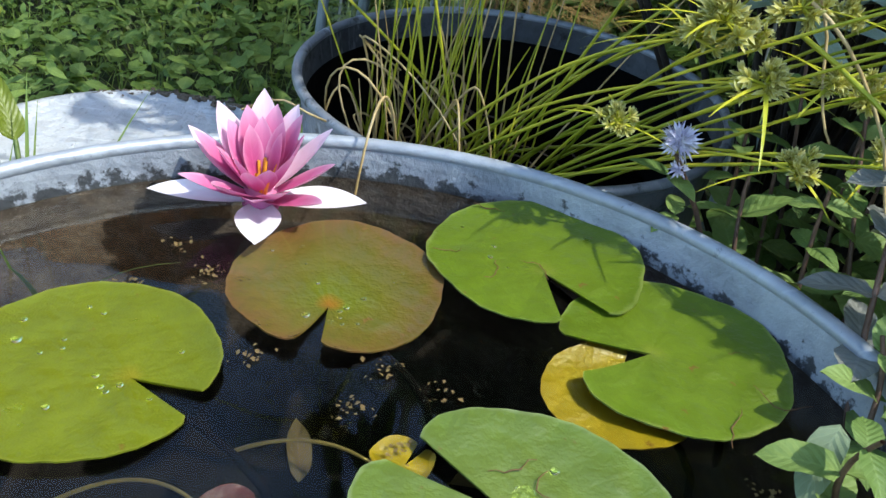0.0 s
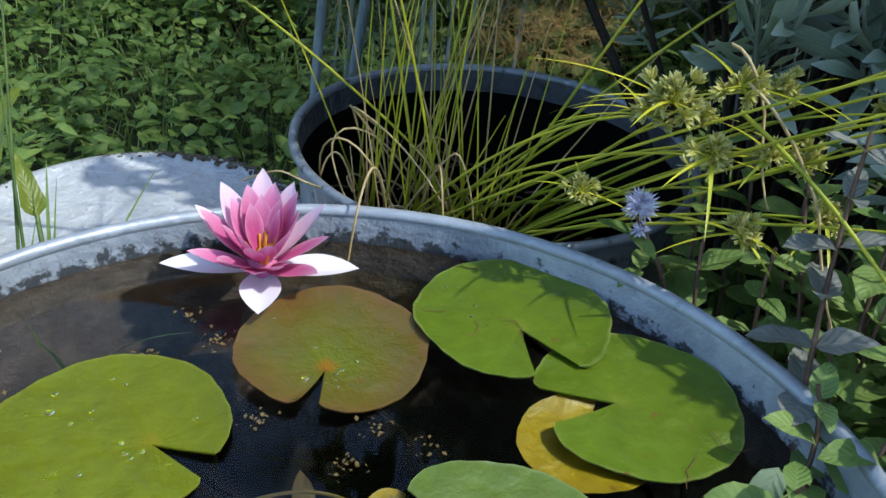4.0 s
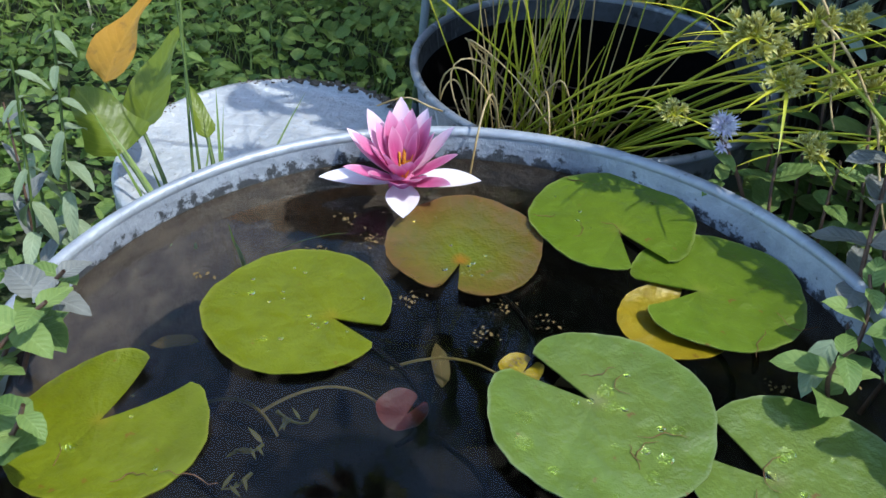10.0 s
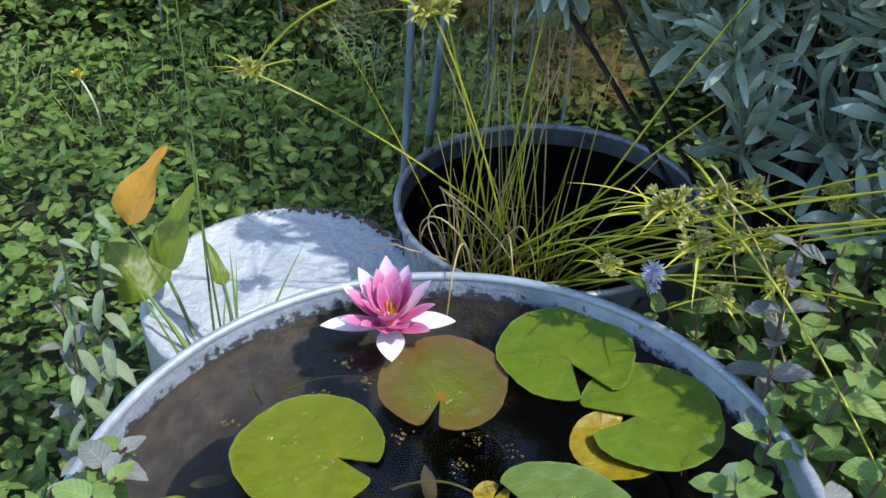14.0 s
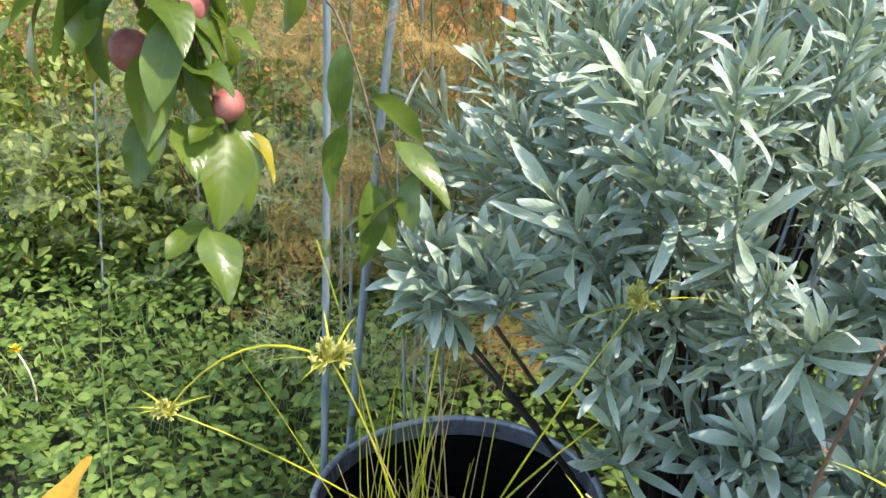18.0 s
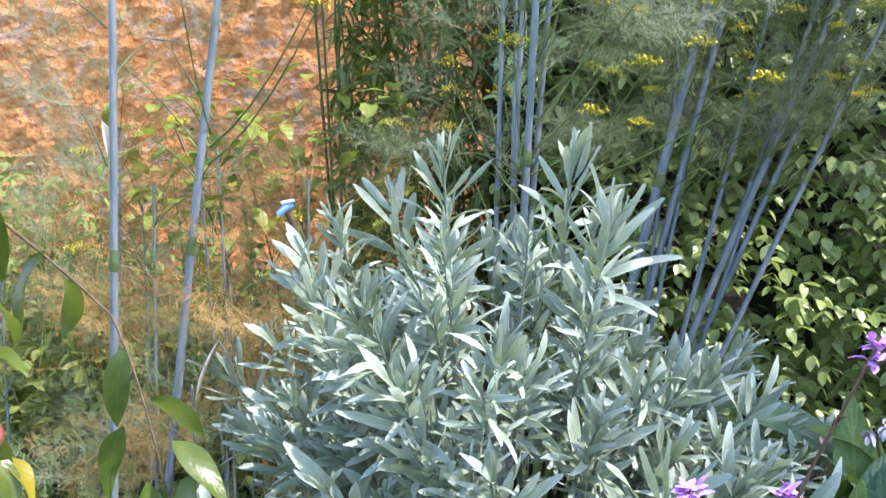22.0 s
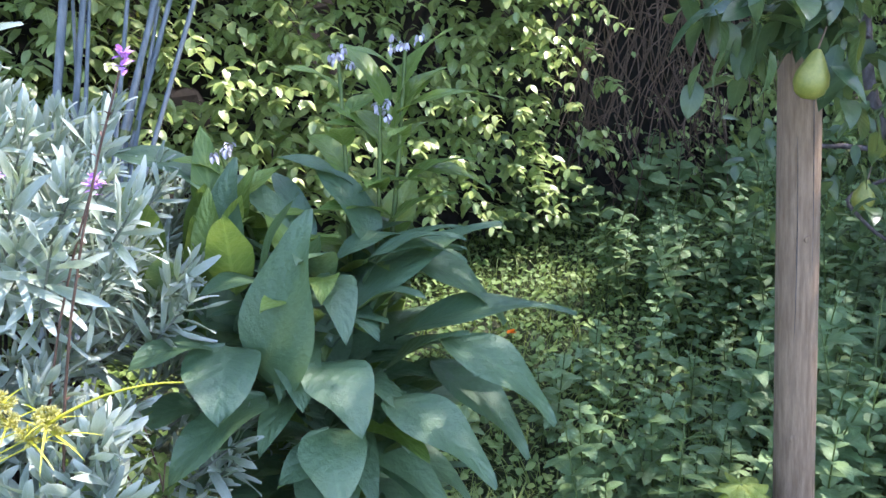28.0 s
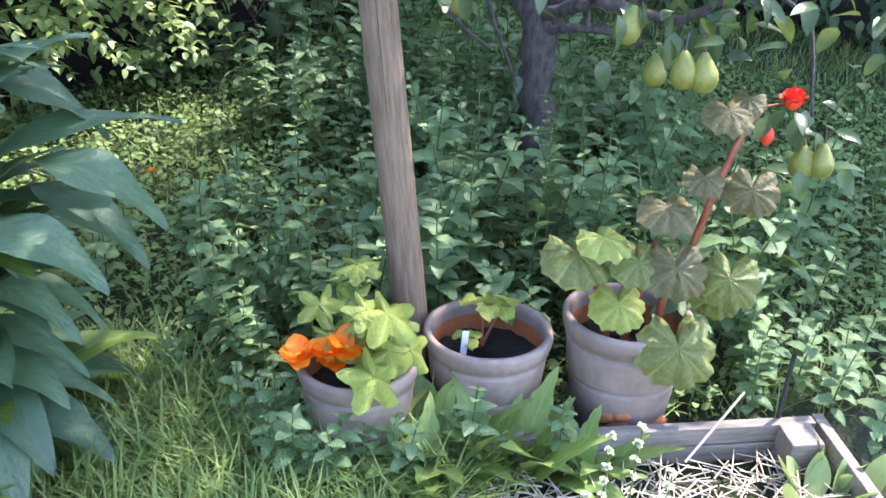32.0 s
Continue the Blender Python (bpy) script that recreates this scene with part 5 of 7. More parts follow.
def heads(n, x, y, z):
    return [(rnd(*x), rnd(*y), rnd(*z)) for _ in range(n)]


fen_a = fennel("single blue-grey fennel cane standing upright", [((-0.280, 1.186, 0), (-0.212, 1.385, 2.134), 0.0085)], 7, [], (0.6, 0.95))
fen_b = fennel("leaning blue-grey fennel cane with a papery sheath", [((-0.312, 1.440, 0), (-0.048, 1.610, 2.134), 0.0110)], 9, heads(3, (-0.2, 0.1), (1.4, 1.6), (1.58, 1.7)), (0.6, 0.95))
fennel("group of blue-grey fennel canes with yellow heads", [((0.367, 1.657, 0), (0.454, 1.717, 2.134), 0.0110), ((0.386, 1.665, 0), (0.437, 1.777, 2.037), 0.0080), ((0.350, 1.703, 0), (0.499, 1.813, 2.037), 0.0090), ((0.409, 1.569, 0), (0.418, 1.852, 1.940), 0.0060), ((0.341, 1.696, 0), (0.394, 1.846, 2.037), 0.0080)], 70, [(0.377, 1.836, 1.566), (0.279, 1.836, 1.516), (0.285, 1.839, 1.459), (0.389, 1.837, 1.464), (0.169, 1.838, 1.389), (0.286, 1.835, 1.388), (0.575, 1.831, 1.424), (0.596, 1.835, 1.636), (0.651, 1.832, 1.616)] + heads(14, (0.15, 0.85), (1.6, 1.9), (1.38, 1.9)), (0.6, 0.98))
fennel("leaning blue-grey fennel canes before the hedge", [((0.510, 2.047, 0), (1.016, 2.198, 2.134), 0.0170), ((0.550, 2.060, 0), (1.059, 2.206, 2.134), 0.0130), ((0.593, 1.971, 0), (1.000, 2.248, 1.940), 0.0080), ((0.638, 2.029, 0), (1.141, 2.220, 2.037), 0.0090), ((0.648, 2.018, 0), (0.916, 2.300, 2.037), 0.0070)], 80, heads(20, (0.6, 1.2), (2.0, 2.2), (1.38, 1.9)), (0.6, 0.98))
fennel("fan of leaning fennel canes before the hedge", [((0.534, 2.029, 0), (1.409, 2.220, 2.134), 0.0130), ((0.566, 2.081, 0), (1.471, 2.247, 2.134), 0.0110), ((0.600, 2.027, 0), (1.548, 2.179, 2.134), 0.0100), ((0.625, 2.012, 0), (1.308, 2.294, 2.037), 0.0080), ((0.608, 2.064, 0), (1.347, 2.259, 2.134), 0.0090)], 80, heads(18, (0.9, 1.7), (2.0, 2.2), (1.38, 1.9)), (0.6, 0.98))
fennel("withered brown fennel before the wall", [((-0.419, 1.938, 0), (-0.390, 2.048, 1.261), 0.0060), ((-0.228, 1.754, 0), (-0.195, 1.858, 1.212), 0.0050), ((-0.246, 2.115, 0), (-0.330, 2.247, 1.261), 0.0050), ((-0.072, 2.019, 0), (-0.051, 2.163, 1.261), 0.0050), ((-0.159, 1.554, 0), (-0.142, 1.671, 1.115), 0.0040)], 100, heads(4, (-0.6, 0.0), (1.9, 2.2), (1.1, 1.4)), (0.35, 1.0), True)
fennel("old green fennel stand before the wall", [((-1.131, 2.674, 0), (-1.119, 2.795, 1.261), 0.0060), ((-1.527, 2.846, 0), (-1.546, 2.983, 1.261), 0.0060), ((-0.734, 2.774, 0), (-0.741, 2.902, 1.358), 0.0060), ((-0.347, 2.568, 0), (-0.400, 2.732, 1.310), 0.0060)], 90, heads(2, (-0.8, -0.3), (2.7, 3.0), (1.2, 1.5)), (0.2, 1.0))
fennel("feathery green fennel before the wall", [((-0.950, 2.387, 0), (-0.965, 2.506, 1.115), 0.0050), ((-0.551, 2.318, 0), (-0.532, 2.410, 1.164), 0.0050), ((-1.378, 2.423, 0), (-1.345, 2.611, 1.067), 0.0050)], 60, [], (0.2, 1.0))
fennel("thin green fennel seedlings by the bucket", [((-0.156, 1.342, 0), (-0.180, 1.503, 0.970), 0.0040), ((-0.103, 1.429, 0), (-0.055, 1.537, 1.067), 0.0040)], 22, [], (0.3, 0.95))
part("sheath", Geo().many(leaf(0.06, 0.017, "lance", 6, 2, 0.2, 0.6), frames([np.subtract((-0.240, 1.315, 1.437), fen_a.location)], -120, -75)), PAPER, fen_a, "white papery sheath")
part("husk", Geo().many(leaf(0.12, 0.016, "lance", 6, 2, 0.2, 0.6), frames([np.subtract((-0.166, 1.473, 0.95), fen_b.location)], -70, 72)), PAPER, fen_b, "dry papery husk")

clip = thing("plant_clip", "small blue and white plastic plant clip", "clip", (-0.010, 1.527, 1.279))
part("jaw", tube([(-0.012, 0, -0.012), (0, 0, 0), (0.014, 0, 0.006)], [0.006, 0.008, 0.004], 6), BLUE, clip)
part("spring", tube([(-0.006, 0, 0.008), (0.016, -0.004, 0.014)], [0.004, 0.003], 6), WHITE, clip)
part("twig", tube(bend((0, 0, 0), (0.10, 0.02, -0.25), 0, 6), (0.006, 0.003), 5), BROWNSTEM, clip)

# ---- purple loosestrife-like spikes ----
for base, top in (((0.50, 0.78, 0), (0.646, 0.780, 1.254)), ((0.44, 0.74, 0), (0.465, 0.734, 1.137)), ((0.50, 0.84, 0), (0.595, 0.833, 1.085))):
    sp = thing("purple_spike", "thin reddish stem with a purple flower at its tip", "flower", base, "purple flowers")
    rel = np.subtract(top, base)
    line = bend((0, 0, 0), rel, 0, 12, (-0.09, 0.03, 0))
    part("stem", tube(line, (0.0035, 0.0016), 5), BROWNSTEM, sp)
    for k in range(16):
        q = rnd(0.55, 0.97)
        p = np.array([np.interp(q, np.linspace(0, 1, 12), line[:, c]) for c in range(3)])
        part("bud", Geo().many(leaf(0.012, 0.005, "lance", 3, 2, 0.2, 0.5), frames([p], rnd(0, 360), rnd(10, 60))), BROWNSTEM, sp)
    for k in range(26):
        part("petal", Geo().many(leaf(rnd(0.011, 0.016), 0.0075, "petal", 4, 2, 0.3, 0.2), frames([rel + np.array((0, 0, -0.014 * rnd(0, 1) ** 2)) + RNG.normal(0, 0.0035, 3)], rnd(0, 360), rnd(-20, 65))), PURPLE, sp)

# ---- comfrey ----
comfrey = thing("comfrey", "big comfrey with broad dark leaves and budding stems", "comfrey", (1.0, 1.03, 0))
C0 = np.array((1.0, 1.03, 0))


def big_leaf(base, tip, width, mat=COMFREY, droop=0.5, name="leaf", roll=0.0):
    yaw, pitch, length = toward(base, tip)
    part(name, Geo().many(leaf(length * 1.1, width * 1.32, "broad", 14, 6, droop, 0.16, 0.06, arch=droop * 0.8), frames([np.subtract(base, C0)], yaw, pitch, roll)), mat, comfrey)


for base, tip, w in (
    ((0.845, 0.877, 0.659), (0.928, 0.924, 0.941), 0.119),
    ((1.087, 0.935, 0.674), (1.391, 0.810, 0.700), 0.082),
    ((1.138, 0.857, 0.693), (1.253, 0.675, 0.586), 0.099),
    ((1.008, 0.948, 0.735), (1.299, 0.923, 0.858), 0.094),
    ((1.142, 1.021, 0.802), (1.287, 0.880, 0.688), 0.093),
    ((0.916, 0.871, 0.705), (0.915, 0.724, 0.648), 0.096),
    ((0.775, 0.937, 0.746), (0.719, 0.818, 0.684), 0.106),
    ((0.907, 0.837, 0.595), (0.867, 0.717, 0.531), 0.094),
    ((1.007, 0.829, 0.623), (1.095, 0.624, 0.546), 0.091),
    ((0.753, 0.945, 0.748), (0.618, 0.917, 0.754), 0.071),
    ((0.823, 0.901, 0.653), (0.640, 0.832, 0.590), 0.085),
    ((0.976, 1.199, 0.977), (1.124, 1.122, 0.898), 0.050),
    ((0.895, 1.156, 0.891), (0.704, 1.328, 0.997), 0.098),
    ((1.108, 1.047, 0.824), (1.052, 1.162, 0.952), 0.078),
    ((0.719, 0.949, 0.640), (0.612, 0.931, 0.642), 0.088),
    ((0.965, 0.835, 0.553), (0.807, 0.808, 0.537), 0.083),
    ((1.153, 0.925, 0.615), (1.245, 0.738, 0.484), 0.086),
    ((0.894, 0.937, 0.726), (0.859, 0.825, 0.659), 0.067),
):
    big_leaf(base, tip, w)
for base, tip, w in (
    ((1.211, 1.094, 0.942), (1.334, 0.989, 0.907), 0.053),
    ((1.159, 1.127, 0.988), (1.086, 1.181, 1.071), 0.045),
    ((1.190, 1.132, 1.060), (1.146, 1.229, 1.173), 0.052),
    ((1.210, 1.124, 1.071), (1.312, 1.098, 1.199), 0.056),
    ((1.198, 1.105, 1.054), (1.367, 1.001, 1.079), 0.044),
    ((1.191, 1.121, 0.996), (1.285, 1.097, 1.121), 0.050),
    ((0.839, 1.160, 0.856), (0.855, 1.234, 1.038), 0.055),
    ((0.877, 1.147, 0.852), (0.928, 1.163, 0.972), 0.054),
):
    big_leaf(base, tip, w, COMFREY_UP)
for k in range(36):
    base = np.array((rnd(0.70, 0.95), rnd(1.01, 1.25), rnd(0.56, 0.83)))
    L = rnd(0.18, 0.27)
    side = rnd(-1, 0.6)
    big_leaf(base, base + np.array((side * 0.5 * L, rnd(-0.5, 0.2) * L, L * rnd(0.6, 0.95))), L * rnd(0.24, 0.31), COMFREY if k % 3 else COMFREY_UP, rnd(0.2, 0.7))
for k in range(190):
    yaw = 137.5 * k
    h = 0.03 + 0.81 * rnd(0, 1) ** 1.15
    r0 = rnd(0.02, 0.10)
    d = np.array((-math.sin(radians(yaw)), math.cos(radians(yaw)), 0))
    base = C0 + d * r0 + (0, 0.0, h)
    L = rnd(0.21, 0.32) * (1.1 - 0.45 * h)
    tip = base + d * L * rnd(0.7, 0.95) + (0, 0, L * (rnd(-0.5, 0.45) + 0.2 * h))
    big_leaf(base, tip, L * rnd(0.25, 0.32), COMFREY if k % 7 else COMFREY_UP, rnd(0.3, 0.9))
for top, lean in (((1.227, 1.117, 1.169), 0), ((1.119, 1.185, 1.145), 0), ((0.874, 1.184, 1.002), 0), ((1.169, 1.119, 1.050), 0)):
    line = bend((0, 0, 0.1), np.subtract(top, C0), 0, 12, (0.02, 0, 0))
    part("stem", tube(line, (0.008, 0.004), 7), GREENSTEM, comfrey)
    for k in range(9):
        q = 0.55 + 0.45 * k / 9
        p = C0 + [np.interp(q, np.linspace(0, 1, 12), line[:, c]) for c in range(3)]
        yaw = radians(137.5 * k + 40)
        L = 0.21 * (1.45 - q)
        big_leaf(p, p + np.array((-math.sin(yaw) * L, math.cos(yaw) * L, L * rnd(0.2, 0.7))), L * 0.36, COMFREY_UP, 0.5)
    for k in range(5):
        p = np.subtract(top, C0) + (rnd(-0.022, 0.022), rnd(-0.022, 0.022), rnd(0.0, 0.03))
        part("bud_stalk", tube(bend(np.subtract(top, C0), p, -0.01, 4), 0.0012, 4), GREENSTEM, comfrey)
        for _ in range(7):
            part("bud", Geo().many(leaf(rnd(0.010, 0.016), 0.0075, "petal", 4, 2, 0.1, 0.6), frames([p + RNG.normal(0, 0.003, 3)], rnd(0, 360), rnd(-85, -35))), MAUVE, comfrey)

# ---- peach tree ----
peach = thing("peach_tree", "peach tree branch with ripe fruit and long hanging leaves", "tree", (-1.5, 0.35, 0))
P0 = np.array((-1.5, 0.35, 0))
part("trunk", tube(bend((0, 0, 0), (0.1, 0.02, 1.7), 0, 10, (0.03, 0, 0)), (0.05, 0.03), 10), BARK, peach)
BOUGHS = [((-1.394, 0.530, 1.448), (-0.276, 0.824, 1.339), 0.014), ((-0.276, 0.824, 1.339), (-0.196, 0.809, 1.134), 0.005), ((-0.432, 0.898, 1.495), (-0.151, 1.052, 1.214), 0.0024), ((-0.151, 1.052, 1.214), (-0.075, 0.998, 0.982), 0.0018), ((-0.603, 0.585, 1.250), (-0.286, 0.442, 0.982), 0.0024), ((-0.412, 0.801, 1.390), (-0.214, 0.840, 1.300), 0.005)]
for a, b, r in BOUGHS:
    part("branch", tube(bend(np.subtract(a, P0), np.subtract(b, P0), -0.03, 10), (r, r * 0.6), 7), TWIG if r < 0.01 else BARK, peach)
for (a, b, r), n in zip(BOUGHS[1:], (16, 14, 9, 0, 34)):
    for k in range(n):
        q = rnd(0.0, 1.0)
        p = np.subtract(a, P0) + np.multiply(np.subtract(b, a), q) + RNG.normal(0, 0.018, 3) + (0, 0, -0.03 * 4 * q * (1 - q) * -1)
        part("leaf", Geo().many(leaf(rnd(0.075, 0.115), rnd(0.030, 0.042), "lance", 9, 2, rnd(0.3, 1.1), 0.3, 0.07), frames([p], rnd(0, 360), rnd(-80, -15), rnd(-40, 40))), PEACHLEAF, peach)
for p, r in (((-0.232, 0.825, 1.249), 0.024), ((-0.305, 0.847, 1.2), 0.021), ((-0.275, 0.875, 1.175), 0.019), ((-0.193, 0.814, 1.157), 0.0158)):
    part("peach", blob(r, r, r * 1.05, 20, 14, 0.02), PEACH, peach, "ripe red and yellow peach").location = np.subtract(p, P0)
for c_, n in (((-0.40, 0.80, 1.34), 9), ((-0.34, 0.82, 1.36), 9), ((-0.29, 0.80, 1.33), 7)):
    for k in range(n):
        part("leaf", Geo().many(leaf(rnd(0.085, 0.12), rnd(0.028, 0.038), "lance", 9, 2, rnd(0.3, 1.1), 0.3, 0.07), frames([np.add(c_, RNG.normal(0, 0.025, 3)) - P0], rnd(0, 360), rnd(-80, -15), rnd(-40, 40))), PEACHLEAF, peach)
# The twig that hangs lowest, with its leaves one by one.
for a, b, r in (((-0.345, 0.870, 1.330), (-0.264, 0.841, 1.196), 0.0028), ((-0.264, 0.841, 1.196), (-0.208, 0.826, 1.139), 0.0024), ((-0.208, 0.826, 1.139), (-0.184, 0.826, 1.131), 0.0018), ((-0.200, 0.822, 1.139), (-0.212, 0.780, 1.047), 0.0014)):
    part("twig", tube(bend(np.subtract(a, P0), np.subtract(b, P0), -0.004, 6), (r, r * 0.8), 6), TWIG, peach)


def hanging_leaf(base, tip, width, mat):
    yaw, pitch, L = toward(base, tip)
    sh = leaf(L * 1.1, width, "lance", 14, 4, rnd(0.2, 0.6), 0.32, 0.09, arch=rnd(0.1, 0.4))
    part("hanging_leaf", Geo().many(sh, frames([np.subtract(base, P0)], yaw, pitch + 6, rnd(-25, 25))), mat, peach, "yellowing leaf" if mat is PEACHLEAF_Y else "")


for base, tip, width, mat in (
    ((-0.253, 0.832, 1.223), (-0.208, 0.794, 1.167), 0.036, PEACHLEAF),
    ((-0.277, 0.830, 1.201), (-0.260, 0.777, 1.122), 0.046, PEACHLEAF),
    ((-0.291, 0.835, 1.140), (-0.284, 0.788, 1.081), 0.034, PEACHLEAF),
    ((-0.250, 0.809, 1.141), (-0.251, 0.771, 1.104), 0.030, PEACHLEAF_G),
    ((-0.236, 0.801, 1.142), (-0.211, 0.762, 1.095), 0.034, PEACHLEAF),
    ((-0.192, 0.798, 1.145), (-0.210, 0.765, 1.127), 0.030, PEACHLEAF_G),
    ((-0.197, 0.814, 1.134), (-0.187, 0.760, 1.054), 0.050, PEACHLEAF_G),
    ((-0.196, 0.845, 1.127), (-0.149, 0.814, 1.089), 0.024, PEACHLEAF_Y),
):
    hanging_leaf(base, tip, width, mat)
for base, tip, width, mat in (
    ((-0.211, 0.775, 1.048), (-0.232, 0.737, 1.019), 0.030, PEACHLEAF_G),
    ((-0.202, 0.756, 1.052), (-0.172, 0.715, 0.995), 0.040, PEACHLEAF),
    ((-0.330, 0.774, 1.268), (-0.354, 0.722, 1.209), 0.046, PEACHLEAF),
    ((-0.304, 0.830, 1.262), (-0.316, 0.780, 1.202), 0.040, PEACHLEAF),
    ((-0.265, 0.818, 1.246), (-0.241, 0.786, 1.212), 0.030, PEACHLEAF_G),
    ((-0.249, 0.926, 1.208), (-0.194, 0.902, 1.182), 0.026, PEACHLEAF_G),
    ((-0.226, 0.803, 1.194), (-0.175, 0.781, 1.176), 0.034, PEACHLEAF),
    ((-0.345, 0.883, 1.221), (-0.341, 0.838, 1.167), 0.030, PEACHLEAF_Y),
):
    hanging_leaf(base, tip, width, mat)

# ---- hedge ----
hedge = thing("hedge", "tall clipped hedge of small glossy green leaves", "hedge", (3.36, 2.78, 0))
# Backing sheet: its near-black colour gives the dark gaps in the hedge.
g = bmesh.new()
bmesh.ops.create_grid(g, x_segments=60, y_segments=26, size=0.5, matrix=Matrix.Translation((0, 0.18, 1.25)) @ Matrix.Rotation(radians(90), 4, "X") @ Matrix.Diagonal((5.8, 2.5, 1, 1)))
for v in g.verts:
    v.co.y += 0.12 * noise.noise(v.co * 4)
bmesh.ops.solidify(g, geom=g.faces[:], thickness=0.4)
part("woody_core", g, SHADE_BACKING, hedge, "near-black sheet for the shade inside")
def hedge_gap(x, z):
    return 1.1 * np.exp(-(((x + 0.02) / 0.48) ** 2) - ((z - 0.8) / 0.65) ** 2) + 0.6 * np.exp(-(((x + 2.3) / 0.22) ** 2) - ((z - 0.9) / 0.45) ** 2) + 0.6 * np.clip(np.sin(9 * x + 2 * np.sin(5 * z)) * np.sin(8 * z + 1.5 * x), 0, 1) + 0.55 * (z < 0.25)


k = 14000
x, z = rnd(-2.9, 2.2, k), rnd(0.0, 2.5, k)
keep = RNG.random_sample(k) > hedge_gap(x, z)
x, z = x[keep], z[keep]
k = len(x)
y = -0.10 + 0.1 * np.sin(3 * x + 2 * z) * np.sin(5 * z) + rnd(-0.06, 0.12, k)
bush = Geo().many(leaf(0.070, 0.046, "ovate", 4, 2, 0.35, 0.2), frames(np.stack([x, y, z], -1), 180 + rnd(-90, 90, k), rnd(-65, 0, k), rnd(-30, 30, k), 0.55 + 0.6 * rnd(0, 1, k) ** 2))
# Shoots that arch out of the face, with leaves in pairs.
k = 1900
x, z = rnd(-2.9, 2.2, k), rnd(0.1, 2.5, k)
keep = RNG.random_sample(k) > 1.35 * hedge_gap(x, z)
x, z = x[keep], z[keep]
k = len(x)
y = -0.12 + 0.1 * np.sin(3 * x + 2 * z) * np.sin(5 * z)
dx, dz, L = rnd(-0.8, 0.8, k), rnd(-0.5, 0.9, k), rnd(0.12, 0.26, k)
for q in np.linspace(0.1, 1.0, 6):
    p = np.stack([x + dx * L * q, y - 0.19 * q * L / 0.2, z + dz * L * q - 0.5 * L * q * q], -1)
    for turn in (-75, 75):
        bush.many(leaf(0.070, 0.046, "ovate", 4, 2, 0.3, 0.2), frames(p, 180 + 40 * dx + 0.75 * turn + rnd(-30, 30, k), rnd(-50, 5, k), rnd(-25, 25, k), (1.1 - 0.45 * q) * rnd(0.75, 1.1, k)))
part("foliage", bush, HEDGE, hedge)
# Lighter copies of the hedge leaves paint in its sunlit left part.
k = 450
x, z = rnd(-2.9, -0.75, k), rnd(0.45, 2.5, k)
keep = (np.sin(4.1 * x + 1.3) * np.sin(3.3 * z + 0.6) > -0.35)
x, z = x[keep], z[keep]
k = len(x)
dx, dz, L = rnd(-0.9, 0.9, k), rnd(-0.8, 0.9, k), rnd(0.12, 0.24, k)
sunlit_shoots = Geo()
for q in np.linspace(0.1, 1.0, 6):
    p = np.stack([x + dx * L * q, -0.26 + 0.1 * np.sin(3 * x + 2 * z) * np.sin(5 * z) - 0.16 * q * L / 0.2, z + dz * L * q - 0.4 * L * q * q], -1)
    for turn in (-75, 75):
        sunlit_shoots.many(leaf(0.060, 0.042, "ovate", 4, 2, 0.3, 0.2), frames(p, 180 + 40 * dx + 0.75 * turn + rnd(-25, 25, k), rnd(-60, -5, k), rnd(-25, 25, k), (1.15 - 0.45 * q) * rnd(0.8, 1.2, k)))
part("climber_foliage", sunlit_shoots, HEDGE_SUNLIT, hedge, "paler leaves that paint sunlight on its left part")
g = Geo()
for _ in range(230):
    a = np.array((rnd(-0.5, 0.5), rnd(-0.22, 0.0), rnd(0.5, 1.5)))
    b = a + (rnd(-0.35, 0.35), rnd(-0.15, 0.05), rnd(-0.7, -0.1))
    g.add(tube(bend(a, b, rnd(-0.15, 0.15), 8, (rnd(-0.1, 0.1), rnd(-0.05, 0.0), 0)), (0.004, 0.002), 4))
tagged(part("twig_tangle", g, TWIG, hedge, "tangle of bare brown twigs"), kind="stuff")

# The height above view is added to shade the nettles from the sun.
side = thing("far_bush", "dense dark green bushes at the garden's edge, heightened unseen for shade", "bush", (5.6, 1.4, 0))
k = 15000
pts = np.stack([rnd(-0.35, 0.2, k), rnd(-3.4, 1.4, k), rnd(0, 5.2, k)], -1)
pts[:, 0] += 0.2 * np.sin(4 * pts[:, 1]) * np.sin(3 * pts[:, 2])
part("foliage", Geo().many(leaf(0.09, 0.055, "ovate", 4, 2, 0.35, 0.2), frames(pts, 90 + rnd(-80, 80, k), rnd(-80, -5, k), rnd(-45, 45, k), rnd(0.6, 1.3, k))), PEARLEAF, side)
# Same near-black sheet, for the shaded depth of the bushes.
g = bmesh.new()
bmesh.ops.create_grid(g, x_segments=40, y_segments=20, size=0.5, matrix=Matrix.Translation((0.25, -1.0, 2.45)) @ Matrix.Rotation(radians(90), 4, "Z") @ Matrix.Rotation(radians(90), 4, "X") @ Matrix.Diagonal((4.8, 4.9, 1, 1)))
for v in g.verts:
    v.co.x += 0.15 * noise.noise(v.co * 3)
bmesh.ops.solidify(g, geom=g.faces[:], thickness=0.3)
part("woody_core", g, SHADE_BACKING, side, "near-black sheet for the shade inside")

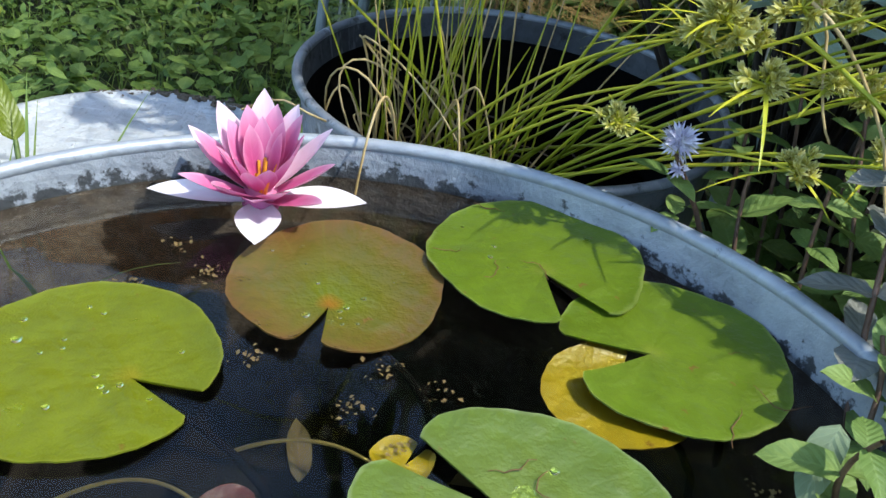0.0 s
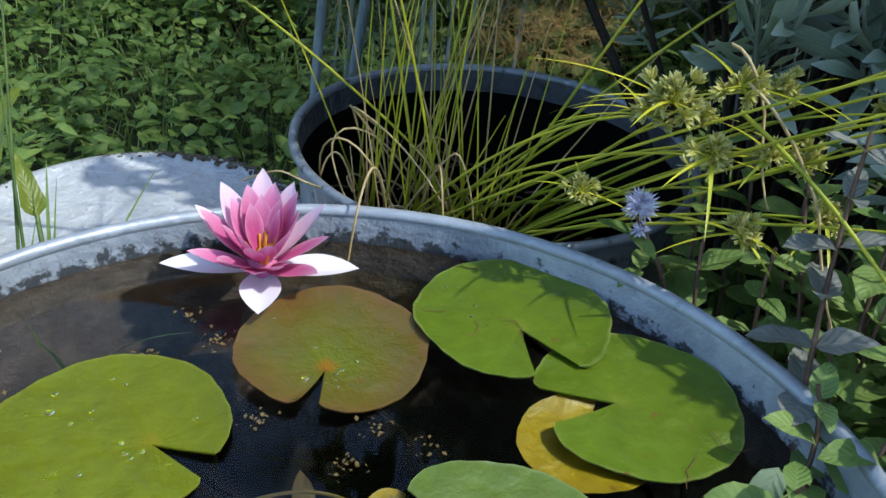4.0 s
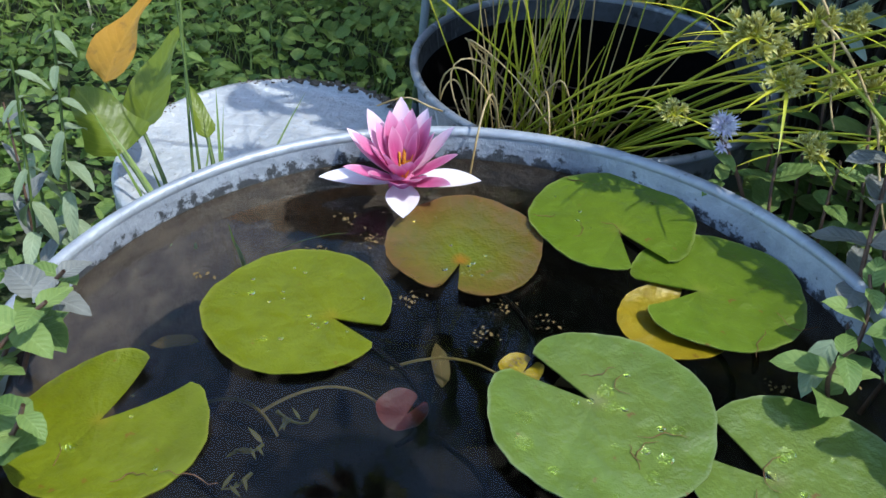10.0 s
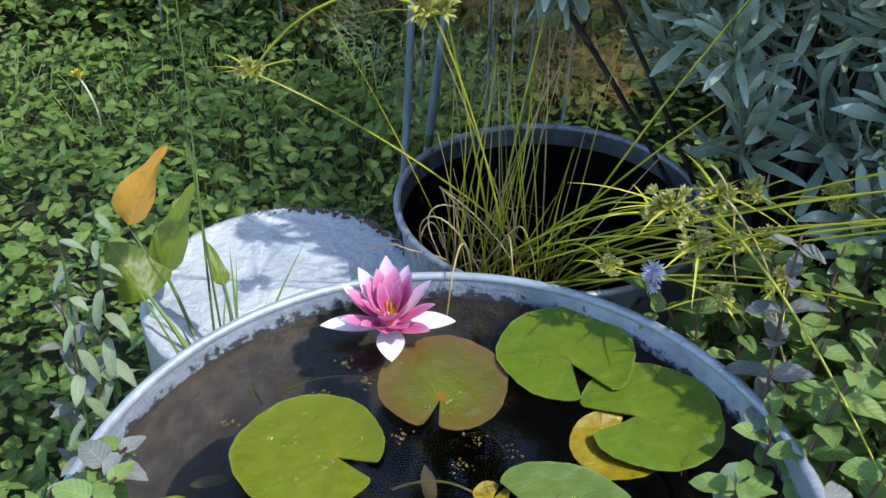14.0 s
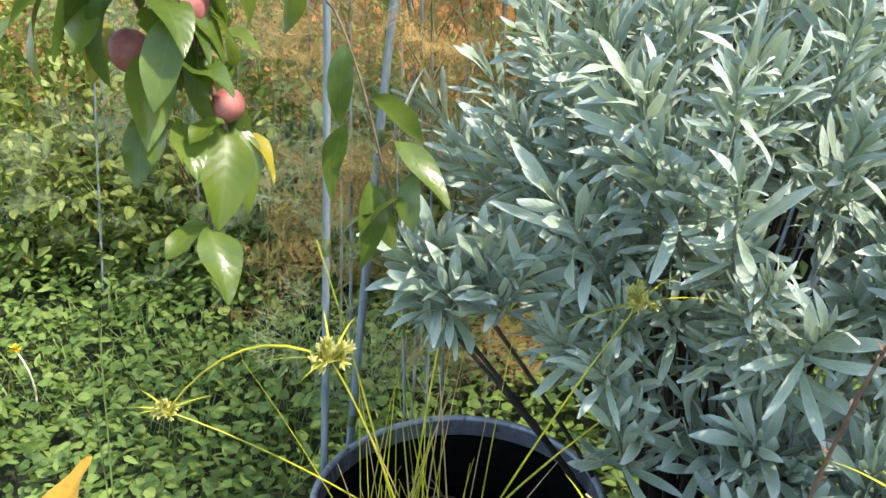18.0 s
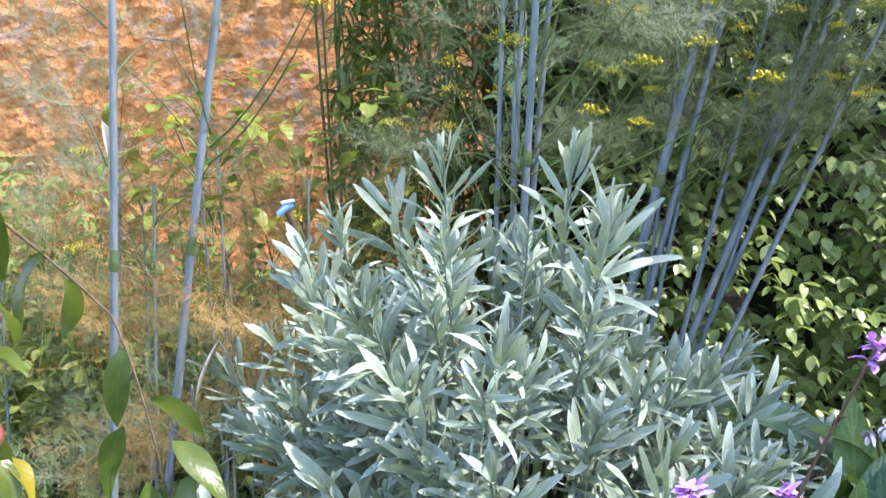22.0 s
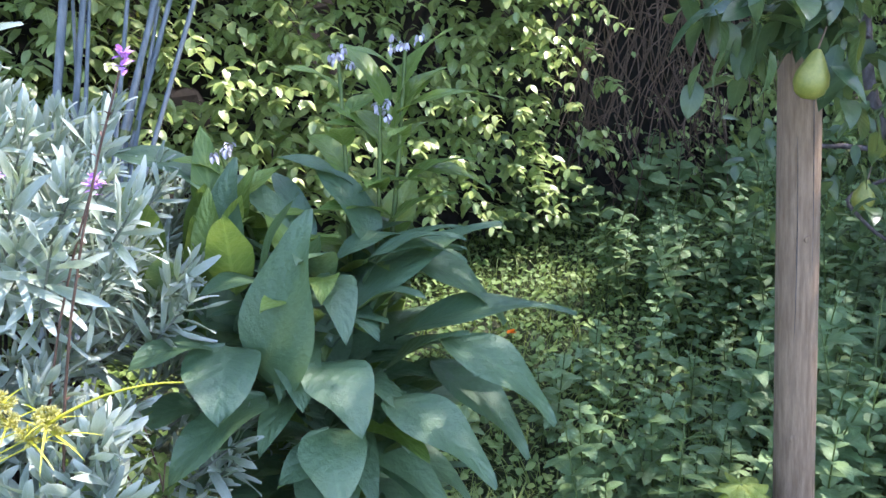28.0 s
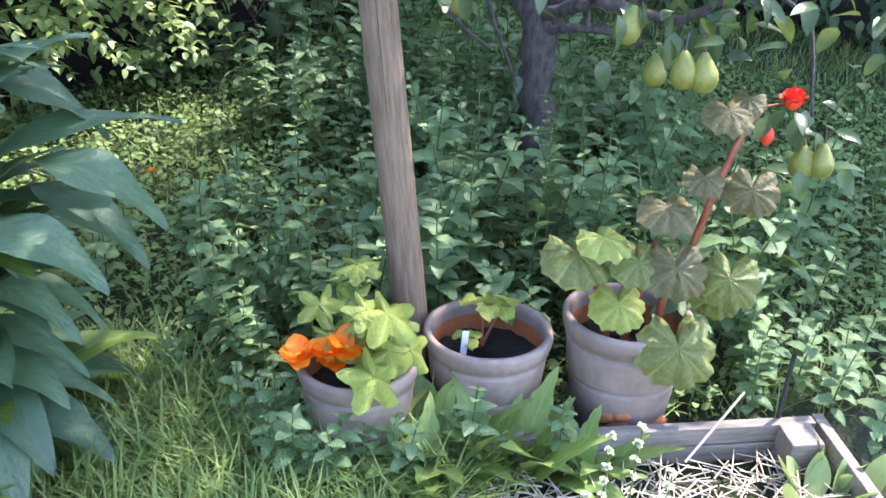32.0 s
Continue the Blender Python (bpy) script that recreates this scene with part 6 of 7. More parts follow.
bamboo = thing("bamboo_clump", "yellow-green bamboo leaning out by the wall", "bamboo", (0.25, 3.3, 0))
for _ in range(22):
    b = (rnd(-0.35, 0.5), rnd(-0.2, 0.3), 0)
    t = (b[0] * 1.3 + rnd(-0.2, 0.2), b[1] - rnd(0, 0.5), rnd(1.6, 2.6))
    part("culm", tube(bend(b, t, -0.1, 8), (0.007, 0.003), 5), CANE_G, bamboo)
k = 13000
pts = np.stack([rnd(-0.30, 0.95, k), rnd(-0.6, 0.2, k), rnd(0.7, 2.7, k)], -1)
part("foliage", Geo().many(leaf(0.10, 0.017, "lance", 4, 2, 0.5, 0.3), frames(pts, rnd(0, 360, k), rnd(-70, 20, k), rnd(-40, 40, k), rnd(0.6, 1.2, k))), BAMBOO, bamboo)

climber = thing("climber", "young climber with bright yellow-green lobed leaves", "climber", (-0.2, 2.40, 0))
for a, b in (((0, 0, 0), (-0.25, 0.05, 1.38)), ((0, 0, 0), (0.15, 0.05, 1.45)), ((0, 0.05, 0), (-0.05, 0, 1.28))):
    line = bend(a, b, 0, 9, (0.08, 0, 0))
    part("stem", tube(line, (0.005, 0.002), 5), BROWNSTEM, climber)
for _ in range(210):
    p = (rnd(-0.40, 0.40), rnd(-0.12, 0.12), rnd(1.12, 1.48) + rnd(-0.08, 0.1))
    part("leaf", Geo().many(leaf(rnd(0.05, 0.09), rnd(0.038, 0.06), "ovate", 6, 2, 0.5, 0.2, 0.06, 0.06), frames([p], rnd(0, 360), rnd(-40, 20))), CLIMB, climber)

# Shrubs and rank weeds at the foot of the wall.
weeds = herb_kind("wall_weed", "rank weed with small dull leaves before the wall", "weed", "weeds before the wall", 6, GREENSTEM, height=1.0, pairs=22, length=0.05, width=0.016, mat=CLOVER, bare=0.15, shape="lance", el=35)
scatter(weeds, [(rnd(-2.8, 0.2), rnd(2.7, 4.0), 0) for _ in range(130)], 9, 0.7, 1.2)
dryg = Geo()
for _ in range(70):
    b = np.array((rnd(-1.1, 0.1), rnd(2.3, 3.8), 0))
    t = b + (rnd(-0.3, 0.3), rnd(-0.2, 0.2), rnd(0.6, 1.35))
    dryg.add(tube(bend(b, t, -0.1, 8, (rnd(-0.15, 0.15), 0, 0)), (0.0016, 0.0008), 3))
tagged(part("dry_grass", dryg, DRY), "tall straw-coloured dry grass stems", "grass", kind="stuff")

k = 15000
x, y = rnd(-2.9, 0.2, k), rnd(2.5, 3.9, k)
z = rnd(0.05, 1, k) * (0.46 + 0.3 * np.clip(-0.8 - x, 0, 1) + 0.45 * (y - 2.5) / 1.4 + 0.25 * np.sin(3 * x) * np.sin(4 * y))
tagged(part("bramble_thicket", Geo().many(leaf(0.06, 0.036, "ovate", 4, 2, 0.4, 0.2), frames(np.stack([x, y, z], -1), rnd(0, 360, k), rnd(-60, 30, k), rnd(-40, 40, k), rnd(0.5, 1.3, k))), BRAMBLE), "leafy thicket at the foot of the wall", "thicket", kind="stuff")

# ---- pear tree and stake ----
stake = thing("wooden_stake", "weathered round wooden tree stake", "stake", (1.748, 0.479, 0))
stake.rotation_euler = (radians(-7.0), radians(-0.9), 0)
g = Geo().add(lathe([(0.039, 0.0), (0.0385, 0.4), (0.0375, 0.9), (0.037, 1.28), (0.034, 1.295), (0.001, 1.297)], 24))
part("shaft", g, STAKE, stake)
for z, a, s in ((0.475, 215, 0.8), (0.865, 243, 0.7)):
    part("knot", blob(0.0012, 0.007 * s, 0.010 * s, 10, 6, 0.12), STAKE, stake).matrix_basis = pose(0.0377 * math.cos(radians(a)), 0.0377 * math.sin(radians(a)), z, 0, 0, a)
for a0, z0, z1, w in ((3.75, 0.62, 1.05, 0.05), (4.25, 0.15, 0.5, 0.04), (4.5, 0.8, 1.25, 0.06), (3.5, 0.2, 0.42, 0.03)):
    part("crack", tube([(0.0372 * math.cos(a0 + w * math.sin(9 * z)), 0.0372 * math.sin(a0 + w * math.sin(9 * z)), z) for z in np.linspace(z0, z1, 12)], [0.0004, 0.0013, 0.0004], 4), BARK, stake)

pear = thing("pear_tree", "old pear tree with grey bark and hanging green pears", "tree", (2.86, 0.95, 0))
T0 = np.array((2.86, 0.95, 0))


def limb(points, r0, r1, sides=9, name="branch"):
    """A gnarled limb through a few points."""
    p = np.array(points, float)
    s = np.linspace(0, 1, len(p))
    t = np.linspace(0, 1, 5 * len(p))
    line = np.stack([np.interp(t, s, p[:, c]) for c in range(3)], -1)
    for _ in range(3):
        line[1:-1] = 0.25 * line[:-2] + 0.5 * line[1:-1] + 0.25 * line[2:]
    line[1:-1] += RNG.normal(0, 0.12 * r0, line[1:-1].shape)
    rad = np.linspace(r0, r1, len(t)) * rnd(0.92, 1.10, len(t))
    part(name, tube(line - T0, rad, sides), BARK, pear)


limb([(2.838, 0.853, 0.004), (2.839, 0.883, 0.203), (2.841, 0.906, 0.427), (2.838, 0.933, 0.608), (2.821, 0.975, 0.776), (2.807, 1.009, 0.942), (2.809, 1.060, 1.277), (2.778, 1.157, 1.949)], 0.060, 0.030, 14, "trunk")
for points, r0, r1 in (
    ([(2.833, 0.948, 0.588), (2.805, 0.986, 0.649), (2.763, 1.056, 0.751), (2.730, 1.106, 0.837), (2.712, 1.141, 0.929), (2.692, 1.209, 1.268)], 0.024, 0.014),
    ([(2.747, 1.062, 0.765), (2.592, 1.126, 0.782), (2.515, 1.216, 0.775)], 0.009, 0.005),
    ([(2.742, 1.082, 0.769), (2.704, 1.141, 0.834), (2.675, 1.190, 0.896)], 0.010, 0.006),
    ([(2.876, 0.938, 0.418), (2.956, 0.944, 0.533), (2.997, 0.908, 0.708), (3.029, 0.865, 0.820), (3.038, 0.855, 0.937), (3.061, 0.880, 1.397)], 0.040, 0.020),
    ([(2.830, 0.911, 0.609), (2.788, 0.751, 0.678), (2.831, 0.666, 0.688), (2.862, 0.608, 0.670), (2.875, 0.463, 0.665)], 0.022, 0.015),
    ([(2.839, 0.897, 0.560), (2.829, 0.760, 0.602), (2.870, 0.688, 0.598), (2.896, 0.586, 0.572)], 0.016, 0.010),
    ([(2.839, 0.742, 0.592), (2.838, 0.761, 0.694), (2.852, 0.755, 0.808), (2.862, 0.766, 1.004)], 0.012, 0.007),
    ([(2.866, 0.473, 0.664), (2.860, 0.381, 0.727), (2.883, 0.299, 0.786), (2.911, 0.221, 0.835)], 0.014, 0.008),
    ([(2.994, 0.890, 0.616), (3.144, 0.553, 0.690), (3.172, 0.494, 0.765), (3.205, 0.421, 0.817), (3.240, 0.327, 0.869)], 0.016, 0.009),
    ([(2.814, 0.946, 0.750), (2.446, 1.004, 0.695), (2.503, 0.921, 0.607), (2.531, 0.879, 0.578)], 0.006, 0.004),
    ([(2.757, 1.041, 0.751), (2.679, 1.013, 0.670), (2.696, 0.973, 0.572), (2.727, 0.907, 0.401)], 0.008, 0.005),
    ([(2.809, 1.025, 1.086), (2.367, 0.802, 1.422), (1.599, 0.528, 1.383)], 0.022, 0.011),
    ([(2.170, 0.690, 1.421), (2.111, 0.458, 1.286), (2.059, 0.175, 1.121)], 0.010, 0.005),
    ([(2.828, 0.742, 0.675), (2.546, 0.487, 0.861), (2.302, 0.278, 1.057)], 0.012, 0.006),
    ([(2.546, 0.487, 0.861), (2.346, 0.216, 0.967), (2.196, 0.029, 0.950)], 0.010, 0.005),
    ([(2.346, 0.216, 0.967), (2.356, -0.041, 0.882), (2.298, -0.100, 0.695)], 0.006, 0.003),
    ([(1.776, 0.595, 1.395), (1.698, 0.494, 1.318), (1.574, 0.396, 1.242)], 0.006, 0.003),
):
    limb(points, r0, r1)


def pear_leaves(centre, spread, n, hang=(-80, 10), size=1.0):
    for _ in range(n):
        p = np.add(centre, RNG.normal(0, 1, 3) * spread) - T0
        part("leaf", Geo().many(leaf(rnd(0.050, 0.076) * size, rnd(0.030, 0.042) * size, "ovate", 6, 2, rnd(0.2, 0.8), 0.3, 0.03), frames([p], rnd(0, 360), rnd(*hang), rnd(-40, 40))), PEARLEAF, pear)


for centre, spread, n in (((1.560, 0.463, 1.296), (0.08, 0.06, 0.045), 34), ((1.916, 0.320, 1.208), (0.12, 0.1, 0.09), 26), ((2.052, 0.091, 0.990), (0.08, 0.08, 0.07), 18), ((2.302, 0.232, 1.089), (0.15, 0.15, 0.10), 28), ((2.598, 0.506, 1.125), (0.25, 0.25, 0.16), 40), ((2.382, 1.165, 0.818), (0.1, 0.1, 0.10), 26), ((1.899, 0.560, 0.960), (0.06, 0.06, 0.08), 22), ((2.631, 1.099, 0.764), (0.10, 0.10, 0.12), 60), ((2.837, 0.656, 0.817), (0.12, 0.18, 0.12), 36), ((3.127, 0.544, 0.882), (0.15, 0.25, 0.13), 44), ((2.921, 0.902, 0.951), (0.15, 0.15, 0.10), 50), ((2.109, 0.060, 0.896), (0.07, 0.09, 0.05), 22), ((2.298, -0.080, 0.694), (0.06, 0.06, 0.07), 16), ((2.240, -0.268, 0.983), (0.1, 0.1, 0.09), 34), ((2.099, 0.038, 0.975), (0.12, 0.1, 0.06), 26), ((2.436, -0.034, 0.983), (0.15, 0.2, 0.10), 18), ((1.561, 0.535, 1.253), (0.08, 0.07, 0.04), 60), ((2.635, 0.108, 1.083), (0.25, 0.2, 0.15), 20)):
    pear_leaves(centre, spread, n)

# Out of view; sized and placed to keep direct sun off pots and comfrey.
# The crown above the lower limbs: clumps of leaves with gaps between them.
crown = Geo()
for _ in range(70):
    d = RNG.normal(size=3)
    d /= np.linalg.norm(d)
    c_ = np.array((0.05, -0.15, 2.75)) + d * (1.2, 1.05, 0.85) * rnd(0.35, 1.0) ** 0.6
    if c_[2] < 1.85:
        continue
    n = int(rnd(60, 100))
    crown.many(leaf(0.07, 0.042, "ovate", 4, 2, 0.5, 0.3), frames(c_ + RNG.normal(0, 1, (n, 3)) * (0.19, 0.19, 0.13), rnd(0, 360, n), rnd(-75, 15, n), rnd(-40, 40, n), rnd(0.8, 1.3, n)))
    limb([T0 + (-0.04, 0.15, 2.0), T0 + 0.5 * (c_ + (-0.04, 0.15, 2.0)) + (0, 0, 0.06), T0 + c_], 0.014, 0.004, 5)
tagged(part("crown", crown, PEARLEAF, pear, "clumped leafy crown out of view, placed for shade"), kind="stuff")


pear_leaves((1.580, 0.519, 1.299), (0.085, 0.07, 0.04), 60, (-75, 0), 1.3)
pear_leaves((1.692, 0.479, 1.193), (0.06, 0.06, 0.06), 16, (-80, -20), 1.2)


def pear_fruit(p, s=1.0):
    prof = [(0.001, -0.034), (0.012, -0.033), (0.024, -0.024), (0.029, -0.008), (0.027, 0.008), (0.019, 0.024), (0.012, 0.038), (0.006, 0.047), (0.001, 0.049)]
    f_ = part("pear", Geo().add(lathe(prof, 18)).mesh("pear", PEARSKIN), None, pear, "hanging green pear")
    f_.matrix_basis = pose(p[0] - T0[0], p[1] - T0[1], p[2] - T0[2], rnd(-10, 10), rnd(-10, 10), rnd(0, 360)) @ Matrix.Diagonal((s, s, s, 1))
    part("fruit_stalk", tube(bend((0, 0, 0.047), (0.006, 0.003, 0.085), 0, 4), (0.002, 0.0015), 5), TWIG, f_)


for p in ((1.940, 0.162, 0.899), (1.961, 0.050, 0.836), (1.980, 0.019, 0.833), (2.016, 0.426, 1.033), (2.045, 0.383, 1.011), (2.258, 0.287, 1.072), (2.126, 0.181, 0.765), (2.455, 0.938, 0.707), (2.283, -0.106, 0.596), (2.297, -0.141, 0.603), (2.349, 0.134, 1.114), (2.564, 0.414, 0.934), (2.641, 0.356, 0.999), (1.521, 0.438, 1.184), (1.916, 0.374, 1.264)):
    pear_fruit(p, rnd(0.84, 0.98))

# ---- pots ----


def pot(label, at, r, h, group="pots in a row", bare=False):
    ob = thing("flower_pot", label, "flower pot", at, group)
    part("wall", lathe([(0.001, 0.0), (0.70 * r, 0.0), (0.74 * r, 0.012), (0.84 * r, 0.455 * h), (0.84 * r, 0.47 * h), (0.80 * r, 0.475 * h), (0.80 * r, 0.505 * h), (0.865 * r, 0.51 * h), (0.875 * r, 0.525 * h), (0.92 * r, 0.76 * h), (0.915 * r, 0.78 * h), (0.885 * r, 0.785 * h), (0.885 * r, 0.81 * h), (0.95 * r, 0.83 * h), (0.99 * r, 0.9 * h), (1.0 * r, 0.95 * h), (0.985 * r, 0.99 * h), (0.94 * r, h), (0.885 * r, 0.985 * h), (0.87 * r, 0.93 * h), (0.85 * r, 0.72 * h)], 56), CLAY, ob)
    part("inner_band", lathe([(0.862 * r, 0.86 * h), (0.845 * r, 0.74 * h), (0.835 * r, 0.70 * h)], 48), TERRA, ob, "bare terracotta band inside")
    g = Geo().add(lathe([(0.835 * r, 0.715 * h), (0.6 * r, 0.73 * h), (0.3 * r, 0.72 * h), (0.001, 0.725 * h)], 40))
    g.v[0][:, 2] += RNG.normal(0, 0.003, len(g.v[0]))
    part("soil", g, SOIL, ob, "black potting soil")
    return ob


pot_1 = pot("grey-brown clay pot with a yellow-green begonia", (1.515, 0.452, -0.006), 0.127, 0.245)
pot_2 = pot("grey-brown clay pot with bare soil and a seedling", (1.775, 0.309, -0.006), 0.142, 0.25)
pot_3 = pot("tall grey-brown clay pot with peeling orange base", (1.982, 0.084, -0.006), 0.142, 0.285)
for ob in (pot_1, pot_2, pot_3):
    ob.rotation_euler = (radians(-3.3), radians(3.7), 0)
for a, h, s in ((225, 0.045, 0.040), (250, 0.04, 0.048), (205, 0.05, 0.034), (190, 0.075, 0.026), (212, 0.085, 0.018)):
    rr = 0.142 * (0.74 + 0.10 * h / 0.13)
    part("peeled_patch", blob(0.004, s, s * 0.6, 12, 8, 0.15), TERRA, pot_3, "peeling orange patch").matrix_basis = pose(rr * math.cos(radians(a)), rr * math.sin(radians(a)), h, 0, -8, a)

tag = thing("plant_label", "white plastic plant label stuck in the soil", "plant label", (1.715, 0.335, 0.175))
part("strip", slab(-0.007, -0.001, 0, 0.007, 0.001, 0.085, 0.0008), WHITE, tag)
tag.rotation_euler = (radians(-6), radians(4), radians(-52))
seedling = thing("begonia_seedling", "small crinkled yellow-green begonia seedling", "begonia", (1.80, 0.345, 0.175))
for tip, w in (((0.03, 0.02, 0.09), 0.06), ((0.055, -0.01, 0.085), 0.055), ((-0.05, 0.0, 0.05), 0.04)):
    part("stalk", tube(bend((0, 0, 0), tip, 0, 5), (0.004, 0.003), 6), REDSTEM, seedling)
    for k in range(3):
        part("leaf", Geo().many(leaf(w, w * 0.8, "round", 9, 4, 0.5, 0.15, 0.12, 0.08), frames([tip], 120 * k + 20, 5)), BEGONIA_Y, seedling)

def fan_leaf(c_, size, yaw, el, mat, lobes=7, plant=None, origin=None, deep=0.10):
    """A round leaf with radial folds and a toothed edge, hung at its middle."""
    n, m = 56, 5
    P, U = [], []
    for i in range(n + 1):
        a = 2 * math.pi * i / n
        far = size * (1 + deep * math.sin(lobes * a) + 0.05 * math.sin(3 * a + 1) + 0.04 * math.sin(19 * a)) * (1 - 0.75 * math.exp(-((a if a < 3.14 else 6.283 - a) ** 2) * 14))
        for k in range(m + 1):
            q = k / m
            P.append((-math.sin(a) * far * q, -math.cos(a) * far * q, size * (0.075 * q * math.cos(lobes * a) - 0.32 * q * q + 0.06 * q * math.sin(11 * a + 9 * q))))
            U.append((i / n * 4 % 1, q))
    k = m + 1
    F = np.array([(i * k + j, (i + 1) * k + j, (i + 1) * k + j + 1, i * k + j + 1) for i in range(n) for j in range(m)])
    part("leaf", Geo().many((np.array(P), F, np.array(U)), frames([np.array(c_) - origin], yaw, el)), mat, plant)


beg_1 = thing("orange_begonia", "yellow-green begonia with bright orange flowers", "begonia", (1.515, 0.452, 0.17))
B0 = np.array((1.515, 0.452, 0.17))
for k in range(17):
    tip = np.array((1.555 + rnd(-0.11, 0.10), 0.455 + rnd(-0.10, 0.10), rnd(0.27, 0.40)))
    part("stalk", tube(bend((0, 0, 0), tip - B0, -0.02, 6), (0.005, 0.003), 6), GREENSTEM, beg_1)
    fan_leaf(tip, rnd(0.034, 0.058), 127 + rnd(-110, 110), rnd(-60, 20), BEGONIA_Y, 5, beg_1, B0, 0.3)
for c_, n in (((1.422, 0.525, 0.271), 8), ((1.458, 0.487, 0.274), 9), ((1.493, 0.460, 0.283), 10), ((1.472, 0.479, 0.252), 8)):
    fl = part("flower", blob(0.007, 0.007, 0.007, 8, 5), YELLOW, beg_1, "bright orange flower")
    fl.location = np.array(c_) - B0
    for k in range(n):
        part("petal", Geo().many(leaf(rnd(0.038, 0.052), 0.046, "petal", 6, 4, 0.3, 0.15, 0.1), frames([(0, 0, 0)], 360 / n * k + rnd(-15, 15), rnd(0, 50))), ORANGE, fl)

beg_3 = thing("tall_begonia", "tall begonia with red stems and browning lobed leaves", "begonia", (1.982, 0.084, 0.2))
B3 = np.array((1.982, 0.084, 0.2))
for pts, r in ((((1.989, 0.030, 0.225), (2.004, 0.029, 0.343), (2.023, -0.002, 0.458), (2.048, -0.015, 0.568), (2.048, -0.025, 0.622), (2.096, -0.036, 0.713), (2.145, -0.046, 0.745)), 0.0085), (((1.951, 0.081, 0.221), (1.980, 0.072, 0.380), (2.009, 0.067, 0.460)), 0.009), (((1.931, 0.102, 0.220), (1.932, 0.151, 0.345), (1.943, 0.186, 0.433)), 0.007)):
    part("stem", tube([np.array(p) - B3 for p in pts], (r, r * 0.8), 8), REDSTEM, beg_3, "thick red stem")


for c_, s, yaw, el, mat in (
    ((1.926, -0.053, 0.289), 0.092, 130, -52, BEGONIA_M), ((1.951, -0.008, 0.450), 0.072, 125, -50, BEGONIA), ((1.971, 0.039, 0.562), 0.066, 130, -22, BEGONIA),
    ((1.856, 0.165, 0.459), 0.080, 140, -28, BEGONIA_M), ((1.889, 0.127, 0.496), 0.062, 150, -15, BEGONIA_Y), ((2.022, -0.093, 0.427), 0.070, 110, -55, BEGONIA_M),
    ((1.901, 0.080, 0.352), 0.065, 130, -45, BEGONIA_Y), ((2.076, -0.083, 0.601), 0.060, 115, -60, BEGONIA), ((2.053, -0.015, 0.754), 0.056, 130, -30, BEGONIA),
    ((2.106, -0.027, 0.767), 0.040, 100, -30, BEGONIA), ((1.915, 0.058, 0.456), 0.060, 140, -40, BEGONIA_M), ((2.010, 0.112, 0.419), 0.06, 200, -30, BEGONIA_M), ((2.056, -0.061, 0.359), 0.06, 110, -65, BEGONIA_M), ((1.875, 0.179, 0.410), 0.05, 150, -40, BEGONIA_Y), ((2.009, -0.007, 0.629), 0.045, 120, -35, BEGONIA)
):
    fan_leaf(c_, s * 0.9, yaw, el, mat, 9, beg_3, B3, 0.05)
red = part("flower", blob(0.018, 0.018, 0.018, 12, 8, 0.05), RED, beg_3, "scarlet double flower")
red.location = np.array((2.212, -0.080, 0.747)) - B3
for k in range(16):
    part("petal", Geo().many(leaf(0.033, 0.032, "petal", 5, 4, -0.7, 0.2, 0.08), frames([(0, 0, -0.004)], 137.5 * k, 5 + 4.5 * k)), RED, red)
part("flower_stalk", tube(bend(np.array((2.145, -0.046, 0.745)) - B3, np.array((2.207, -0.070, 0.743)) - B3, 0, 5), 0.0025, 5), REDSTEM, beg_3)
for c_, s in (((2.176, -0.056, 0.678), 0.013), ((1.851, 0.148, 0.425), 0.012)):
    part("bud", blob(s, s, s * 1.6, 10, 7), RED, beg_3, "red bud").location = np.array(c_) - B3

# ---- raised bed ----
bed = thing("raised_bed", "low grey plank border with a corner post", "raised bed", (1.43, 0.465, 0))
ang = math.degrees(math.atan2(-0.692, 0.70))
for z0, z1, y0 in ((0.0, 0.045, -0.045), (0.048, 0.092, -0.043)):
    part("plank", slab(0.08, y0, z0, 1.05, y0 + 0.026, z1, 0.003), WOOD, bed)
part("corner_post", slab(0.96, -0.117, 0.0, 1.03, -0.048, 0.10, 0.004), WOOD, bed)
for z0, z1 in ((0.0, 0.045), (0.048, 0.092)):
    part("side_plank", slab(1.054, -0.75, z0, 1.078, -0.012, z1, 0.003), WOOD, bed)
part("left_stake", slab(0.045, -0.055, 0.0, 0.075, -0.025, 0.13, 0.003), WOOD, bed)
bed.rotation_euler = (0, 0, radians(ang))
g = Geo()
for _ in range(900):
    u, w = rnd(0.25, 1.02), rnd(-0.60, -0.06)
    p = np.array((1.41 + u * math.cos(radians(ang)) - w * math.sin(radians(ang)), 0.46 + u * math.sin(radians(ang)) + w * math.cos(radians(ang)), rnd(0.006, 0.05)))
    a = rnd(0, 6.28)
    L = rnd(0.04, 0.15)
    g.add(tube([p, p + (L * math.cos(a), L * math.sin(a), rnd(-0.01, 0.015))], (0.0022, 0.0016), 4))
tagged(part("straw_mulch", g, STRAW), "loose pale straw mulch in the bed", "straw", kind="stuff")
rod = thing("black_rod", "thin black plastic garden rod", "rod", (2.105, -0.235, 0))
part("shaft", tube([(0, 0, -0.02), (0.012, 0.006, 0.25)], 0.005, 8), BLACK, rod)
part("straw_stick", tube([(1.852, -0.138, 0.088), (2.006, -0.178, 0.195)], 0.003, 5), STRAW)
tagged(bpy.data.objects["straw_stick"], "single long dry straw on the bed", "straw")
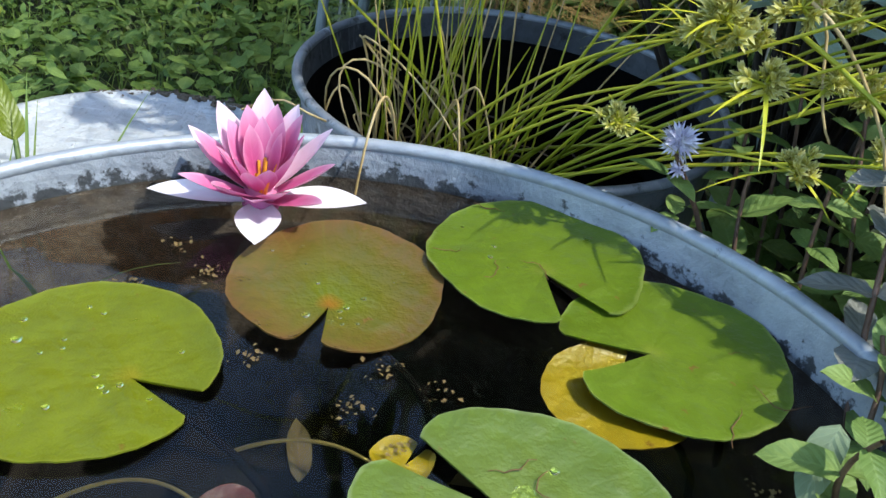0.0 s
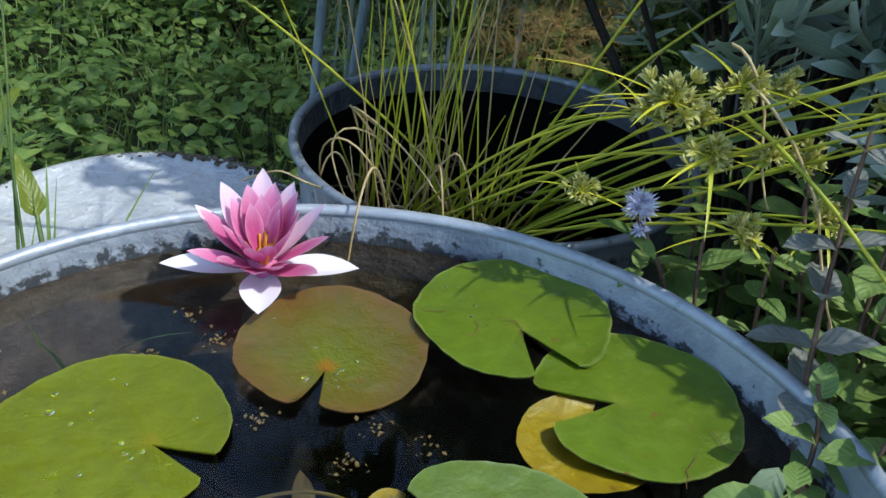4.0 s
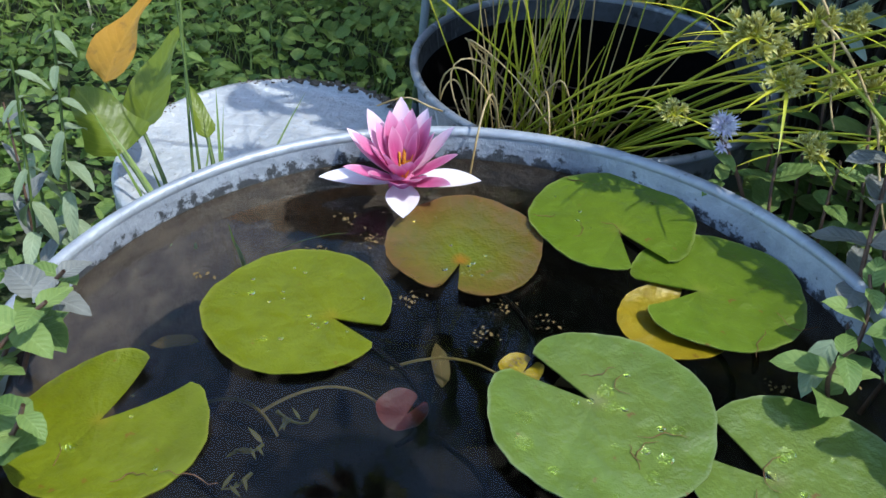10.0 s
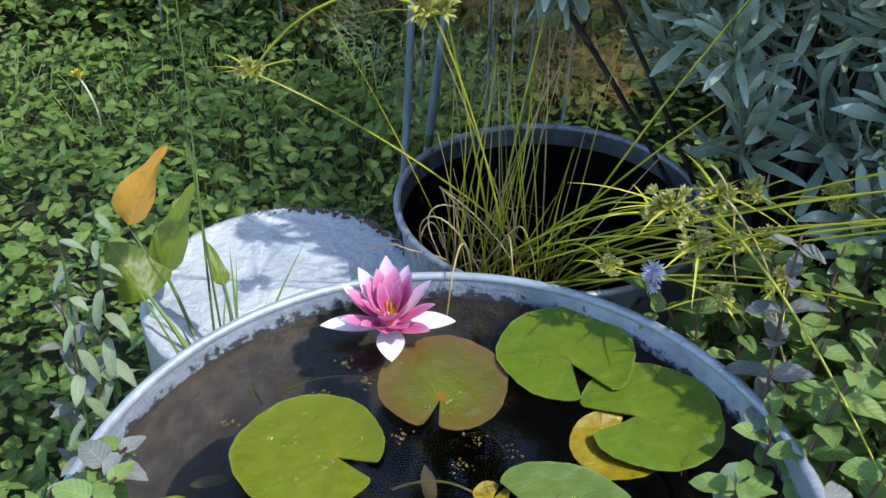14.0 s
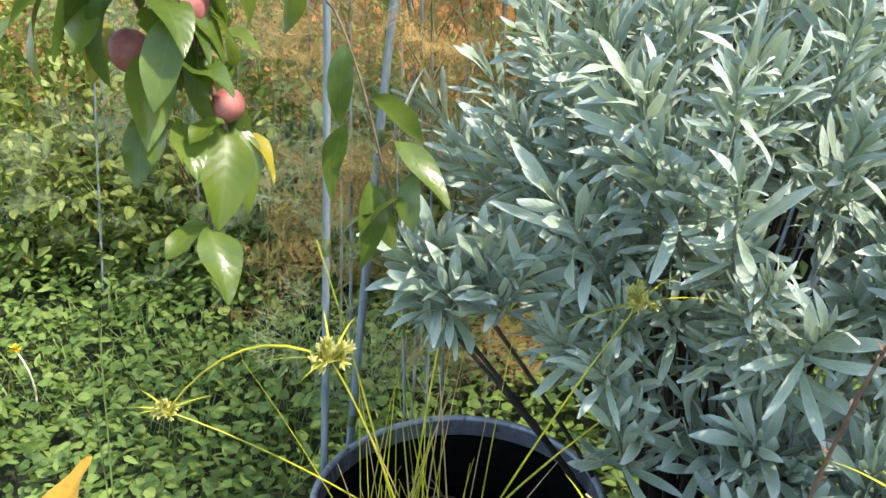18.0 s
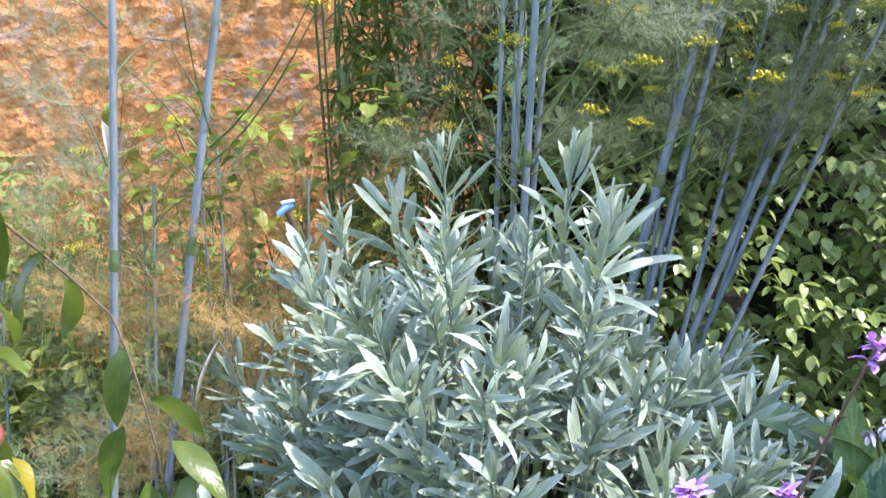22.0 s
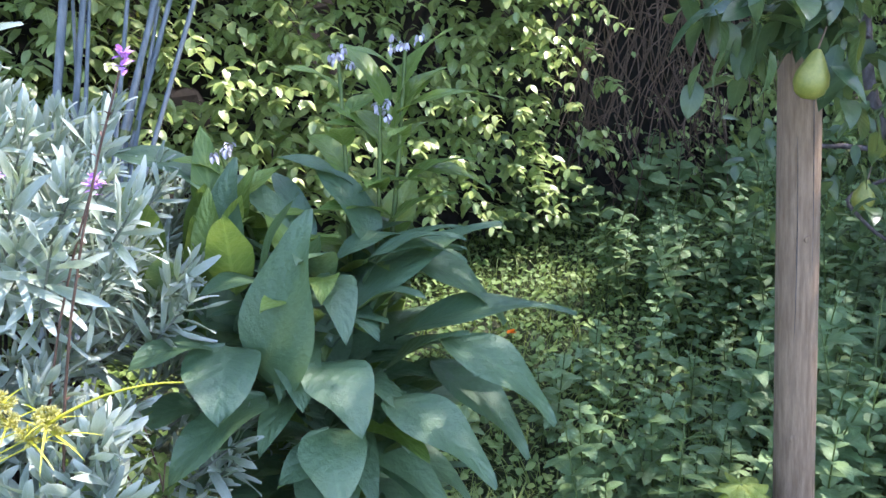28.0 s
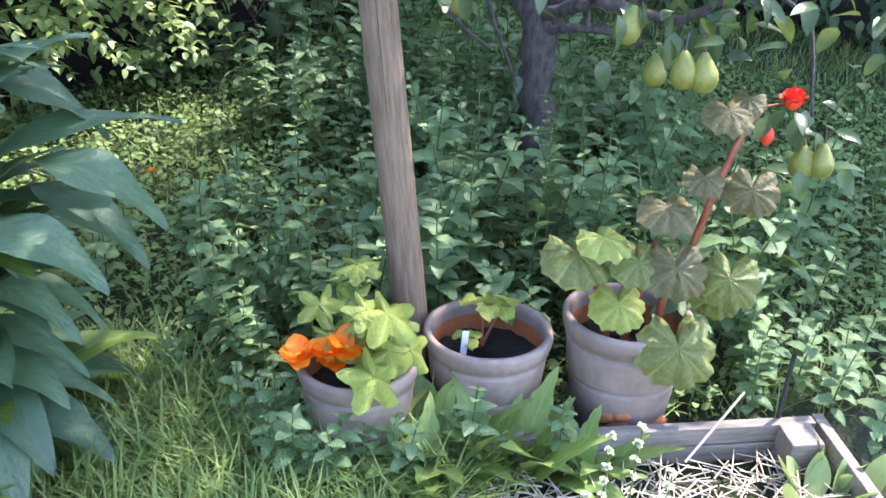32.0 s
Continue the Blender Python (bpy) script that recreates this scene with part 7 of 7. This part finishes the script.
for x, y, h in ((1.46, -0.14, 0.42), (1.485, -0.175, 0.44), (1.50, -0.23, 0.37), (1.40, -0.14, 0.34), (1.42, -0.20, 0.33)):
    sp = thing("white_flower_spike", "pale mint stem with rings of cream florets", "flower", (x, y, 0), "cream flower spikes")
    part("stem", tube(bend((0, 0, 0), (0.01, 0.0, h), 0, 7), (0.003, 0.0016), 5), GREENSTEM, sp)
    for k in range(9):
        z = h * (0.4 + 0.6 * k / 8)
        gg = Geo().many(leaf(0.010, 0.007, "round", 3, 2, 0.2, 0.3), frames(np.repeat([(0.008 * z, 0, z)], 14, 0), rnd(0, 360, 14), rnd(-10, 70, 14)))
        part("floret_ring", gg, CREAM, sp)
    for k in range(4):
        part("leaf", Geo().many(leaf(0.05, 0.026, "ovate", 6, 2, 0.5, 0.2, 0, 0.04), frames([(0, 0, h * (0.12 + 0.1 * k))], 90 * k + rnd(-20, 20), 15)), MINT, sp)
succ = thing("fleshy_rosette", "rosette of pale fleshy paddle-shaped leaves", "plant", (1.95, -0.40, 0))
for k in range(14):
    part("leaf", Geo().many(leaf(rnd(0.09, 0.13), rnd(0.045, 0.06), "petal", 7, 4, -0.2, 0.25), frames([(rnd(-0.08, 0.16), rnd(-0.04, 0.08), 0)], 137 * k, rnd(45, 80))), SUCC, succ)

# ---- nettles, docks and weeds round the pots ----
nettles = herb_kind("nettle", "green stinging nettle with toothed leaves", "nettle", "nettles under the pear tree", 8, GREENSTEM, height=0.46, pairs=11, length=0.066, width=0.042, mat=NETTLE, bare=0.12, tooth=0.12, el=8, droop=0.7, rows=13)
young = herb_kind("young_nettle", "paler young nettle in the grass", "nettle", "nettles under the pear tree", 4, GREENSTEM, height=0.27, pairs=8, length=0.054, width=0.036, mat=NETTLE_Y, bare=0.15, tooth=0.12, el=8, droop=0.7, rows=13)
spots, ys = [], []
while len(spots) < 215:
    x, y = rnd(1.45, 3.5), rnd(-0.1, 2.0)
    away = min(math.hypot(x - a, y - b) for a, b in ((1.565, 0.478), (1.80, 0.312), (2.0, 0.092), (2.86, 0.95)))
    if away < 0.17 or (x - 1.41) * 0.66 + (y - 0.46) * 0.75 < 0.12 or (x < 2.5 and y > 1.0) or (x - 2.4) * 0.5 + (1.2 - y) < -0.6 + 0.25 * math.sin(9 * x) or (x > 2.75 and y < 0.35):
        continue
    spots.append((x, y, 0))
scatter(nettles, spots, 20, 0.5, 1.3)
while len(ys) < 130:
    x, y = rnd(1.5, 3.6), rnd(-0.35, 1.5)
    away = min(math.hypot(x - a, y - b) for a, b in ((1.565, 0.478), (1.80, 0.312), (2.0, 0.092), (1.6, -0.2), (1.95, -0.3)))
    if away > 0.2:
        ys.append((x, y, 0))
scatter(young, ys, 8, 0.7, 1.2)
scatter(young, [(2.25, -0.12, 0), (2.32, -0.2, 0), (2.36, -0.05, 0), (2.28, -0.3, 0), (2.45, -0.18, 0), (2.4, -0.4, 0), (2.22, -0.42, 0), (2.5, -0.3, 0), (2.2, 0.02, 0), (2.3, 0.05, 0), (1.50, 0.72, 0), (1.55, 0.80, 0), (1.45, 0.80, 0), (1.46, 0.30, 0), (1.52, 0.34, 0), (1.58, 0.22, 0), (1.62, 0.28, 0), (1.60, 0.70, 0), (1.40, 0.90, 0), (1.62, 0.90, 0), (1.43, 0.49, 0), (1.47, 0.42, 0), (1.42, 0.55, 0), (1.40, 0.62, 0), (1.36, 0.66, 0), (1.40, 0.40, 0), (1.36, 0.46, 0), (1.33, 0.52, 0), (1.37, 0.36, 0), (1.43, 0.34, 0), (1.46, 0.30, 0), (1.33, 0.42, 0), (1.38, 0.56, 0)], 8, 0.6, 0.95)
for x, y, n, size in ((1.62, 0.22, 26, 1.0), (1.555, 0.30, 20, 1.1), (1.70, 0.12, 22, 1.1), (1.50, 0.38, 16, 0.9), (1.66, 0.26, 14, 0.8), (1.78, 0.04, 14, 0.9)):
    docks = thing("dandelion_rosette", "rosette of jagged green dandelion leaves", "weed", (x, y, 0), "dandelions before the bed")
    for k in range(n):
        L = rnd(0.14, 0.25) * size
        part("leaf", Geo().many(leaf(L, L * 0.26, "lance", 10, 2, 0.5, 0.2, 0.06, 0.14), frames([(rnd(-0.05, 0.05), rnd(-0.04, 0.04), 0)], 137 * k, rnd(25, 75))), DANDELION, docks)
gourd = herb_kind("low_hedge_herb", "lobed pale green herb at the hedge foot", "herb", "herbs at the hedge foot", 4, GREENSTEM, height=0.36, pairs=5, length=0.085, width=0.085, mat=NETTLE_Y, bare=0.3, shape="round", tooth=0.09, lean=0.3, el=5)
scatter(gourd, [(rnd(2.5, 4.4), rnd(2.45, 2.75), 0) for _ in range(30)], 14, 0.6, 1.15)
marigold = thing("marigold", "small orange marigold in the lawn", "flower", (1.93, 1.75, 0))
part("stem", tube([(0, 0, 0), (0, 0, 0.12)], 0.002, 5), GREENSTEM, marigold)
part("petals", Geo().many(leaf(0.018, 0.008, "petal", 3, 2, 0.2, 0.2), frames(np.repeat([(0, 0, 0.12)], 16, 0), np.arange(16) * 22.5, rnd(5, 40, 16))), ORANGE, marigold)
dandelion = thing("dandelion", "yellow dandelion on a pale curved stem", "flower", (-1.30, 1.90, 0))
part("stem", tube(bend((0, 0, 0), (-0.04, 0.02, 0.17), 0, 7, (0.02, 0, 0)), 0.0028, 6), PAPER, dandelion)
part("head", Geo().many(leaf(0.020, 0.005, "petal", 3, 2, 0.2, 0.2), frames(np.repeat([(-0.04, 0.02, 0.17)], 40, 0), rnd(0, 360, 40), rnd(0, 80, 40))), YELLOW, dandelion)

# ---- ground cover ----


def free_of_tubs(x, y):
    return (np.hypot(x - TX, y - TY) > 0.31) & (np.hypot(x + 0.358, y - 0.926) > 0.24) & (np.hypot(x - BX, y - BY) > 0.22)


k = 44000
x, y = rnd(-3.2, 0.9, k), 0.1 + 4.0 * rnd(0, 1, k) ** 1.25
keep = free_of_tubs(x, y)
x, y = x[keep], y[keep]
k = len(x)
h = np.abs(RNG.normal(0.05, 0.04, k)) + 0.05 * (1 + np.sin(5 * x + 2 * np.sin(4 * y)) * np.sin(6 * y))
part_ = Geo()
half = k * 2 // 3
part_.many(leaf(0.028, 0.027, "round", 5, 2, 0.3, 0.25, tooth=0.10), frames(np.stack([x, y, h], -1)[:half], rnd(0, 360, half), rnd(-25, 35, half), rnd(-30, 30, half), rnd(0.5, 1.3, half)))
rest = k - half
part_.many(leaf(0.036, 0.016, "ovate", 4, 2, 0.4, 0.2), frames(np.stack([x, y, h * 1.45], -1)[half:], rnd(0, 360, rest), rnd(-25, 45, rest), rnd(-30, 30, rest), rnd(0.5, 1.3, rest)))
tagged(part("ground_ivy", part_, CLOVER), "dense low cover of small round green leaves", "ground cover", kind="stuff")

k = 9000
x, y = rnd(-2.8, 0.6, k), rnd(0.2, 3.6, k)
keep = free_of_tubs(x, y) & (np.sin(3 * x + 1) * np.sin(2.3 * y + x) > -0.15)
x, y = x[keep], y[keep]
k = len(x)
tagged(part("rough_grass", Geo().many(leaf(0.16, 0.0045, "blade", 5, 1, 0.9, 0), frames(np.stack([x, y, 0 * x], -1), rnd(0, 360, k), rnd(50, 88, k), 0, rnd(0.5, 1.4, k))), GRASS), "rough green grass among the weeds", "grass", kind="stuff")

k = 34000
x, y = rnd(0.95, 6.0, k), rnd(-1.2, 2.8, k)
keep = ((x - 1.41) * 0.66 + (y - 0.46) * 0.75 > 0.02) | (x < 1.5)
x, y = x[keep], y[keep]
k = len(x)
tagged(part("lawn_grass", Geo().many(leaf(0.09, 0.004, "blade", 4, 1, 0.9, 0), frames(np.stack([x, y, 0 * x], -1), rnd(0, 360, k), rnd(35, 85, k), 0, rnd(0.5, 1.3, k))), GRASS), "uneven sunlit lawn grass", "grass", kind="stuff")
k = 7500
x, y = rnd(0.9, 1.62, k), rnd(0.15, 1.1, k)
keep = (x - 1.41) * 0.66 + (y - 0.46) * 0.75 < 0.02 + 0.4 * (x < 1.42)
x, y = x[keep], y[keep]
k = len(x)
tagged(part("long_grass", Geo().many(leaf(0.17, 0.005, "blade", 5, 1, 1.0, 0), frames(np.stack([x, y, 0 * x], -1), rnd(0, 360, k), rnd(45, 85, k), 0, rnd(0.5, 1.3, k))), GRASS), "long soft grass before the pots", "grass", kind="stuff")
k = 24000
x, y = rnd(1.2, 4.6, k), rnd(-0.5, 2.75, k)
keep = (x - 1.41) * 0.66 + (y - 0.46) * 0.75 > 0.05
x, y = x[keep], y[keep]
k = len(x)
tagged(part("lawn_weeds", Geo().many(leaf(0.026, 0.019, "ovate", 4, 2, 0.4, 0.2), frames(np.stack([x, y, rnd(0.01, 0.07, k)], -1), rnd(0, 360, k), rnd(-20, 40, k), rnd(-30, 30, k), rnd(0.5, 1.4, k))), LAWNWEED), "small broad weeds in the lawn", "weeds", kind="stuff")

for ob in SPARE:
    for o in (*ob.children_recursive, ob):
        bpy.data.objects.remove(o)

# the same weeds thin out over the bare earth in front of the tubs
k = 12000
x, y = RNG.normal(-1.0, 1.5, k), 0.35 - np.abs(RNG.normal(0, 0.9, k))
keep = free_of_tubs(x, y) & (x < 1.3 + 0.3 * np.sin(5 * y)) & (np.sin(3 * x + 1) * np.sin(2.3 * y + x) > rnd(-0.9, 0.3, k))
x, y = x[keep], y[keep]
k = len(x)
tagged(part("rough_grass", Geo().many(leaf(0.12, 0.0045, "blade", 5, 1, 0.9, 0), frames(np.stack([x, y, 0 * x], -1), rnd(0, 360, k), rnd(45, 85, k), 0, rnd(0.4, 1.1, k))), GRASS), "thin rough grass on bare earth", "grass", kind="stuff")
